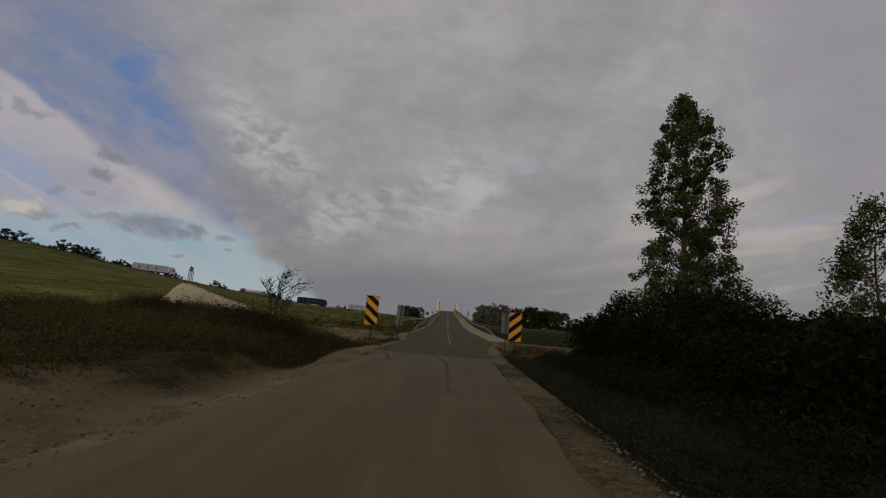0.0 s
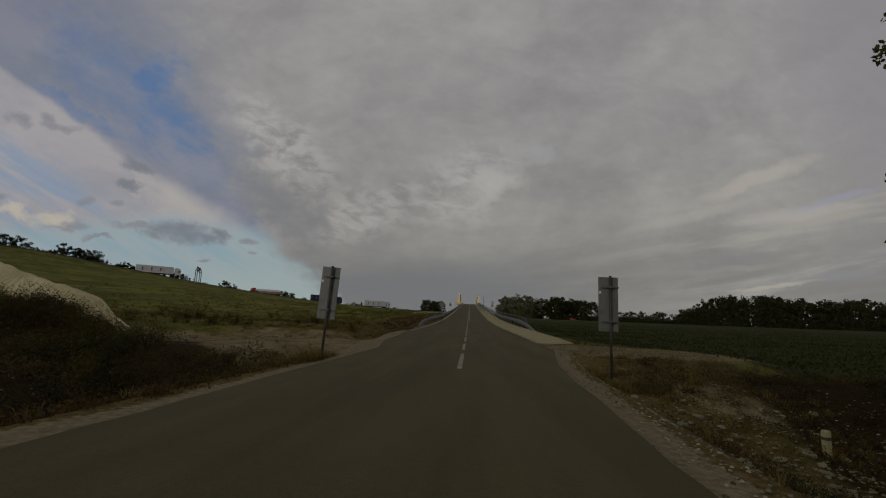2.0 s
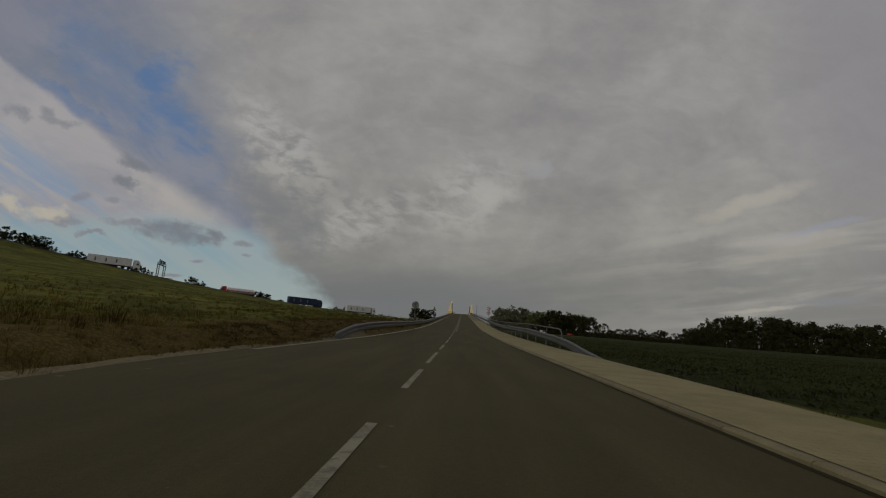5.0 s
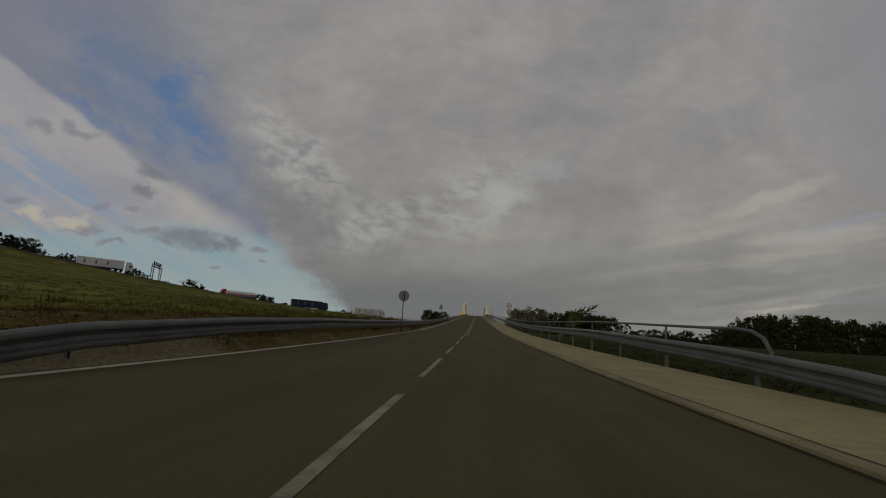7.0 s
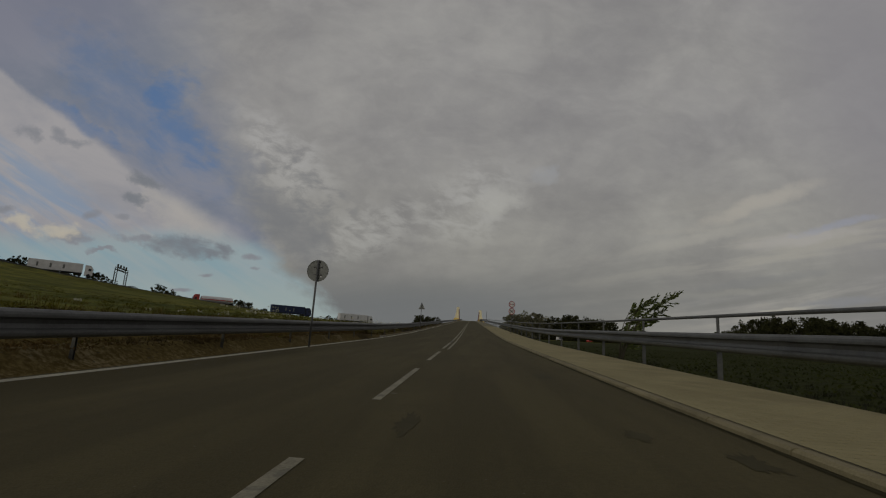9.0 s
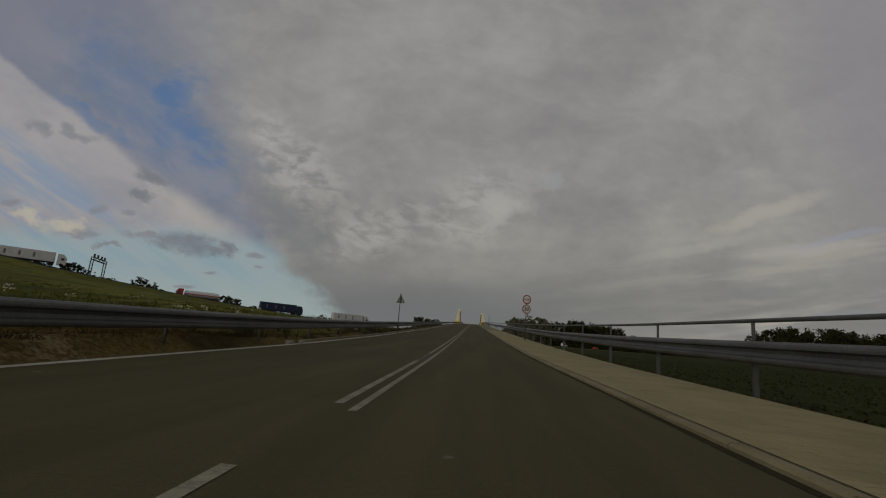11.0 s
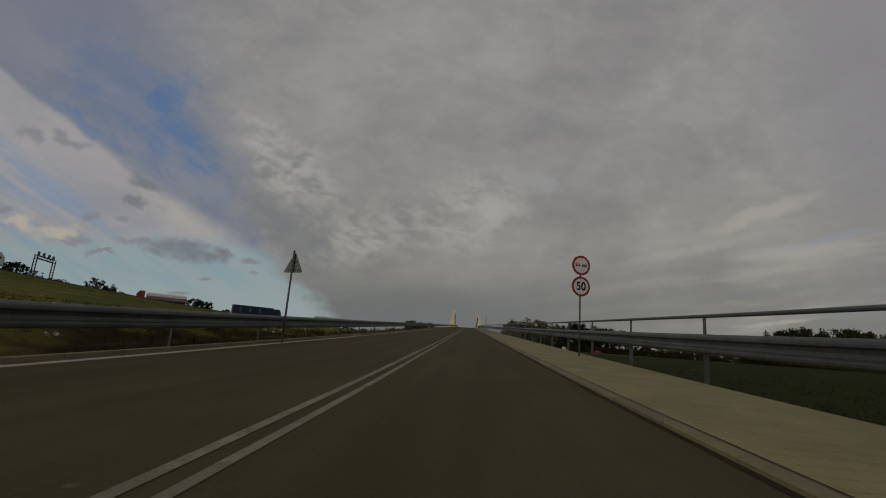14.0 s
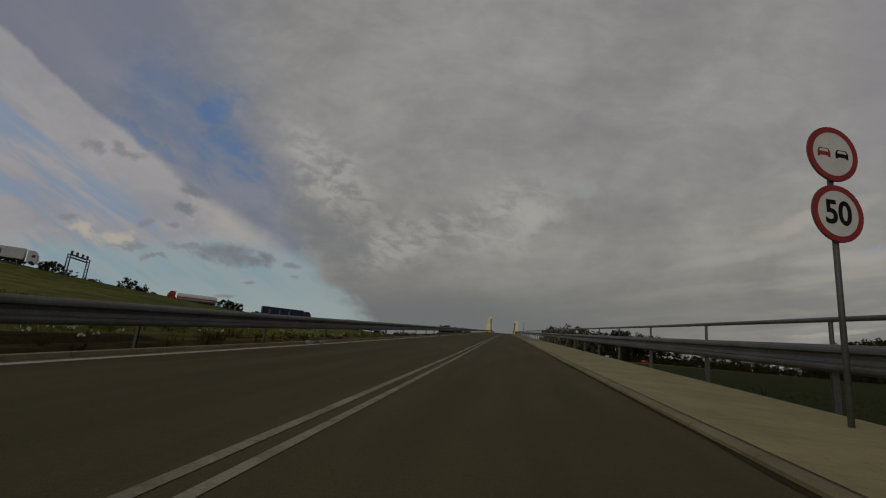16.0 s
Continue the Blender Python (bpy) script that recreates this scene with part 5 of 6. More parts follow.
def tree(name, place, label, height, outline, clumps, per, leaf, spread, material, trunk=0.16, trunk_lean=(0, 0), category="tree", droop=0.3, group="", forks=1, branches=False):
    """A tree or shrub: a tapered trunk with limbs to clumps of leaves inside an outline.
    outline: radius as a fraction of height along the height, as pairs."""
    x, y = place
    zg = float(ground_z(x, y)) - 0.05
    ob = thing(name, (x, y, zg), label, category, group)
    hs, rs = [o[0] for o in outline], [o[1] for o in outline]
    b = Build()
    tops = []
    for k in range(forks):
        dx, dy = (rng.normal(size=2) * 0.08 * height * (forks > 1)).tolist()
        tip = (trunk_lean[0] + dx, trunk_lean[1] + dy, height * (0.93 if k == 0 else rng.uniform(0.6, 0.9)))
        limb(b, (rng.normal() * 0.1 * (forks > 1), rng.normal() * 0.1 * (forks > 1), -0.2), tip, trunk / (1 + 0.4 * k), trunk * 0.12, 8, 0.015)
        tops.append(tip)
    cent = []
    t = np.array(hs)
    weight = np.array(rs) + 0.02
    for k in range(clumps):
        hh = rng.uniform(hs[0], hs[-1])
        while rng.uniform() > np.interp(hh, hs, weight) / weight.max():
            hh = rng.uniform(hs[0], hs[-1])
        rr = np.interp(hh, hs, rs) * height * math.sqrt(rng.uniform(0.08, 1.0)) * rng.uniform(0.84, 1.06)
        a = rng.uniform(0, 2 * math.pi)
        tip = tops[k % forks]
        f = hh / (tip[2] / height)
        cx, cy = tip[0] * min(f, 1), tip[1] * min(f, 1)
        c = (cx + rr * math.cos(a), cy + rr * math.sin(a), hh * height)
        cent.append(c)
        if k % 3 == 0:
            base = max(0.03, hh - 0.55 * rr / height - 0.06)
            arm = Build() if branches else b
            limb(arm, (cx, cy, base * height), c, trunk * 0.28 * (1 - 0.6 * hh), trunk * 0.04, 4 if branches else 2, 0.05, 6 if branches else 4)
            if branches:
                part("branch", arm, M_BARK, ob)
    part("trunk", b, M_BARK, ob)
    cent = np.array(cent)
    pts = np.repeat(cent, per, 0)
    sp = spread * rng.uniform(0.6, 1.3, len(cent)).repeat(per)[:, None]
    ball = rng.normal(size=pts.shape)
    ball *= (rng.uniform(0, 1, len(pts)) ** 0.42 / np.linalg.norm(ball, axis=1))[:, None]
    pts = pts + ball * sp * np.array([1.85, 1.85, 1.6])
    pts[:, 2] = np.clip(pts[:, 2], 0.02 * height, None)
    crown = new("crown", quads_mesh("crown", pts, leaf, material, droop, 0.6, y > 200 or category == "bush"))
    crown.parent = ob
    return ob


POPLAR = [(h, r * 0.86) for h, r in [(0.06, 0.10), (0.16, 0.22), (0.28, 0.22), (0.42, 0.185), (0.57, 0.185), (0.69, 0.160), (0.80, 0.145), (0.86, 0.125), (0.90, 0.085), (0.94, 0.055), (1.0, 0.03)]]
ROUND = [(0.02, 0.30), (0.2, 0.50), (0.5, 0.55), (0.75, 0.45), (0.92, 0.25), (1.0, 0.05)]
tree("poplar", (11.6, 9.2), "tall dark green poplar standing at the ditch", 15.6, POPLAR, 430, 96, 0.160, 0.24, M_LEAF, 0.22, (0.15, 0.1), branches=True)
tree("poplar", (19.0, 5.9), "young poplar with pale green leaves among bushes", 9.0, [(0.2, 0.16), (0.45, 0.24), (0.7, 0.22), (0.9, 0.12), (1.0, 0.03)], 120, 80, 0.16, 0.30, M_LEAF, 0.12, branches=True)
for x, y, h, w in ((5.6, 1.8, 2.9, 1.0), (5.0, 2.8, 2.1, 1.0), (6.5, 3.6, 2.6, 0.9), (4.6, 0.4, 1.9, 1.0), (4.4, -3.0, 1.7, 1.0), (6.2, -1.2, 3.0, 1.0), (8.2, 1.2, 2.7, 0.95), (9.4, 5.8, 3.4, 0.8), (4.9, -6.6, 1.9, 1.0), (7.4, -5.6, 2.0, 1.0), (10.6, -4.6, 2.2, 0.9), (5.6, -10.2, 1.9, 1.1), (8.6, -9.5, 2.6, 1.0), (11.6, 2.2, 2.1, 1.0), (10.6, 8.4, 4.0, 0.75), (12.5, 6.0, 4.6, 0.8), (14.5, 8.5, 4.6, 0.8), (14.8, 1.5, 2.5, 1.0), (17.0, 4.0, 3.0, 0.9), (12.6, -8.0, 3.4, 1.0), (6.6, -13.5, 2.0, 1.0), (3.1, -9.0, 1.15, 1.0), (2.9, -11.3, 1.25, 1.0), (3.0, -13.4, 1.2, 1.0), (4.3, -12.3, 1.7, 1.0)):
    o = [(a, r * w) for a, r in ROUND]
    tree("bush", (x, y), "dense dark green bush beside the road", h, o, int(130 * w), 60, 0.120, 0.125 * h ** 0.5, M_SHADED_BUSH, 0.05, category="bush", group="roadside bushes", forks=3)


def bent_sapling(x, y, height, reach):
    """A sapling blown over to one side: a bowed stem, streaming twigs and long leaves."""
    zg = float(ground_z(x, y)) - 0.05
    ob = thing("sapling", (x, y, zg), "wind-bent green sapling behind the guard rail", "sapling")
    b = Build()
    pts, dirs = [], []
    for stem, (lean, h) in enumerate(((1.0, 1.0), (0.55, 0.95), (0.8, 0.80), (0.25, 0.82), (0.6, 0.7))):
        line = [Vector((reach * lean * (k / 9) ** 1.7, 0.12 * stem - 0.2 + 0.05 * math.sin(k + stem), height * h * math.sin(k / 9 * 1.35) / math.sin(1.35) - 0.1)) for k in range(10)]
        b.tube(line, [0.028 * (1 - k / 11) for k in range(10)], 6)
        for k in range(3, 10):
            for side in range(4):
                p = line[k]
                d = Vector((rng.uniform(0.1, 1.0), rng.uniform(-0.6, 0.6), rng.uniform(-0.1, 0.9))).normalized()
                ln = rng.uniform(0.20, 0.50)
                b.tube([p, p + d * ln * 0.5 + Vector((0, 0, 0.02)), p + d * ln], [0.006, 0.004, 0.002], 4)
                for q in range(12):
                    pts.append(p + d * ln * (0.15 + 0.09 * q))
                    dirs.append((d + Vector((rng.uniform(0.0, 0.7), rng.uniform(-0.7, 0.7), rng.uniform(-0.7, 0.3)))).normalized())
    part("stem", b, M_BARK, ob)
    c = Build()
    for p, d in zip(pts, dirs):
        ln = rng.uniform(0.10, 0.20)
        side = d.cross(Vector(rng.normal(size=3))).normalized() * ln * 0.20
        c.poly([p, p + d * ln * 0.45 + side, p + d * ln, p + d * ln * 0.45 - side])
    part("crown", c, M_SAPLING, ob)


bent_sapling(5.2, 63.2, 2.72, 1.75)


def willow_shrub(x, y, height):
    """A thin willow: arching stems that fan out from one foot, with twigs and narrow leaves along them."""
    ob = thing("willow_shrub", (x, y, float(ground_z(x, y)) - 0.05), "thin willow shrub with narrow grey-green leaves", "shrub")
    leaves = Build()
    for k in range(10):
        lean = -0.42 + 1.05 * k / 9 + rng.uniform(-0.08, 0.08)
        h = height * (1.0 - 0.34 * abs(lean - 0.15)) * rng.uniform(0.86, 1.0)
        deep = rng.uniform(-0.35, 0.35)
        line = [Vector((lean * (q / 10) ** 1.25 + 0.10 * (q / 10) ** 3, deep * q / 10, h * math.sin(q / 10 * 1.40) / math.sin(1.40))) for q in range(11)]
        stem = Build()
        stem.tube(line, [0.008 * (1 - q / 12) for q in range(11)], 5)
        for q in range(4, 11):
            along = (line[q] - line[q - 1]).normalized()
            for side in range(3):
                d = (along * rng.uniform(0.3, 0.9) + Vector((rng.uniform(-0.45, 0.95), rng.uniform(-0.6, 0.6), rng.uniform(-0.25, 0.4)))).normalized()
                ln = rng.uniform(0.14, 0.34)
                p = line[q - 1].lerp(line[q], rng.uniform())
                stem.tube([p, p + d * ln], [0.004, 0.0015], 4)
                for w in range(6):
                    at = p + d * ln * (0.2 + 0.16 * w)
                    e = (d + Vector((rng.uniform(0.0, 0.8), rng.uniform(-0.6, 0.6), rng.uniform(-0.5, 0.4)))).normalized()
                    long = rng.uniform(0.05, 0.095)
                    wide = e.cross(Vector(rng.normal(size=3))).normalized() * long * 0.12
                    leaves.poly([at, at + e * long * 0.4 + wide, at + e * long, at + e * long * 0.4 - wide])
        part("stem", stem, M_BARK, ob)
    part("crown", leaves, M_WILLOW, ob)


willow_shrub(-6.15, -3.2, 1.95)
tree("silver_shrub", (3.7, -6.8), "small shrub with drooping silvery leaves before dark bushes", 0.85, [(0.3, 0.10), (0.6, 0.40), (0.85, 0.52), (1.0, 0.3)], 14, 7, 0.055, 0.09, M_SILVER, 0.014, category="shrub", forks=4, droop=0.9)


def scatter(n, x0, x1, y0, y1, keep):
    x, y = rng.uniform(x0, x1, n), rng.uniform(y0, y1, n)
    k = rng.uniform(size=n) < keep(x, y)
    x, y = x[k], y[k]
    return np.stack([x, y, ground_z(x, y) - 0.01], 1)


def stuff(name, mesh, label, category):
    return tagged(new(name, mesh), label, category, kind="stuff")


def off_l(x, y):
    return road_left(y) - x


def off_r(x, y):
    return x - road_right(y)


def weed_off(x, y):
    """Distance from the left edge of the road, less the wider bare shoulder far back."""
    return off_l(x, y) - 0.75 * smooth01(y, -7, -11)


def patchy(x, y, s=0.0):
    return np.clip(0.55 + 0.8 * waves(x * 1.1, y * 1.1, s), 0, 1)


pull_r = lambda x, y: np.exp(-((((x - 4.5) / 3.3) ** 2 + ((y - 15.0) / 2.9) ** 2) ** 2))
ditch = lambda x, y: np.exp(-(((y - ditch_y(x)) / 3.3) ** 2) ** 1.5)

# weeds, bushy and dark, along the ditch and before the sand
g = scatter(900, -25, -10.0, 8.0, 13.4, lambda x, y: patchy(x, y, 9.0))
stuff("tall_weeds", leafy_mesh("tall_weeds", g, 130, 0.66, 0.32, 0.070, M_SCRUB), "tall dark bushy weeds before the sand", "weeds")
g = scatter(520, -21.5, -11.8, 11.9, 13.2, lambda x, y: 0.6 + 0.4 * patchy(x, y, 4.0))
stuff("tall_weeds", leafy_mesh("tall_weeds", g[::2], 200, 0.74, 0.26, 0.060, M_SCRUB), "dark weeds at the foot of the sand", "weeds")
stuff("russet_weeds", leafy_mesh("russet_weeds", g[1::2], 200, 0.72, 0.24, 0.055, M_RUSSET), "tall russet weeds at the foot of the sand", "weeds")
g = scatter(420, -25, -10.0, 9.0, 13.6, lambda x, y: patchy(x, y, 2.0))
stuff("russet_weeds", leafy_mesh("russet_weeds", g, 150, 0.62, 0.24, 0.055, M_RUSSET), "russet seeding weeds before the sand", "weeds")
g = scatter(2200, -15, -4.0, -17, 3.5, lambda x, y: smooth01(weed_off(x, y), 1.0, 1.6) * (0.3 + 0.7 * patchy(x, y, 5.0)))
stuff("scrub", leafy_mesh("scrub", g, 100, 0.50, 0.30, 0.045, M_SCRUB), "low dark green scrub and nettles", "weeds")
g = scatter(480, -8.6, -5.2, -4.6, -1.6, lambda x, y: np.exp(-(((x + 6.7) / 1.1) ** 2 + ((y + 3.0) / 1.1) ** 2)))
stuff("thicket", leafy_mesh("thicket", g[::2], 200, 0.80, 0.24, 0.050, M_SHADED_SCRUB), "tall dark thicket round the foot of a willow", "weeds")
stuff("thicket", leafy_mesh("thicket", g[1::2], 170, 0.72, 0.22, 0.050, M_RUSSET), "tall russet weeds round the foot of a willow", "weeds")
g = scatter(1300, -30, -8.0, -8, 9, lambda x, y: smooth01(off_l(x, y), 4.0, 6.5) * patchy(x, y, 2.0))
stuff("tall_weeds", leafy_mesh("tall_weeds", g, 80, 0.60, 0.36, 0.075, M_SCRUB), "dark bushy weeds gone to seed", "weeds")
g = scatter(700, -30, -7.0, -9, 9, lambda x, y: smooth01(off_l(x, y), 3.0, 6.5) * patchy(x, y, 7.0))
stuff("russet_weeds", leafy_mesh("russet_weeds", g, 120, 0.60, 0.28, 0.055, M_RUSSET), "russet weeds among the scrub", "weeds")
g = scatter(6400, -22, -4.2, 0.5, 13.0, lambda x, y: np.clip(off_l(x, y) - 0.9, 0, 1) * ditch(x, y) * (0.35 + 0.65 * patchy(x, y, 8.0)) * (1 - pull_l(x, y)))
stuff("ditch_weeds", leafy_mesh("ditch_weeds", g[::2], 70, 0.34, 0.25, 0.055, M_SHADED_SCRUB), "dark weeds in the ditch", "weeds")
stuff("ditch_weeds", leafy_mesh("ditch_weeds", g[1::2], 56, 0.30, 0.22, 0.050, M_RUSSET), "russet weeds in the ditch", "weeds")
g = scatter(3000, -14, -3.9, -18, 3.0, lambda x, y: smooth01(weed_off(x, y), 0.9, 1.6) * smooth01(weed_off(x, y), 4, 2.6) * (0.25 + 0.75 * patchy(x, y, 6.0)))
stuff("russet_weeds", leafy_mesh("russet_weeds", g[::2], 70, 0.26, 0.20, 0.042, M_RUSSET), "low russet weeds beside the shoulder", "weeds")
stuff("dry_stalks", tufts_mesh("dry_stalks", g[1::3], 16, 0.20, 0.14, 0.005, M_DRYGRASS, 1.2), "thin dry stalks among the scrub", "grass")
g = scatter(1300, -8.5, -4.1, -7.5, 1.0, lambda x, y: smooth01(off_l(x, y), 0.9, 1.3))
stuff("russet_weeds", leafy_mesh("russet_weeds", g, 60, 0.17, 0.22, 0.042, M_RUSSET), "low carpet of russet weeds beside the road", "weeds")
# verge grass, green and dry
g = scatter(5200, -13, -3.2, -17, 34, lambda x, y: np.clip(off_l(x, y) - 0.75, 0, 1) * patchy(x, y) * (1 - 0.97 * pull_l(x, y)) * (1 - 0.85 * smooth01(off_l(x, y), 3.2, 1.2) * smooth01(y, -5, -9)) * (1 - 0.6 * ditch(x, y)))
stuff("verge_grass", tufts_mesh("verge_grass", g[::2], 30, 0.085, 0.12, 0.007, M_GRASS, 1.5), "short green verge grass", "grass")
g = scatter(8000, -12, -3.2, -17, 36, lambda x, y: np.clip(off_l(x, y) - 0.55, 0, 1) * patchy(x, y, 3.0) * (1 - 0.95 * pull_l(x, y)) * (1 - 0.8 * smooth01(off_l(x, y), 3.4, 1.2) * smooth01(y, -5, -9)) * 0.9 * (0.2 + 0.8 * smooth01(y, 5, 10)))
stuff("dry_grass", tufts_mesh("dry_grass", g[::2], 30, 0.10, 0.13, 0.007, M_DRYGRASS, 1.5), "dry straw-coloured verge grass", "grass")
g = scatter(13000, 0.2, 6, -17, 2.0, lambda x, y: np.clip((off_r(x, y) - 0.45) * 2, 0, 1) * smooth01(off_r(x, y), 2.4, 1.7) * (0.35 + 0.65 * patchy(x, y, 2.0)) * (1 - 0.75 * np.exp(-(((x - 5.5) / 3.0) ** 2 + ((y - 6.5) / 2.0) ** 2))))
stuff("verge_grass", tufts_mesh("verge_grass", g[::2], 22, 0.075, 0.12, 0.006, M_VERGE, 1.6), "grey-green verge grass beside the bushes", "grass")
g = scatter(4200, -0.2, 4, -17, 2.2, lambda x, y: smooth01(off_r(x, y), 0.55, 0.9) * smooth01(off_r(x, y), 1.9 + 1.2 * smooth01(y, -6, -2), 1.4 + 0.9 * smooth01(y, -6, -2)) * (0.4 + 0.6 * patchy(x, y, 4.0)) * smooth01(y, 2.2, 0.6))
stuff("verge_herbs", leafy_mesh("verge_herbs", g, 100, 0.24, 0.17, 0.032, M_SAGE), "soft grey-green herbs in a low bank beside the road", "weeds")
g = scatter(3200, 0.6, 10, 2.5, 24, lambda x, y: np.clip(off_r(x, y) - 0.4, 0, 1) * patchy(x, y, 6.0) * (1 - 0.92 * pull_r(x, y)) * 0.8 * (x < walk_out(y) + 3.2) * ((y < 17) | (x > walk_out(y) + 0.05)))
stuff("dry_grass", tufts_mesh("dry_grass", g, 34, 0.11, 0.10, 0.006, M_DRYGRASS, 1.4), "dry straw-coloured verge grass", "grass")
# nettles in the bushes' leaf colour, darkened for the shade at their foot
g = scatter(3000, 0.5, 8, -15, 1.2, lambda x, y: smooth01(off_r(x, y), 1.5, 2.1) * (0.45 + 0.55 * patchy(x, y, 3.0)))
stuff("nettles", leafy_mesh("nettles", g, 70, 0.46, 0.20, 0.055, M_SHADED_BUSH), "dark nettles at the foot of the bushes", "weeds")
g = scatter(2000, 1.8, 13, 1.5, 12, lambda x, y: smooth01(off_r(x, y), 1.3, 2.3) * patchy(x * 1.4, y * 1.4, 1.0) * (1 - pull_r(x, y)) * (0.25 + 0.75 * np.clip(np.abs(y - 5.5 - 0.2 * (x - 3)) / 2.5 + smooth01(x, 5.5, 7), 0, 1)))
stuff("ditch_weeds", leafy_mesh("ditch_weeds", g[::2], 80, 0.17, 0.20, 0.040, M_SHADED_SCRUB), "dark weeds along the stony ditch", "weeds")
stuff("ditch_weeds", leafy_mesh("ditch_weeds", g[1::2], 80, 0.15, 0.18, 0.035, M_RUSSET), "russet weeds along the stony ditch", "weeds")
g = scatter(1500, 1.6, 9, 2.5, 12, lambda x, y: smooth01(off_r(x, y), 0.8, 1.6) * (1 - pull_r(x, y)) * patchy(x * 1.3, y * 1.3, 5.0))
stuff("russet_weeds", leafy_mesh("russet_weeds", g, 60, 0.13, 0.18, 0.035, M_RUSSET), "low russet weeds above the stony ditch", "weeds")
g = scatter(1500, 0.2, 5.5, -8, 3.0, lambda x, y: smooth01(off_r(x, y), 0.6, 1.2) * (0.3 + 0.7 * patchy(x, y, 8.0)))
stuff("scrub", leafy_mesh("scrub", g, 60, 0.16, 0.20, 0.034, M_SAGE), "low dark green weeds beside the bushes", "weeds")
g = scatter(3200, -6.6, -3.8, -7.0, 9.5, lambda x, y: smooth01(off_l(x, y) - 0.5 * smooth01(y, -3, -6) + 0.3 * smooth01(y, 2, 4), 0.62, 0.85) * smooth01(off_l(x, y), 3.0, 2.0) * (1 - pull_l(x, y)) * (0.35 + 0.65 * patchy(x * 1.5, y * 1.5, 2.0)))
stuff("dry_grass", tufts_mesh("dry_grass", g[::4], 28, 0.09, 0.12, 0.007, M_DRYGRASS, 1.5), "low dry grass between the sandy edge and the ditch", "grass")
stuff("russet_weeds", leafy_mesh("russet_weeds", g[1::2], 60, 0.14, 0.16, 0.036, M_RUSSET), "low russet weeds between the sandy edge and the ditch", "weeds")
# grass grown up round the feet of the marker boards
for bx, by, tall, wide in ((-4.1, 0.6, 0.11, 0.7), (1.32, 0.75, 0.13, 0.5), (-3.95, 8.0, 0.15, 0.6), (1.85, 7.7, 0.13, 0.8)):
    g = scatter(170, bx - wide, bx + wide, by - 0.5, by + 0.6, lambda x, y: np.exp(-(((x - bx) / wide) ** 2)) * ((off_l(x, y) > 0.35) | (off_r(x, y) > 0.45)))
    stuff("post_grass", tufts_mesh("post_grass", g, 26, tall, 0.07, 0.007, M_DRYGRASS, 0.9), "long dry grass round a sign post", "grass")
# strips beside the barriers
g = scatter(2400, -7.2, -5.0, 30, 68, lambda x, y: 0.3 + 0.7 * patchy(x * 1.2, y * 1.2, 3.0))
stuff("russet_weeds", leafy_mesh("russet_weeds", g, 34, 0.09, 0.20, 0.045, M_RUSSET), "low russet weeds under the guard rail", "weeds")
g = scatter(3600, -8.0, -4.95, 20, 66, lambda x, y: patchy(x, y, 1.0) * 0.9 * (0.25 + 0.75 * smooth01(off_l(x, y), 0.6, 1.4)))
stuff("dry_grass", tufts_mesh("dry_grass", g[::2], 26, 0.080, 0.14, 0.008, M_DRYGRASS, 1.6), "dry grass under the guard rail", "grass")
g = scatter(2600, -7.5, -5.0, 64, 112, lambda x, y: patchy(x, y, 1.0) * 0.6)
stuff("verge_grass", tufts_mesh("verge_grass", g[::2], 26, 0.14, 0.14, 0.010, M_WEED, 1.3), "dark weeds under the guard rail", "grass")
g = scatter(6500, -15, -5.0, 26, 112, lambda x, y: patchy(x, y, 7.0) * 0.8)
stuff("verge_grass", tufts_mesh("verge_grass", g[::2], 22, 0.11, 0.20, 0.011, M_GRASS, 1.6), "green grass on the road bank", "grass")
g = scatter(2600, 4.0, 10, 22, 112, lambda x, y: patchy(x, y, 7.0) * (x > walk_out(y) + 0.1))
stuff("verge_grass", tufts_mesh("verge_grass", g, 20, 0.10, 0.14, 0.010, M_VERGE, 1.4), "dark grass on the road bank", "grass")
# small white umbels on the bank
g = scatter(900, -9, -5.2, 55, 110, lambda x, y: patchy(x * 0.8, y * 0.8, 4.0) ** 3)
g[:, 2] += rng.uniform(0.25, 0.5, len(g))
g = np.repeat(g, 5, 0) + rng.normal(size=(len(g) * 5, 3)) * np.array([0.05, 0.05, 0.015])
stuff("white_umbels", quads_mesh("white_umbels", g, 0.065, M_UMBEL, 0.0, 0.8), "small white flower heads in the grass", "flowers")
# bushy brown clumps on the bank beyond the pull-off
g = scatter(420, -22, -6.0, 18.5, 30, lambda x, y: patchy(x * 0.6, y * 0.6, 5.0) ** 2 * np.exp(-((y - 23) / 5) ** 2))
stuff("bank_weeds", tufts_mesh("bank_weeds", g, 70, 0.26, 0.22, 0.009, M_WEED, 1.0), "dark brown clumps of weeds on the bank", "weeds")
g = scatter(2600, -26, -5.5, 17.5, 34, lambda x, y: patchy(x * 0.5, y * 0.9, 1.0) * 0.9)
stuff("dry_grass", tufts_mesh("dry_grass", g[::2], 28, 0.12, 0.16, 0.010, M_DRYGRASS, 1.4), "yellowed dry grass on the bank", "grass")
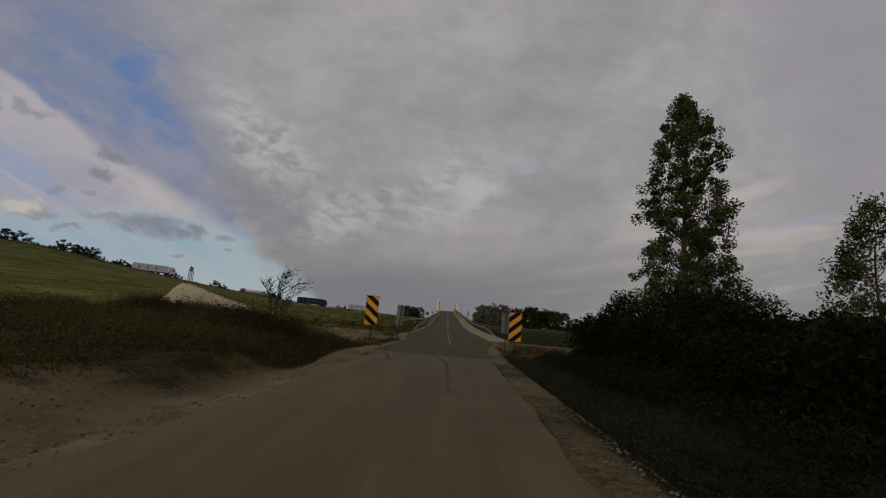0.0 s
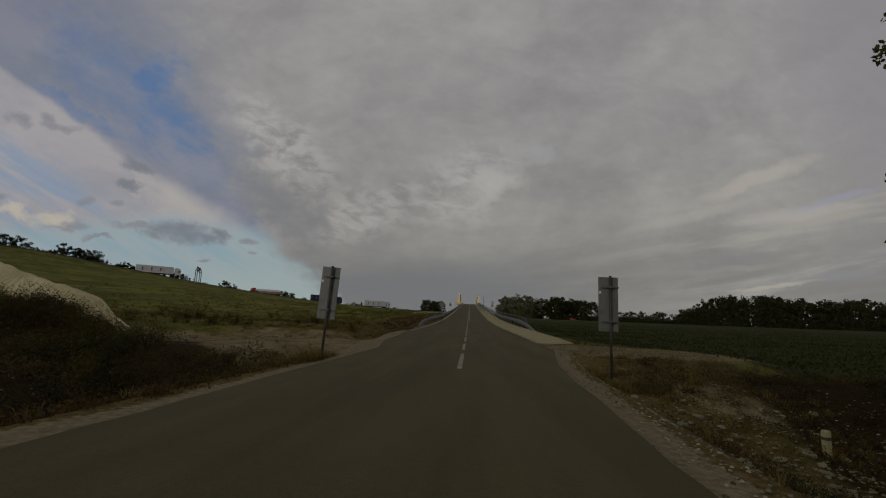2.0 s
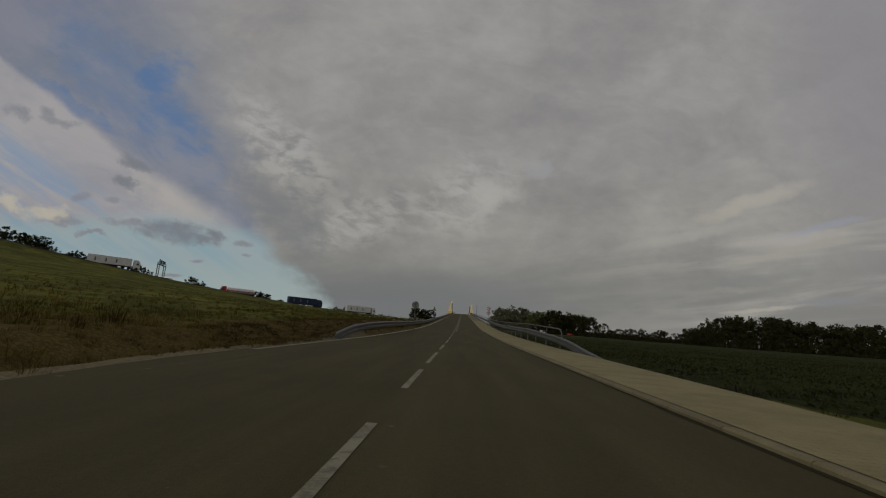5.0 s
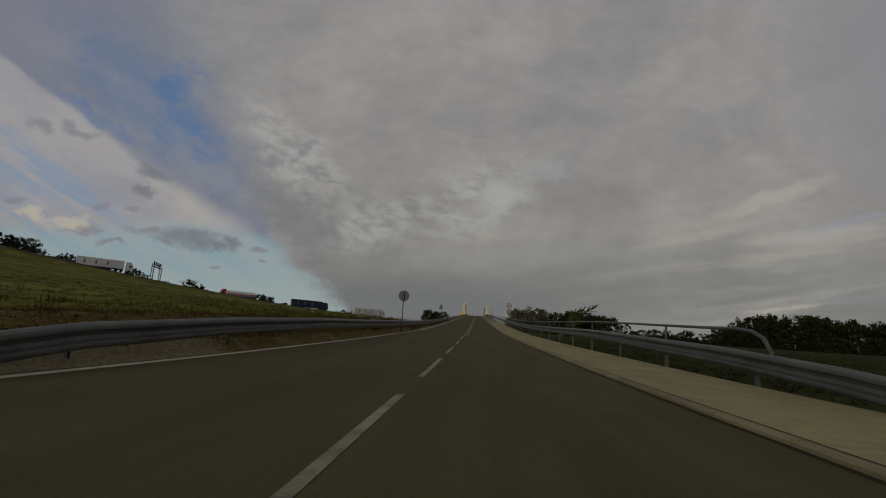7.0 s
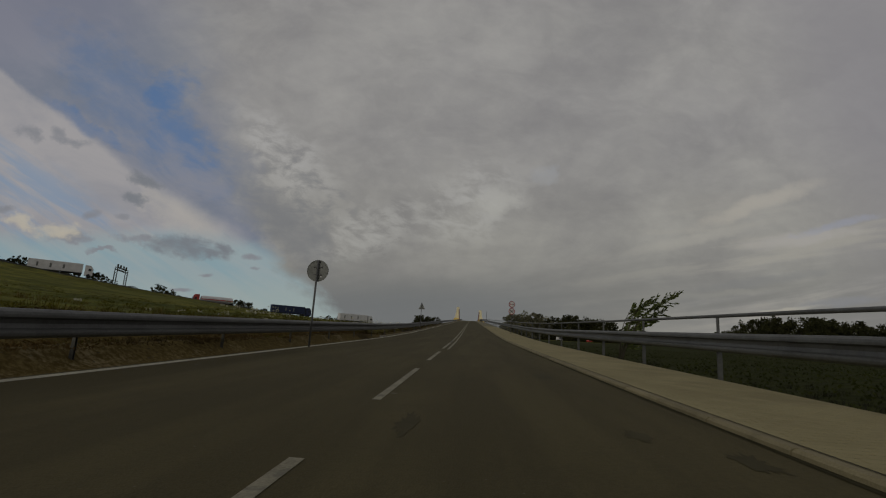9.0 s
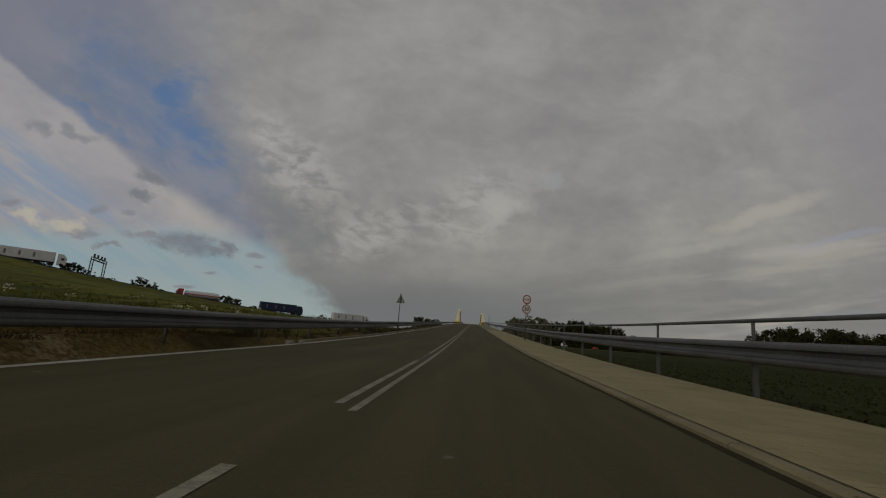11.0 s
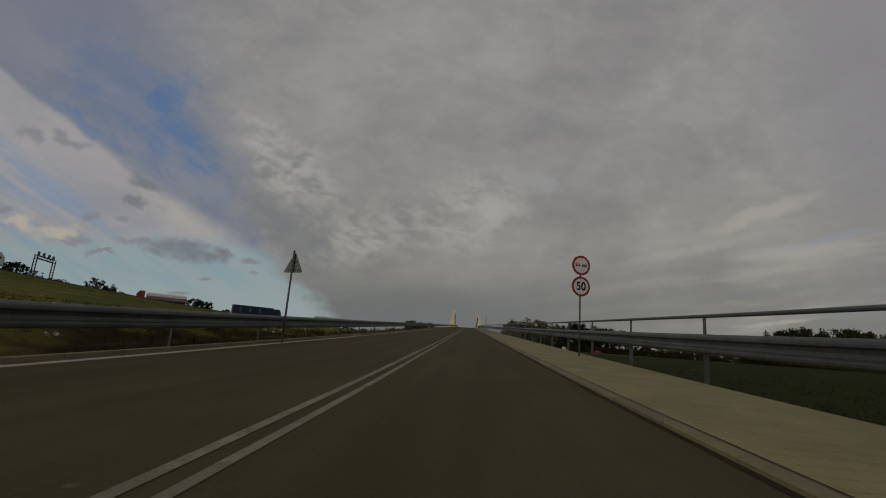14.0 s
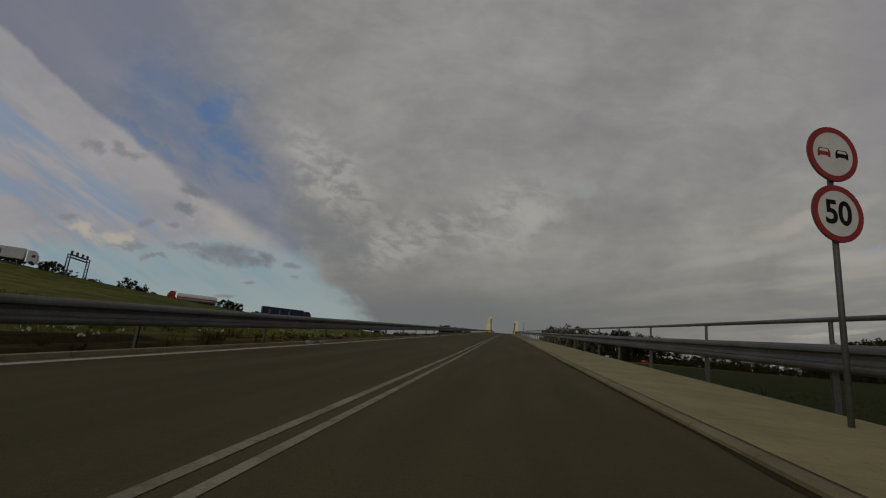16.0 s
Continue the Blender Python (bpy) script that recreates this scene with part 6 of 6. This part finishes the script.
# meadow to the left
g = scatter(12000, -70, -9, 8, 110, lambda x, y: (1 - pull_l(x, y)) * np.exp(-np.abs(x + 8) / 24) * (0.4 + 0.6 * patchy(x * 0.5, y * 0.5, 4.0)))
stuff("meadow_grass", tufts_mesh("meadow_grass", g, 16, 0.15, 0.24, 0.018, M_GRASS, 1.4), "uneven green meadow grass", "grass")
g = scatter(3800, -60, -8, 15, 70, lambda x, y: (1 - pull_l(x, y)) * patchy(x * 0.22, y * 0.4, 2.0) ** 2 * np.exp(-np.abs(x + 8) / 20))
stuff("meadow_dry_grass", tufts_mesh("meadow_dry_grass", g, 24, 0.20, 0.22, 0.012, M_DRYGRASS, 1.3), "dry tufts in the meadow", "grass")
# the crop on the right
g = scatter(230000, 6.5, 90, 10, 140, lambda x, y: (x > 7.2 - 2.0 * smooth01(y, 24, 36)) * np.exp(-np.hypot(x - 7, y - 20) / 40))
g[:, 2] += rng.uniform(0.0, 0.13, len(g))
stuff("beet_crop", quads_mesh("beet_crop", g, 0.13, M_CROP, -0.2, 0.6), "dark green leafy root crop in a field", "crop")

# ---------------------------------------------------------------- sand heap
def sand_heap():
    zg = float(ground_z(-17, 15))
    ob = thing("sand_heap", (-17.4, 15.2, zg - 0.15), "pale mound of sand with eroded gullies", "sand heap")
    v, f = [], []
    nu, nv = 260, 30
    for i in range(nv + 1):
        r = i / nv
        for k in range(nu):
            a = 2 * math.pi * k / nu
            ang = 1 + 0.06 * math.sin(3 * a + 1) + 0.05 * math.sin(7 * a)
            x, y = 3.75 * r * math.cos(a) * ang, 2.1 * r * math.sin(a) * ang
            ridge = np.interp(x, [-3.8, -3.3, -2.8, -2.2, -1.6, -0.9, 0.3, 1.3, 2.7, 3.7], [0.2, 0.76, 0.93, 1.0, 0.98, 0.89, 0.72, 0.62, 0.50, 0.15])
            side = max(0.0, 1 - (abs(y) / 2.5) ** 1.6)
            z = (2.55 - zg) * ridge * side * (1 - r ** 7) if r < 1 else -0.1
            z -= (0.25 * abs(math.sin(15 * a + 3 * math.sin(4 * a) + 2 * r)) + 0.07 * abs(math.sin(41 * a + 2 * math.sin(9 * a) - 3 * r))) * min(r, 1) ** 1.7 * (1 - r ** 8)
            z += 0.03 * math.sin(9 * x + 1.3) * math.sin(11 * y) * r
            z += 0.04 * math.sin(7 * x + 4 * y) * math.sin(5 * y - 2 * x) * (1 - r)
            v.append((x, y, z))
    for i in range(nv):
        for k in range(nu):
            c = (k + 1) % nu
            f.append((i * nu + k, i * nu + c, (i + 1) * nu + c, (i + 1) * nu + k))
    o = new("mound", mesh_of("mound", v, f, M_SAND, True))
    o.parent = ob


sand_heap()


def fallen_branch(x, y, z):
    ob = thing("fallen_branch", (x, y, z), "pale dead branch lying on the weeds", "branch", turn=12)
    b = Build()
    b.tube([(-0.30, 0, 0.04), (-0.12, 0.02, 0.08), (0.03, 0, 0.12), (0.25, 0.03, 0.19)], [0.005, 0.008, 0.009, 0.005], 6)
    part("limb", b, M_DRYSTICK, ob)
    b = Build()
    b.tube([(0.03, 0, 0.12), (0.13, -0.03, 0.08), (0.24, -0.05, 0.01)], [0.006, 0.005, 0.003], 5)
    part("twig", b, M_DRYSTICK, ob)


fallen_branch(-6.6, 0.4, float(ground_z(-6.6, 0.4)) + 0.25)

# stones and rubble
def stone_mesh(seed):
    r = random.Random(seed)
    b = Build()
    rings = []
    for z, s in ((-0.3, 0.75), (0.1, 1.0), (0.42, 0.72)):
        rings.append([(math.cos(a) * s * r.uniform(0.75, 1.1), math.sin(a) * s * r.uniform(0.7, 1.1), z + r.uniform(-0.08, 0.08)) for a in [2 * math.pi * k / 7 for k in range(7)]])
    b.loft(rings)
    return b.mesh("stone", M_STONE)


STONES = [stone_mesh(s) for s in range(8)]
lining = thing("ditch_lining", (0, 0, 0), "pale flat stones lining the ditch slope", "stone lining")
for k in range(560):
    x, y = random.uniform(1.7, 7.4), random.uniform(2.2, 9.5)
    if random.random() > math.exp(-((y - 5.6 - 0.22 * (x - 3)) / 1.6) ** 2):
        continue
    o = new("stone", STONES[k % 8])
    s = 0.03 + 0.10 * random.random() ** 3
    o.matrix_basis = Matrix.LocRotScale((x, y, float(ground_z(x, y)) + 0.01), Euler((random.uniform(-0.2, 0.2), random.uniform(-0.2, 0.2), random.uniform(0, 6))), (s, s * random.uniform(0.6, 1.0), s * 0.7))
    o.parent = lining


def rubble(name, n, x0, x1, y0, y1, keep, size, label, material=M_GRAVEL):
    """Loose gravel as one mesh."""
    v, f = [], []
    c = 0
    base = [(1, 0, -0.1), (0.3, 0.9, -0.1), (-0.8, 0.6, -0.1), (-0.9, -0.5, -0.1), (0.2, -0.9, -0.1), (0.62, 0.05, 0.42), (0.15, 0.55, 0.5), (-0.5, 0.32, 0.38), (-0.5, -0.35, 0.48), (0.15, -0.55, 0.36)]
    tri = [t for k in range(5) for t in ((k, (k + 1) % 5, 5 + (k + 1) % 5), (k, 5 + (k + 1) % 5, 5 + k))] + [(5, 6, 7), (5, 7, 8), (5, 8, 9)]
    p = scatter(n, x0, x1, y0, y1, keep)
    for q in p:
        s = size * random.uniform(0.35, 1.6)
        a = random.uniform(0, 6.28)
        ca, sa = math.cos(a) * s, math.sin(a) * s
        for bx, by, bz in base:
            v.append((q[0] + (bx * ca - by * sa) * random.uniform(0.7, 1.1), q[1] + (bx * sa + by * ca), q[2] + 0.014 + bz * s * random.uniform(0.7, 1.3)))
        f += [(i + c, j + c, k + c) for i, j, k in tri]
        c += 10
    stuff(name, mesh_of(name, v, f, material), label, "gravel")


rubble("verge_gravel", 5200, 0.0, 3.2, -15, 17, lambda x, y: np.exp(-((off_r(x, y) - 0.35) / 0.32) ** 2) * (0.3 + 0.7 * smooth01(y, -5, -1)), 0.014, "loose pale gravel along the asphalt edge")
rubble("verge_gravel", 2000, -6.5, -3.3, -16, 16, lambda x, y: np.exp(-((off_l(x, y) - 0.6) / 0.4) ** 2) * (0.35 + 0.65 * smooth01(y, -5, -8)), 0.011, "loose gravel and earth along the asphalt edge")
rubble("pull_off_gravel", 15000, 1.2, 8.5, 11.0, 18.5, lambda x, y: pull_r(x, y) * (off_r(x, y) > 0.1) * (x > walk_out(y) - 9 * (y < 17.5)), 0.013, "stony bare earth beside the footway")
rubble("pull_off_gravel", 3000, -13, -3.6, 9.5, 18, lambda x, y: pull_l(x, y) * (off_l(x, y) > 0.1), 0.014, "stony bare earth beside the road")
rubble("verge_gravel", 9000, -7, -2.9, -18, -4, lambda x, y: smooth01(off_l(x, y), 2.6, 1.0) * (off_l(x, y) > 0.05) * (0.25 + 0.75 * patchy(x * 2, y * 2, 3.0)), 0.011, "loose stones on the earthy shoulder")
rubble("verge_gravel", 4200, -6.8, -4.75, 28, 66, lambda x, y: np.exp(-((off_l(x, y) - 0.5) / 0.6) ** 2) * 0.8, 0.016, "small pale stones on the dirt verge")
rubble("verge_gravel", 9000, -0.8, 1.4, -17, -4, lambda x, y: smooth01(off_r(x, y), 0.02, 0.12) * smooth01(off_r(x, y), 1.0, 0.5) * (0.3 + 0.7 * patchy(x * 3, y * 3, 2.0)), 0.011, "small dark gravel between the road and the bushes")
rubble("edge_rubble", 6500, 0.0, 3.0, -1, 14, lambda x, y: np.exp(-((off_r(x, y) - 0.40) / 0.28) ** 2), 0.012, "pale rubble along the asphalt edge", M_RUBBLE)
rubble("ditch_rubble", 4000, 2.0, 8.0, 3, 9.5, lambda x, y: np.exp(-((y - 5.8 - 0.22 * (x - 3)) / 1.5) ** 2), 0.019, "pale broken stones on the ditch slope", M_RUBBLE)
rubble("ditch_rubble", 1500, -9, -3, 1.5, 8, lambda x, y: ditch(x, y) * (off_l(x, y) > 0.8), 0.016, "rubble and litter in the ditch")

stub(4.3, 6.36, 0.36, "short pale concrete marker post in the ditch")
stub(-8.43, 3.53, 0.55, "short pale concrete marker post among weeds", 4)
stub(-13.2, 14.0, 0.72, "short pale concrete marker post near the sand heap", -3)

# ---------------------------------------------------------------- the motorway and its traffic
def along(x, s=0.0):
    """A point of the motorway: its axis at x, s metres to this side of it."""
    y = 300.0 + 105.0 * x / 119.0
    return x + s * 105 / 158.7, y - s * 119 / 158.7


motorway = Build()
xs = np.arange(-420, 420, 6.0)
for a, c in zip(xs[:-1], xs[1:]):
    p = []
    for x, s in ((a, -13), (a, 5), (c, 5), (c, -13)):
        px, py = along(x, s)
        p.append((px, py, float(motorway_z(np.array(x)) - 0.22)))
    motorway.poly(p[::-1])
tagged(new("motorway", motorway.mesh("motorway", M_ROAD)), "grey motorway carriageway crossing the plain", "motorway", kind="structure")
mrail = thing("motorway_rail", (0, 0, 0), "long pale guard rail along the motorway", "guard rail", kind="structure")
c = Build()
pts = [along(x, 6.0) for x in np.arange(-300, 40, 6.0)]
c.loft([[(px, py, z + 0.35), (px + 0.05, py + 0.05, z + 0.35), (px + 0.05, py + 0.05, z + 0.8), (px, py, z + 0.8)] for (px, py), x in zip(pts, np.arange(-300, 40, 6.0)) for z in [float(motorway_z(x)) - 0.55]])
part("beam", c, M_POST, mrail)

MTURN = math.degrees(math.atan2(105, 119))


def wheel(b, x, y, r=0.5, w=0.3):
    ang = [2 * math.pi * k / 14 for k in range(14)]
    b.loft([[(x + r * k * math.cos(a), yy, r + r * k * math.sin(a)) for a in ang] for yy, k in ((y - w / 2, 0.9), (y - w / 3, 1), (y + w / 3, 1), (y + w / 2, 0.9))])


def lorry(x, s, label, cargo, cab, length=13.4, tanker=False, turn=0.0):
    px, py = along(x, s)
    ob = thing("lorry", (px, py, float(motorway_z(x)) - 0.21), label, "lorry", "motorway lorries", turn=MTURN + turn)
    h = length / 2
    c = Build()
    if tanker:
        ang = [2 * math.pi * k / 18 for k in range(18)]
        c.loft([[(xx, 1.22 * k * math.cos(a), 2.25 + 1.15 * k * math.sin(a)) for a in ang] for xx, k in ((-h, 0.6), (-h + 0.3, 0.95), (-h + 0.8, 1), (h - 0.8, 1), (h - 0.3, 0.95), (h, 0.6))])
        part("tank", c, cargo, ob)
        c = Build()
        c.box((-h, -1.25, 1.95), (h, 1.25, 2.25), 0.05)
        part("stripe", c, M_CABRED, ob, "red stripe")
    else:
        c.box((-h, -1.27, 1.15), (h, 1.27, 4.0), 0.06)
        part("trailer", c, cargo, ob)
        for k in range(3):
            c = Build()
            c.box((-h + 2 + k * 3.2, -1.30, 1.9), (-h + 2.5 + k * 3.2, -1.275, 3.2), 0.01)
            part("mark", c, M_BACK, ob, "plain grey mark on the trailer side")
    c = Build()
    c.box((-h, -1.2, 0.85), (h, 1.2, 1.12), 0.03)
    part("chassis", c, M_RUBBER, ob)
    c = Build()
    c.loft([[(h + 0.6, -1.22, z), (h + 2.75 - d, -1.22, z), (h + 2.75 - d, 1.22, z), (h + 0.6, 1.22, z)] for z, d in ((0.5, 0.05), (1.6, 0), (2.9, 0.15), (3.7, 0.75))])
    cabin = part("cab", c, cab, ob)
    c = Build()
    c.box((h + 2.60, -1.1, 1.75), (h + 2.80, 1.1, 2.65), 0.05), c.box((h + 1.5, -1.24, 1.9), (h + 2.3, 1.24, 2.6), 0.03)
    part("window", c, M_GLASS, cabin)
    for wx in (-h + 1.4, -h + 2.7, -h + 4.0, h - 0.6, h + 1.7):
        for wy in (-1.1, 1.1):
            c = Build()
            wheel(c, wx, wy)
            part("wheel", c, M_RUBBER, ob)
    return ob


lorry(-76, 2.0, "lorry with a dark blue tarpaulin trailer on the motorway", M_TARP_BLUE, M_TARP_BLUE)
lorry(-132, 2.0, "white lorry with a long box trailer on the motorway", M_TARP_WHITE, M_TARP_WHITE)
lorry(-95, -6.0, "red and white tanker lorry on the motorway", M_TARP_WHITE, M_CABRED, 11.5, True, 180)
lorry(-54, 2.0, "lorry with a white trailer far along the motorway", M_TARP_WHITE, M_TARP_WHITE)


def motor_car(x, s, colour, label, van=False):
    px, py = along(x, s)
    ob = thing("car", (px, py, float(motorway_z(x)) - 0.21), label, "car", "motorway cars", turn=MTURN)
    c = Build()
    top = 2.1 if van else 1.45
    side = [(-2.2, 0.35), (2.2, 0.35), (2.25, 0.75), (1.3, 0.95), (0.6, top), (-1.5 if not van else -2.15, top), (-2.2, 0.95)]
    c.loft([[(a, yy, z) for a, z in side] for yy in (-0.88, 0.88)])
    part("body", c, colour, ob)
    c = Build()
    c.box((-1.3, -0.89, 1.0), (0.7, 0.89, top - 0.12), 0.03)
    part("window", c, M_GLASS, ob)
    for wx in (-1.4, 1.4):
        for wy in (-0.8, 0.8):
            c = Build()
            wheel(c, wx, wy, 0.32, 0.2)
            part("wheel", c, M_RUBBER, ob)


motor_car(60, -4.0, M_TARP_WHITE, "white van on the motorway", True)
motor_car(78, 2.0, M_CABRED, "red car on the motorway")
motor_car(-142, -6.0, M_TARP_BLUE, "dark blue car on the motorway")

# the overhead gantry
gx, gy = along(-119, -4.0)
gantry = thing("sign_gantry", (gx, gy, float(motorway_z(-119.0)) - 0.3), "grey lattice gantry over the motorway", "sign gantry", turn=23)
for wy in (-5.7, 5.7):
    c = Build()
    for dx in (-0.35, 0.35):
        c.tube([(dx, wy, 0), (dx, wy, 6.6)], 0.15, 6)
    for k in range(7):
        c.tube([(-0.35, wy, k * 0.9), (0.35, wy, k * 0.9 + 0.9)], 0.05, 5)
    part("leg", c, M_POST, gantry)
c = Build()
for dx, z in ((-0.35, 6.0), (0.35, 6.0), (-0.35, 6.8), (0.35, 6.8)):
    c.tube([(dx, -5.8, z), (dx, 5.8, z)], 0.13, 6)
for k in range(9):
    c.tube([(-0.35, -5.7 + k * 1.25, 6.0), (-0.35, -4.45 + k * 1.25, 6.8)], 0.05, 5)
part("truss", c, M_POST, gantry)
for wy in (-4.6, -1.5, 1.8, 4.6):
    c = Build()
    c.box((-0.2, wy - 0.35, 6.9), (0.2, wy + 0.35, 7.9), 0.05)
    part("camera_box", c, M_POST, gantry)

# ---------------------------------------------------------------- trees far off
def far_tree(x, y, h, w, material, label, group, n=60, per=34, base=0.0):
    o = [(base, 0.44 * w), (0.20, 0.52 * w), (0.50, 0.55 * w), (0.76, 0.47 * w), (0.92, 0.30 * w), (1.0, 0.12)]
    return tree("tree", (x, y), label, h, o, n, per, (0.075 if h > 8 else 0.10) * h, (0.060 if h > 8 else 0.070) * h, material, 0.03 * h, category="tree", group=group)


def row_of(x0, x1, y, h, count, material, label, group, w=0.8, dy=10.0, n=60, per=34):
    for k in range(count):
        x = x0 + (x1 - x0) * (k + 0.5) / count + random.uniform(-1, 1) * 0.2 * (x1 - x0) / count
        f = k / max(count - 1, 1)
        dome = 0.86 + 0.16 * math.sin(math.pi * f)
        far_tree(x, y + random.uniform(-dy, dy), h * dome * random.uniform(0.94, 1.03), w, material, label, group, n, per)


row_of(25, 58, 400, 18.2, 9, M_PALELEAF, "pale upright tree in a far row", "far pale grove", 0.62)
row_of(58, 102, 400, 19.2, 9, M_FARLEAF, "dark rounded tree in a far grove", "far dark grove", 0.80)
far_tree(112, 400, 12.0, 1.15, M_FARLEAF, "round dark tree standing alone", "far single trees")
far_tree(120, 401, 7.5, 1.0, M_FARLEAF, "small round dark tree standing alone", "far single trees")
row_of(124, 171, 400, 10.0, 9, M_FARLEAF, "low dark tree in a far hedge", "far hedge", 1.25)
row_of(152, 175, 350, 12.4, 6, M_FARLEAF, "dark tree of a far wood", "far wood", 1.2, 10)
row_of(175, 239, 350, 22.4, 13, M_FARLEAF, "dark tree of a far wood", "far wood", 0.95, 10)
row_of(239, 259, 350, 20.3, 4, M_FARLEAF, "dark tree of a far wood", "far wood", 0.95, 10)
row_of(259, 406, 350, 22.4, 24, M_FARLEAF, "dark tree of a far wood", "far wood", 0.95, 10)
row_of(153, 399, 339, 7.2, 34, M_FARLEAF, "low dark shrub before a far wood", "far wood edge", 1.3, 5, 34, 36)
row_of(22, 190, 392, 4.2, 40, M_FARLEAF, "low dark shrub before far groves", "far shrubs", 2.1, 3, 64, 40)
row_of(92, 186, 408, 5.5, 16, M_FARLEAF, "low dark shrub between far groves", "far shrubs", 1.8, 3, 36, 36)
for k in range(150):
    x = -330 + k * 2.0 + random.uniform(-2.5, 2.5)
    px, py = along(x, -9 - random.uniform(0, 5))
    far_tree(px, py, random.choice((3.2, 3.6, 4.0, 4.6, 5.2, 7.0)) * (0.85 if x < -122 else 0.60 if x < -85 else 0.42), 1.5, M_FARLEAF, "small dark shrub along the motorway", "motorway shrubs", 44, 30)
for k in range(6):
    far_tree(-33 + k * 2.6 + random.uniform(-1, 1), 322 + random.uniform(-5, 5), random.uniform(7.5, 10.5), 0.7, M_FARLEAF, "small dark tree beyond the bridge ramp", "bridge trees", 40, 40)

# ---------------------------------------------------------------- pavers, last
def paver_block(x0, x1, y0, y1, b):
    e = 0.004
    pts = []
    for yy, xx in ((y0 + 0.002, (x0 + 0.002, x1 - 0.002)), (y1 - 0.002, (x0 + 0.002, x1 - 0.002))):
        z = float(road_z(yy)) + kerb_rise(yy)
        pts.append([(xx[0], yy, z - 0.005), (xx[0] + e, yy, z), (xx[1] - e, yy, z), (xx[1], yy, z - 0.005)])
    b.loft(pts, closed=False)


joined = Build()
singles = 0
row = 0
y = WALK_Y0 + 0.02
while y < 122:
    wy = 0.105 if y < 60 else 0.21
    x = 1.873 - (0.10 if row % 2 else 0.0)
    while x < float(walk_out(y)) - 0.05:
        xa, xb = max(x, 1.873), min(x + 0.205, float(walk_out(y)) - 0.01)
        if xb - xa > 0.03:
            if 33.0 < y < 36.2 and singles < 300:
                one = Build()
                paver_block(xa, xb, y, y + wy, one)
                part("paver", one, M_PAVER, pavement)
                singles += 1
            else:
                paver_block(xa, xb, y, y + wy, joined)
        x += 0.205
    y += wy
    row += 1
ob = part("pavers", joined, M_PAVERS, pavement)
tagged(ob, "cream concrete pavers laid in rows", kind="stuff")
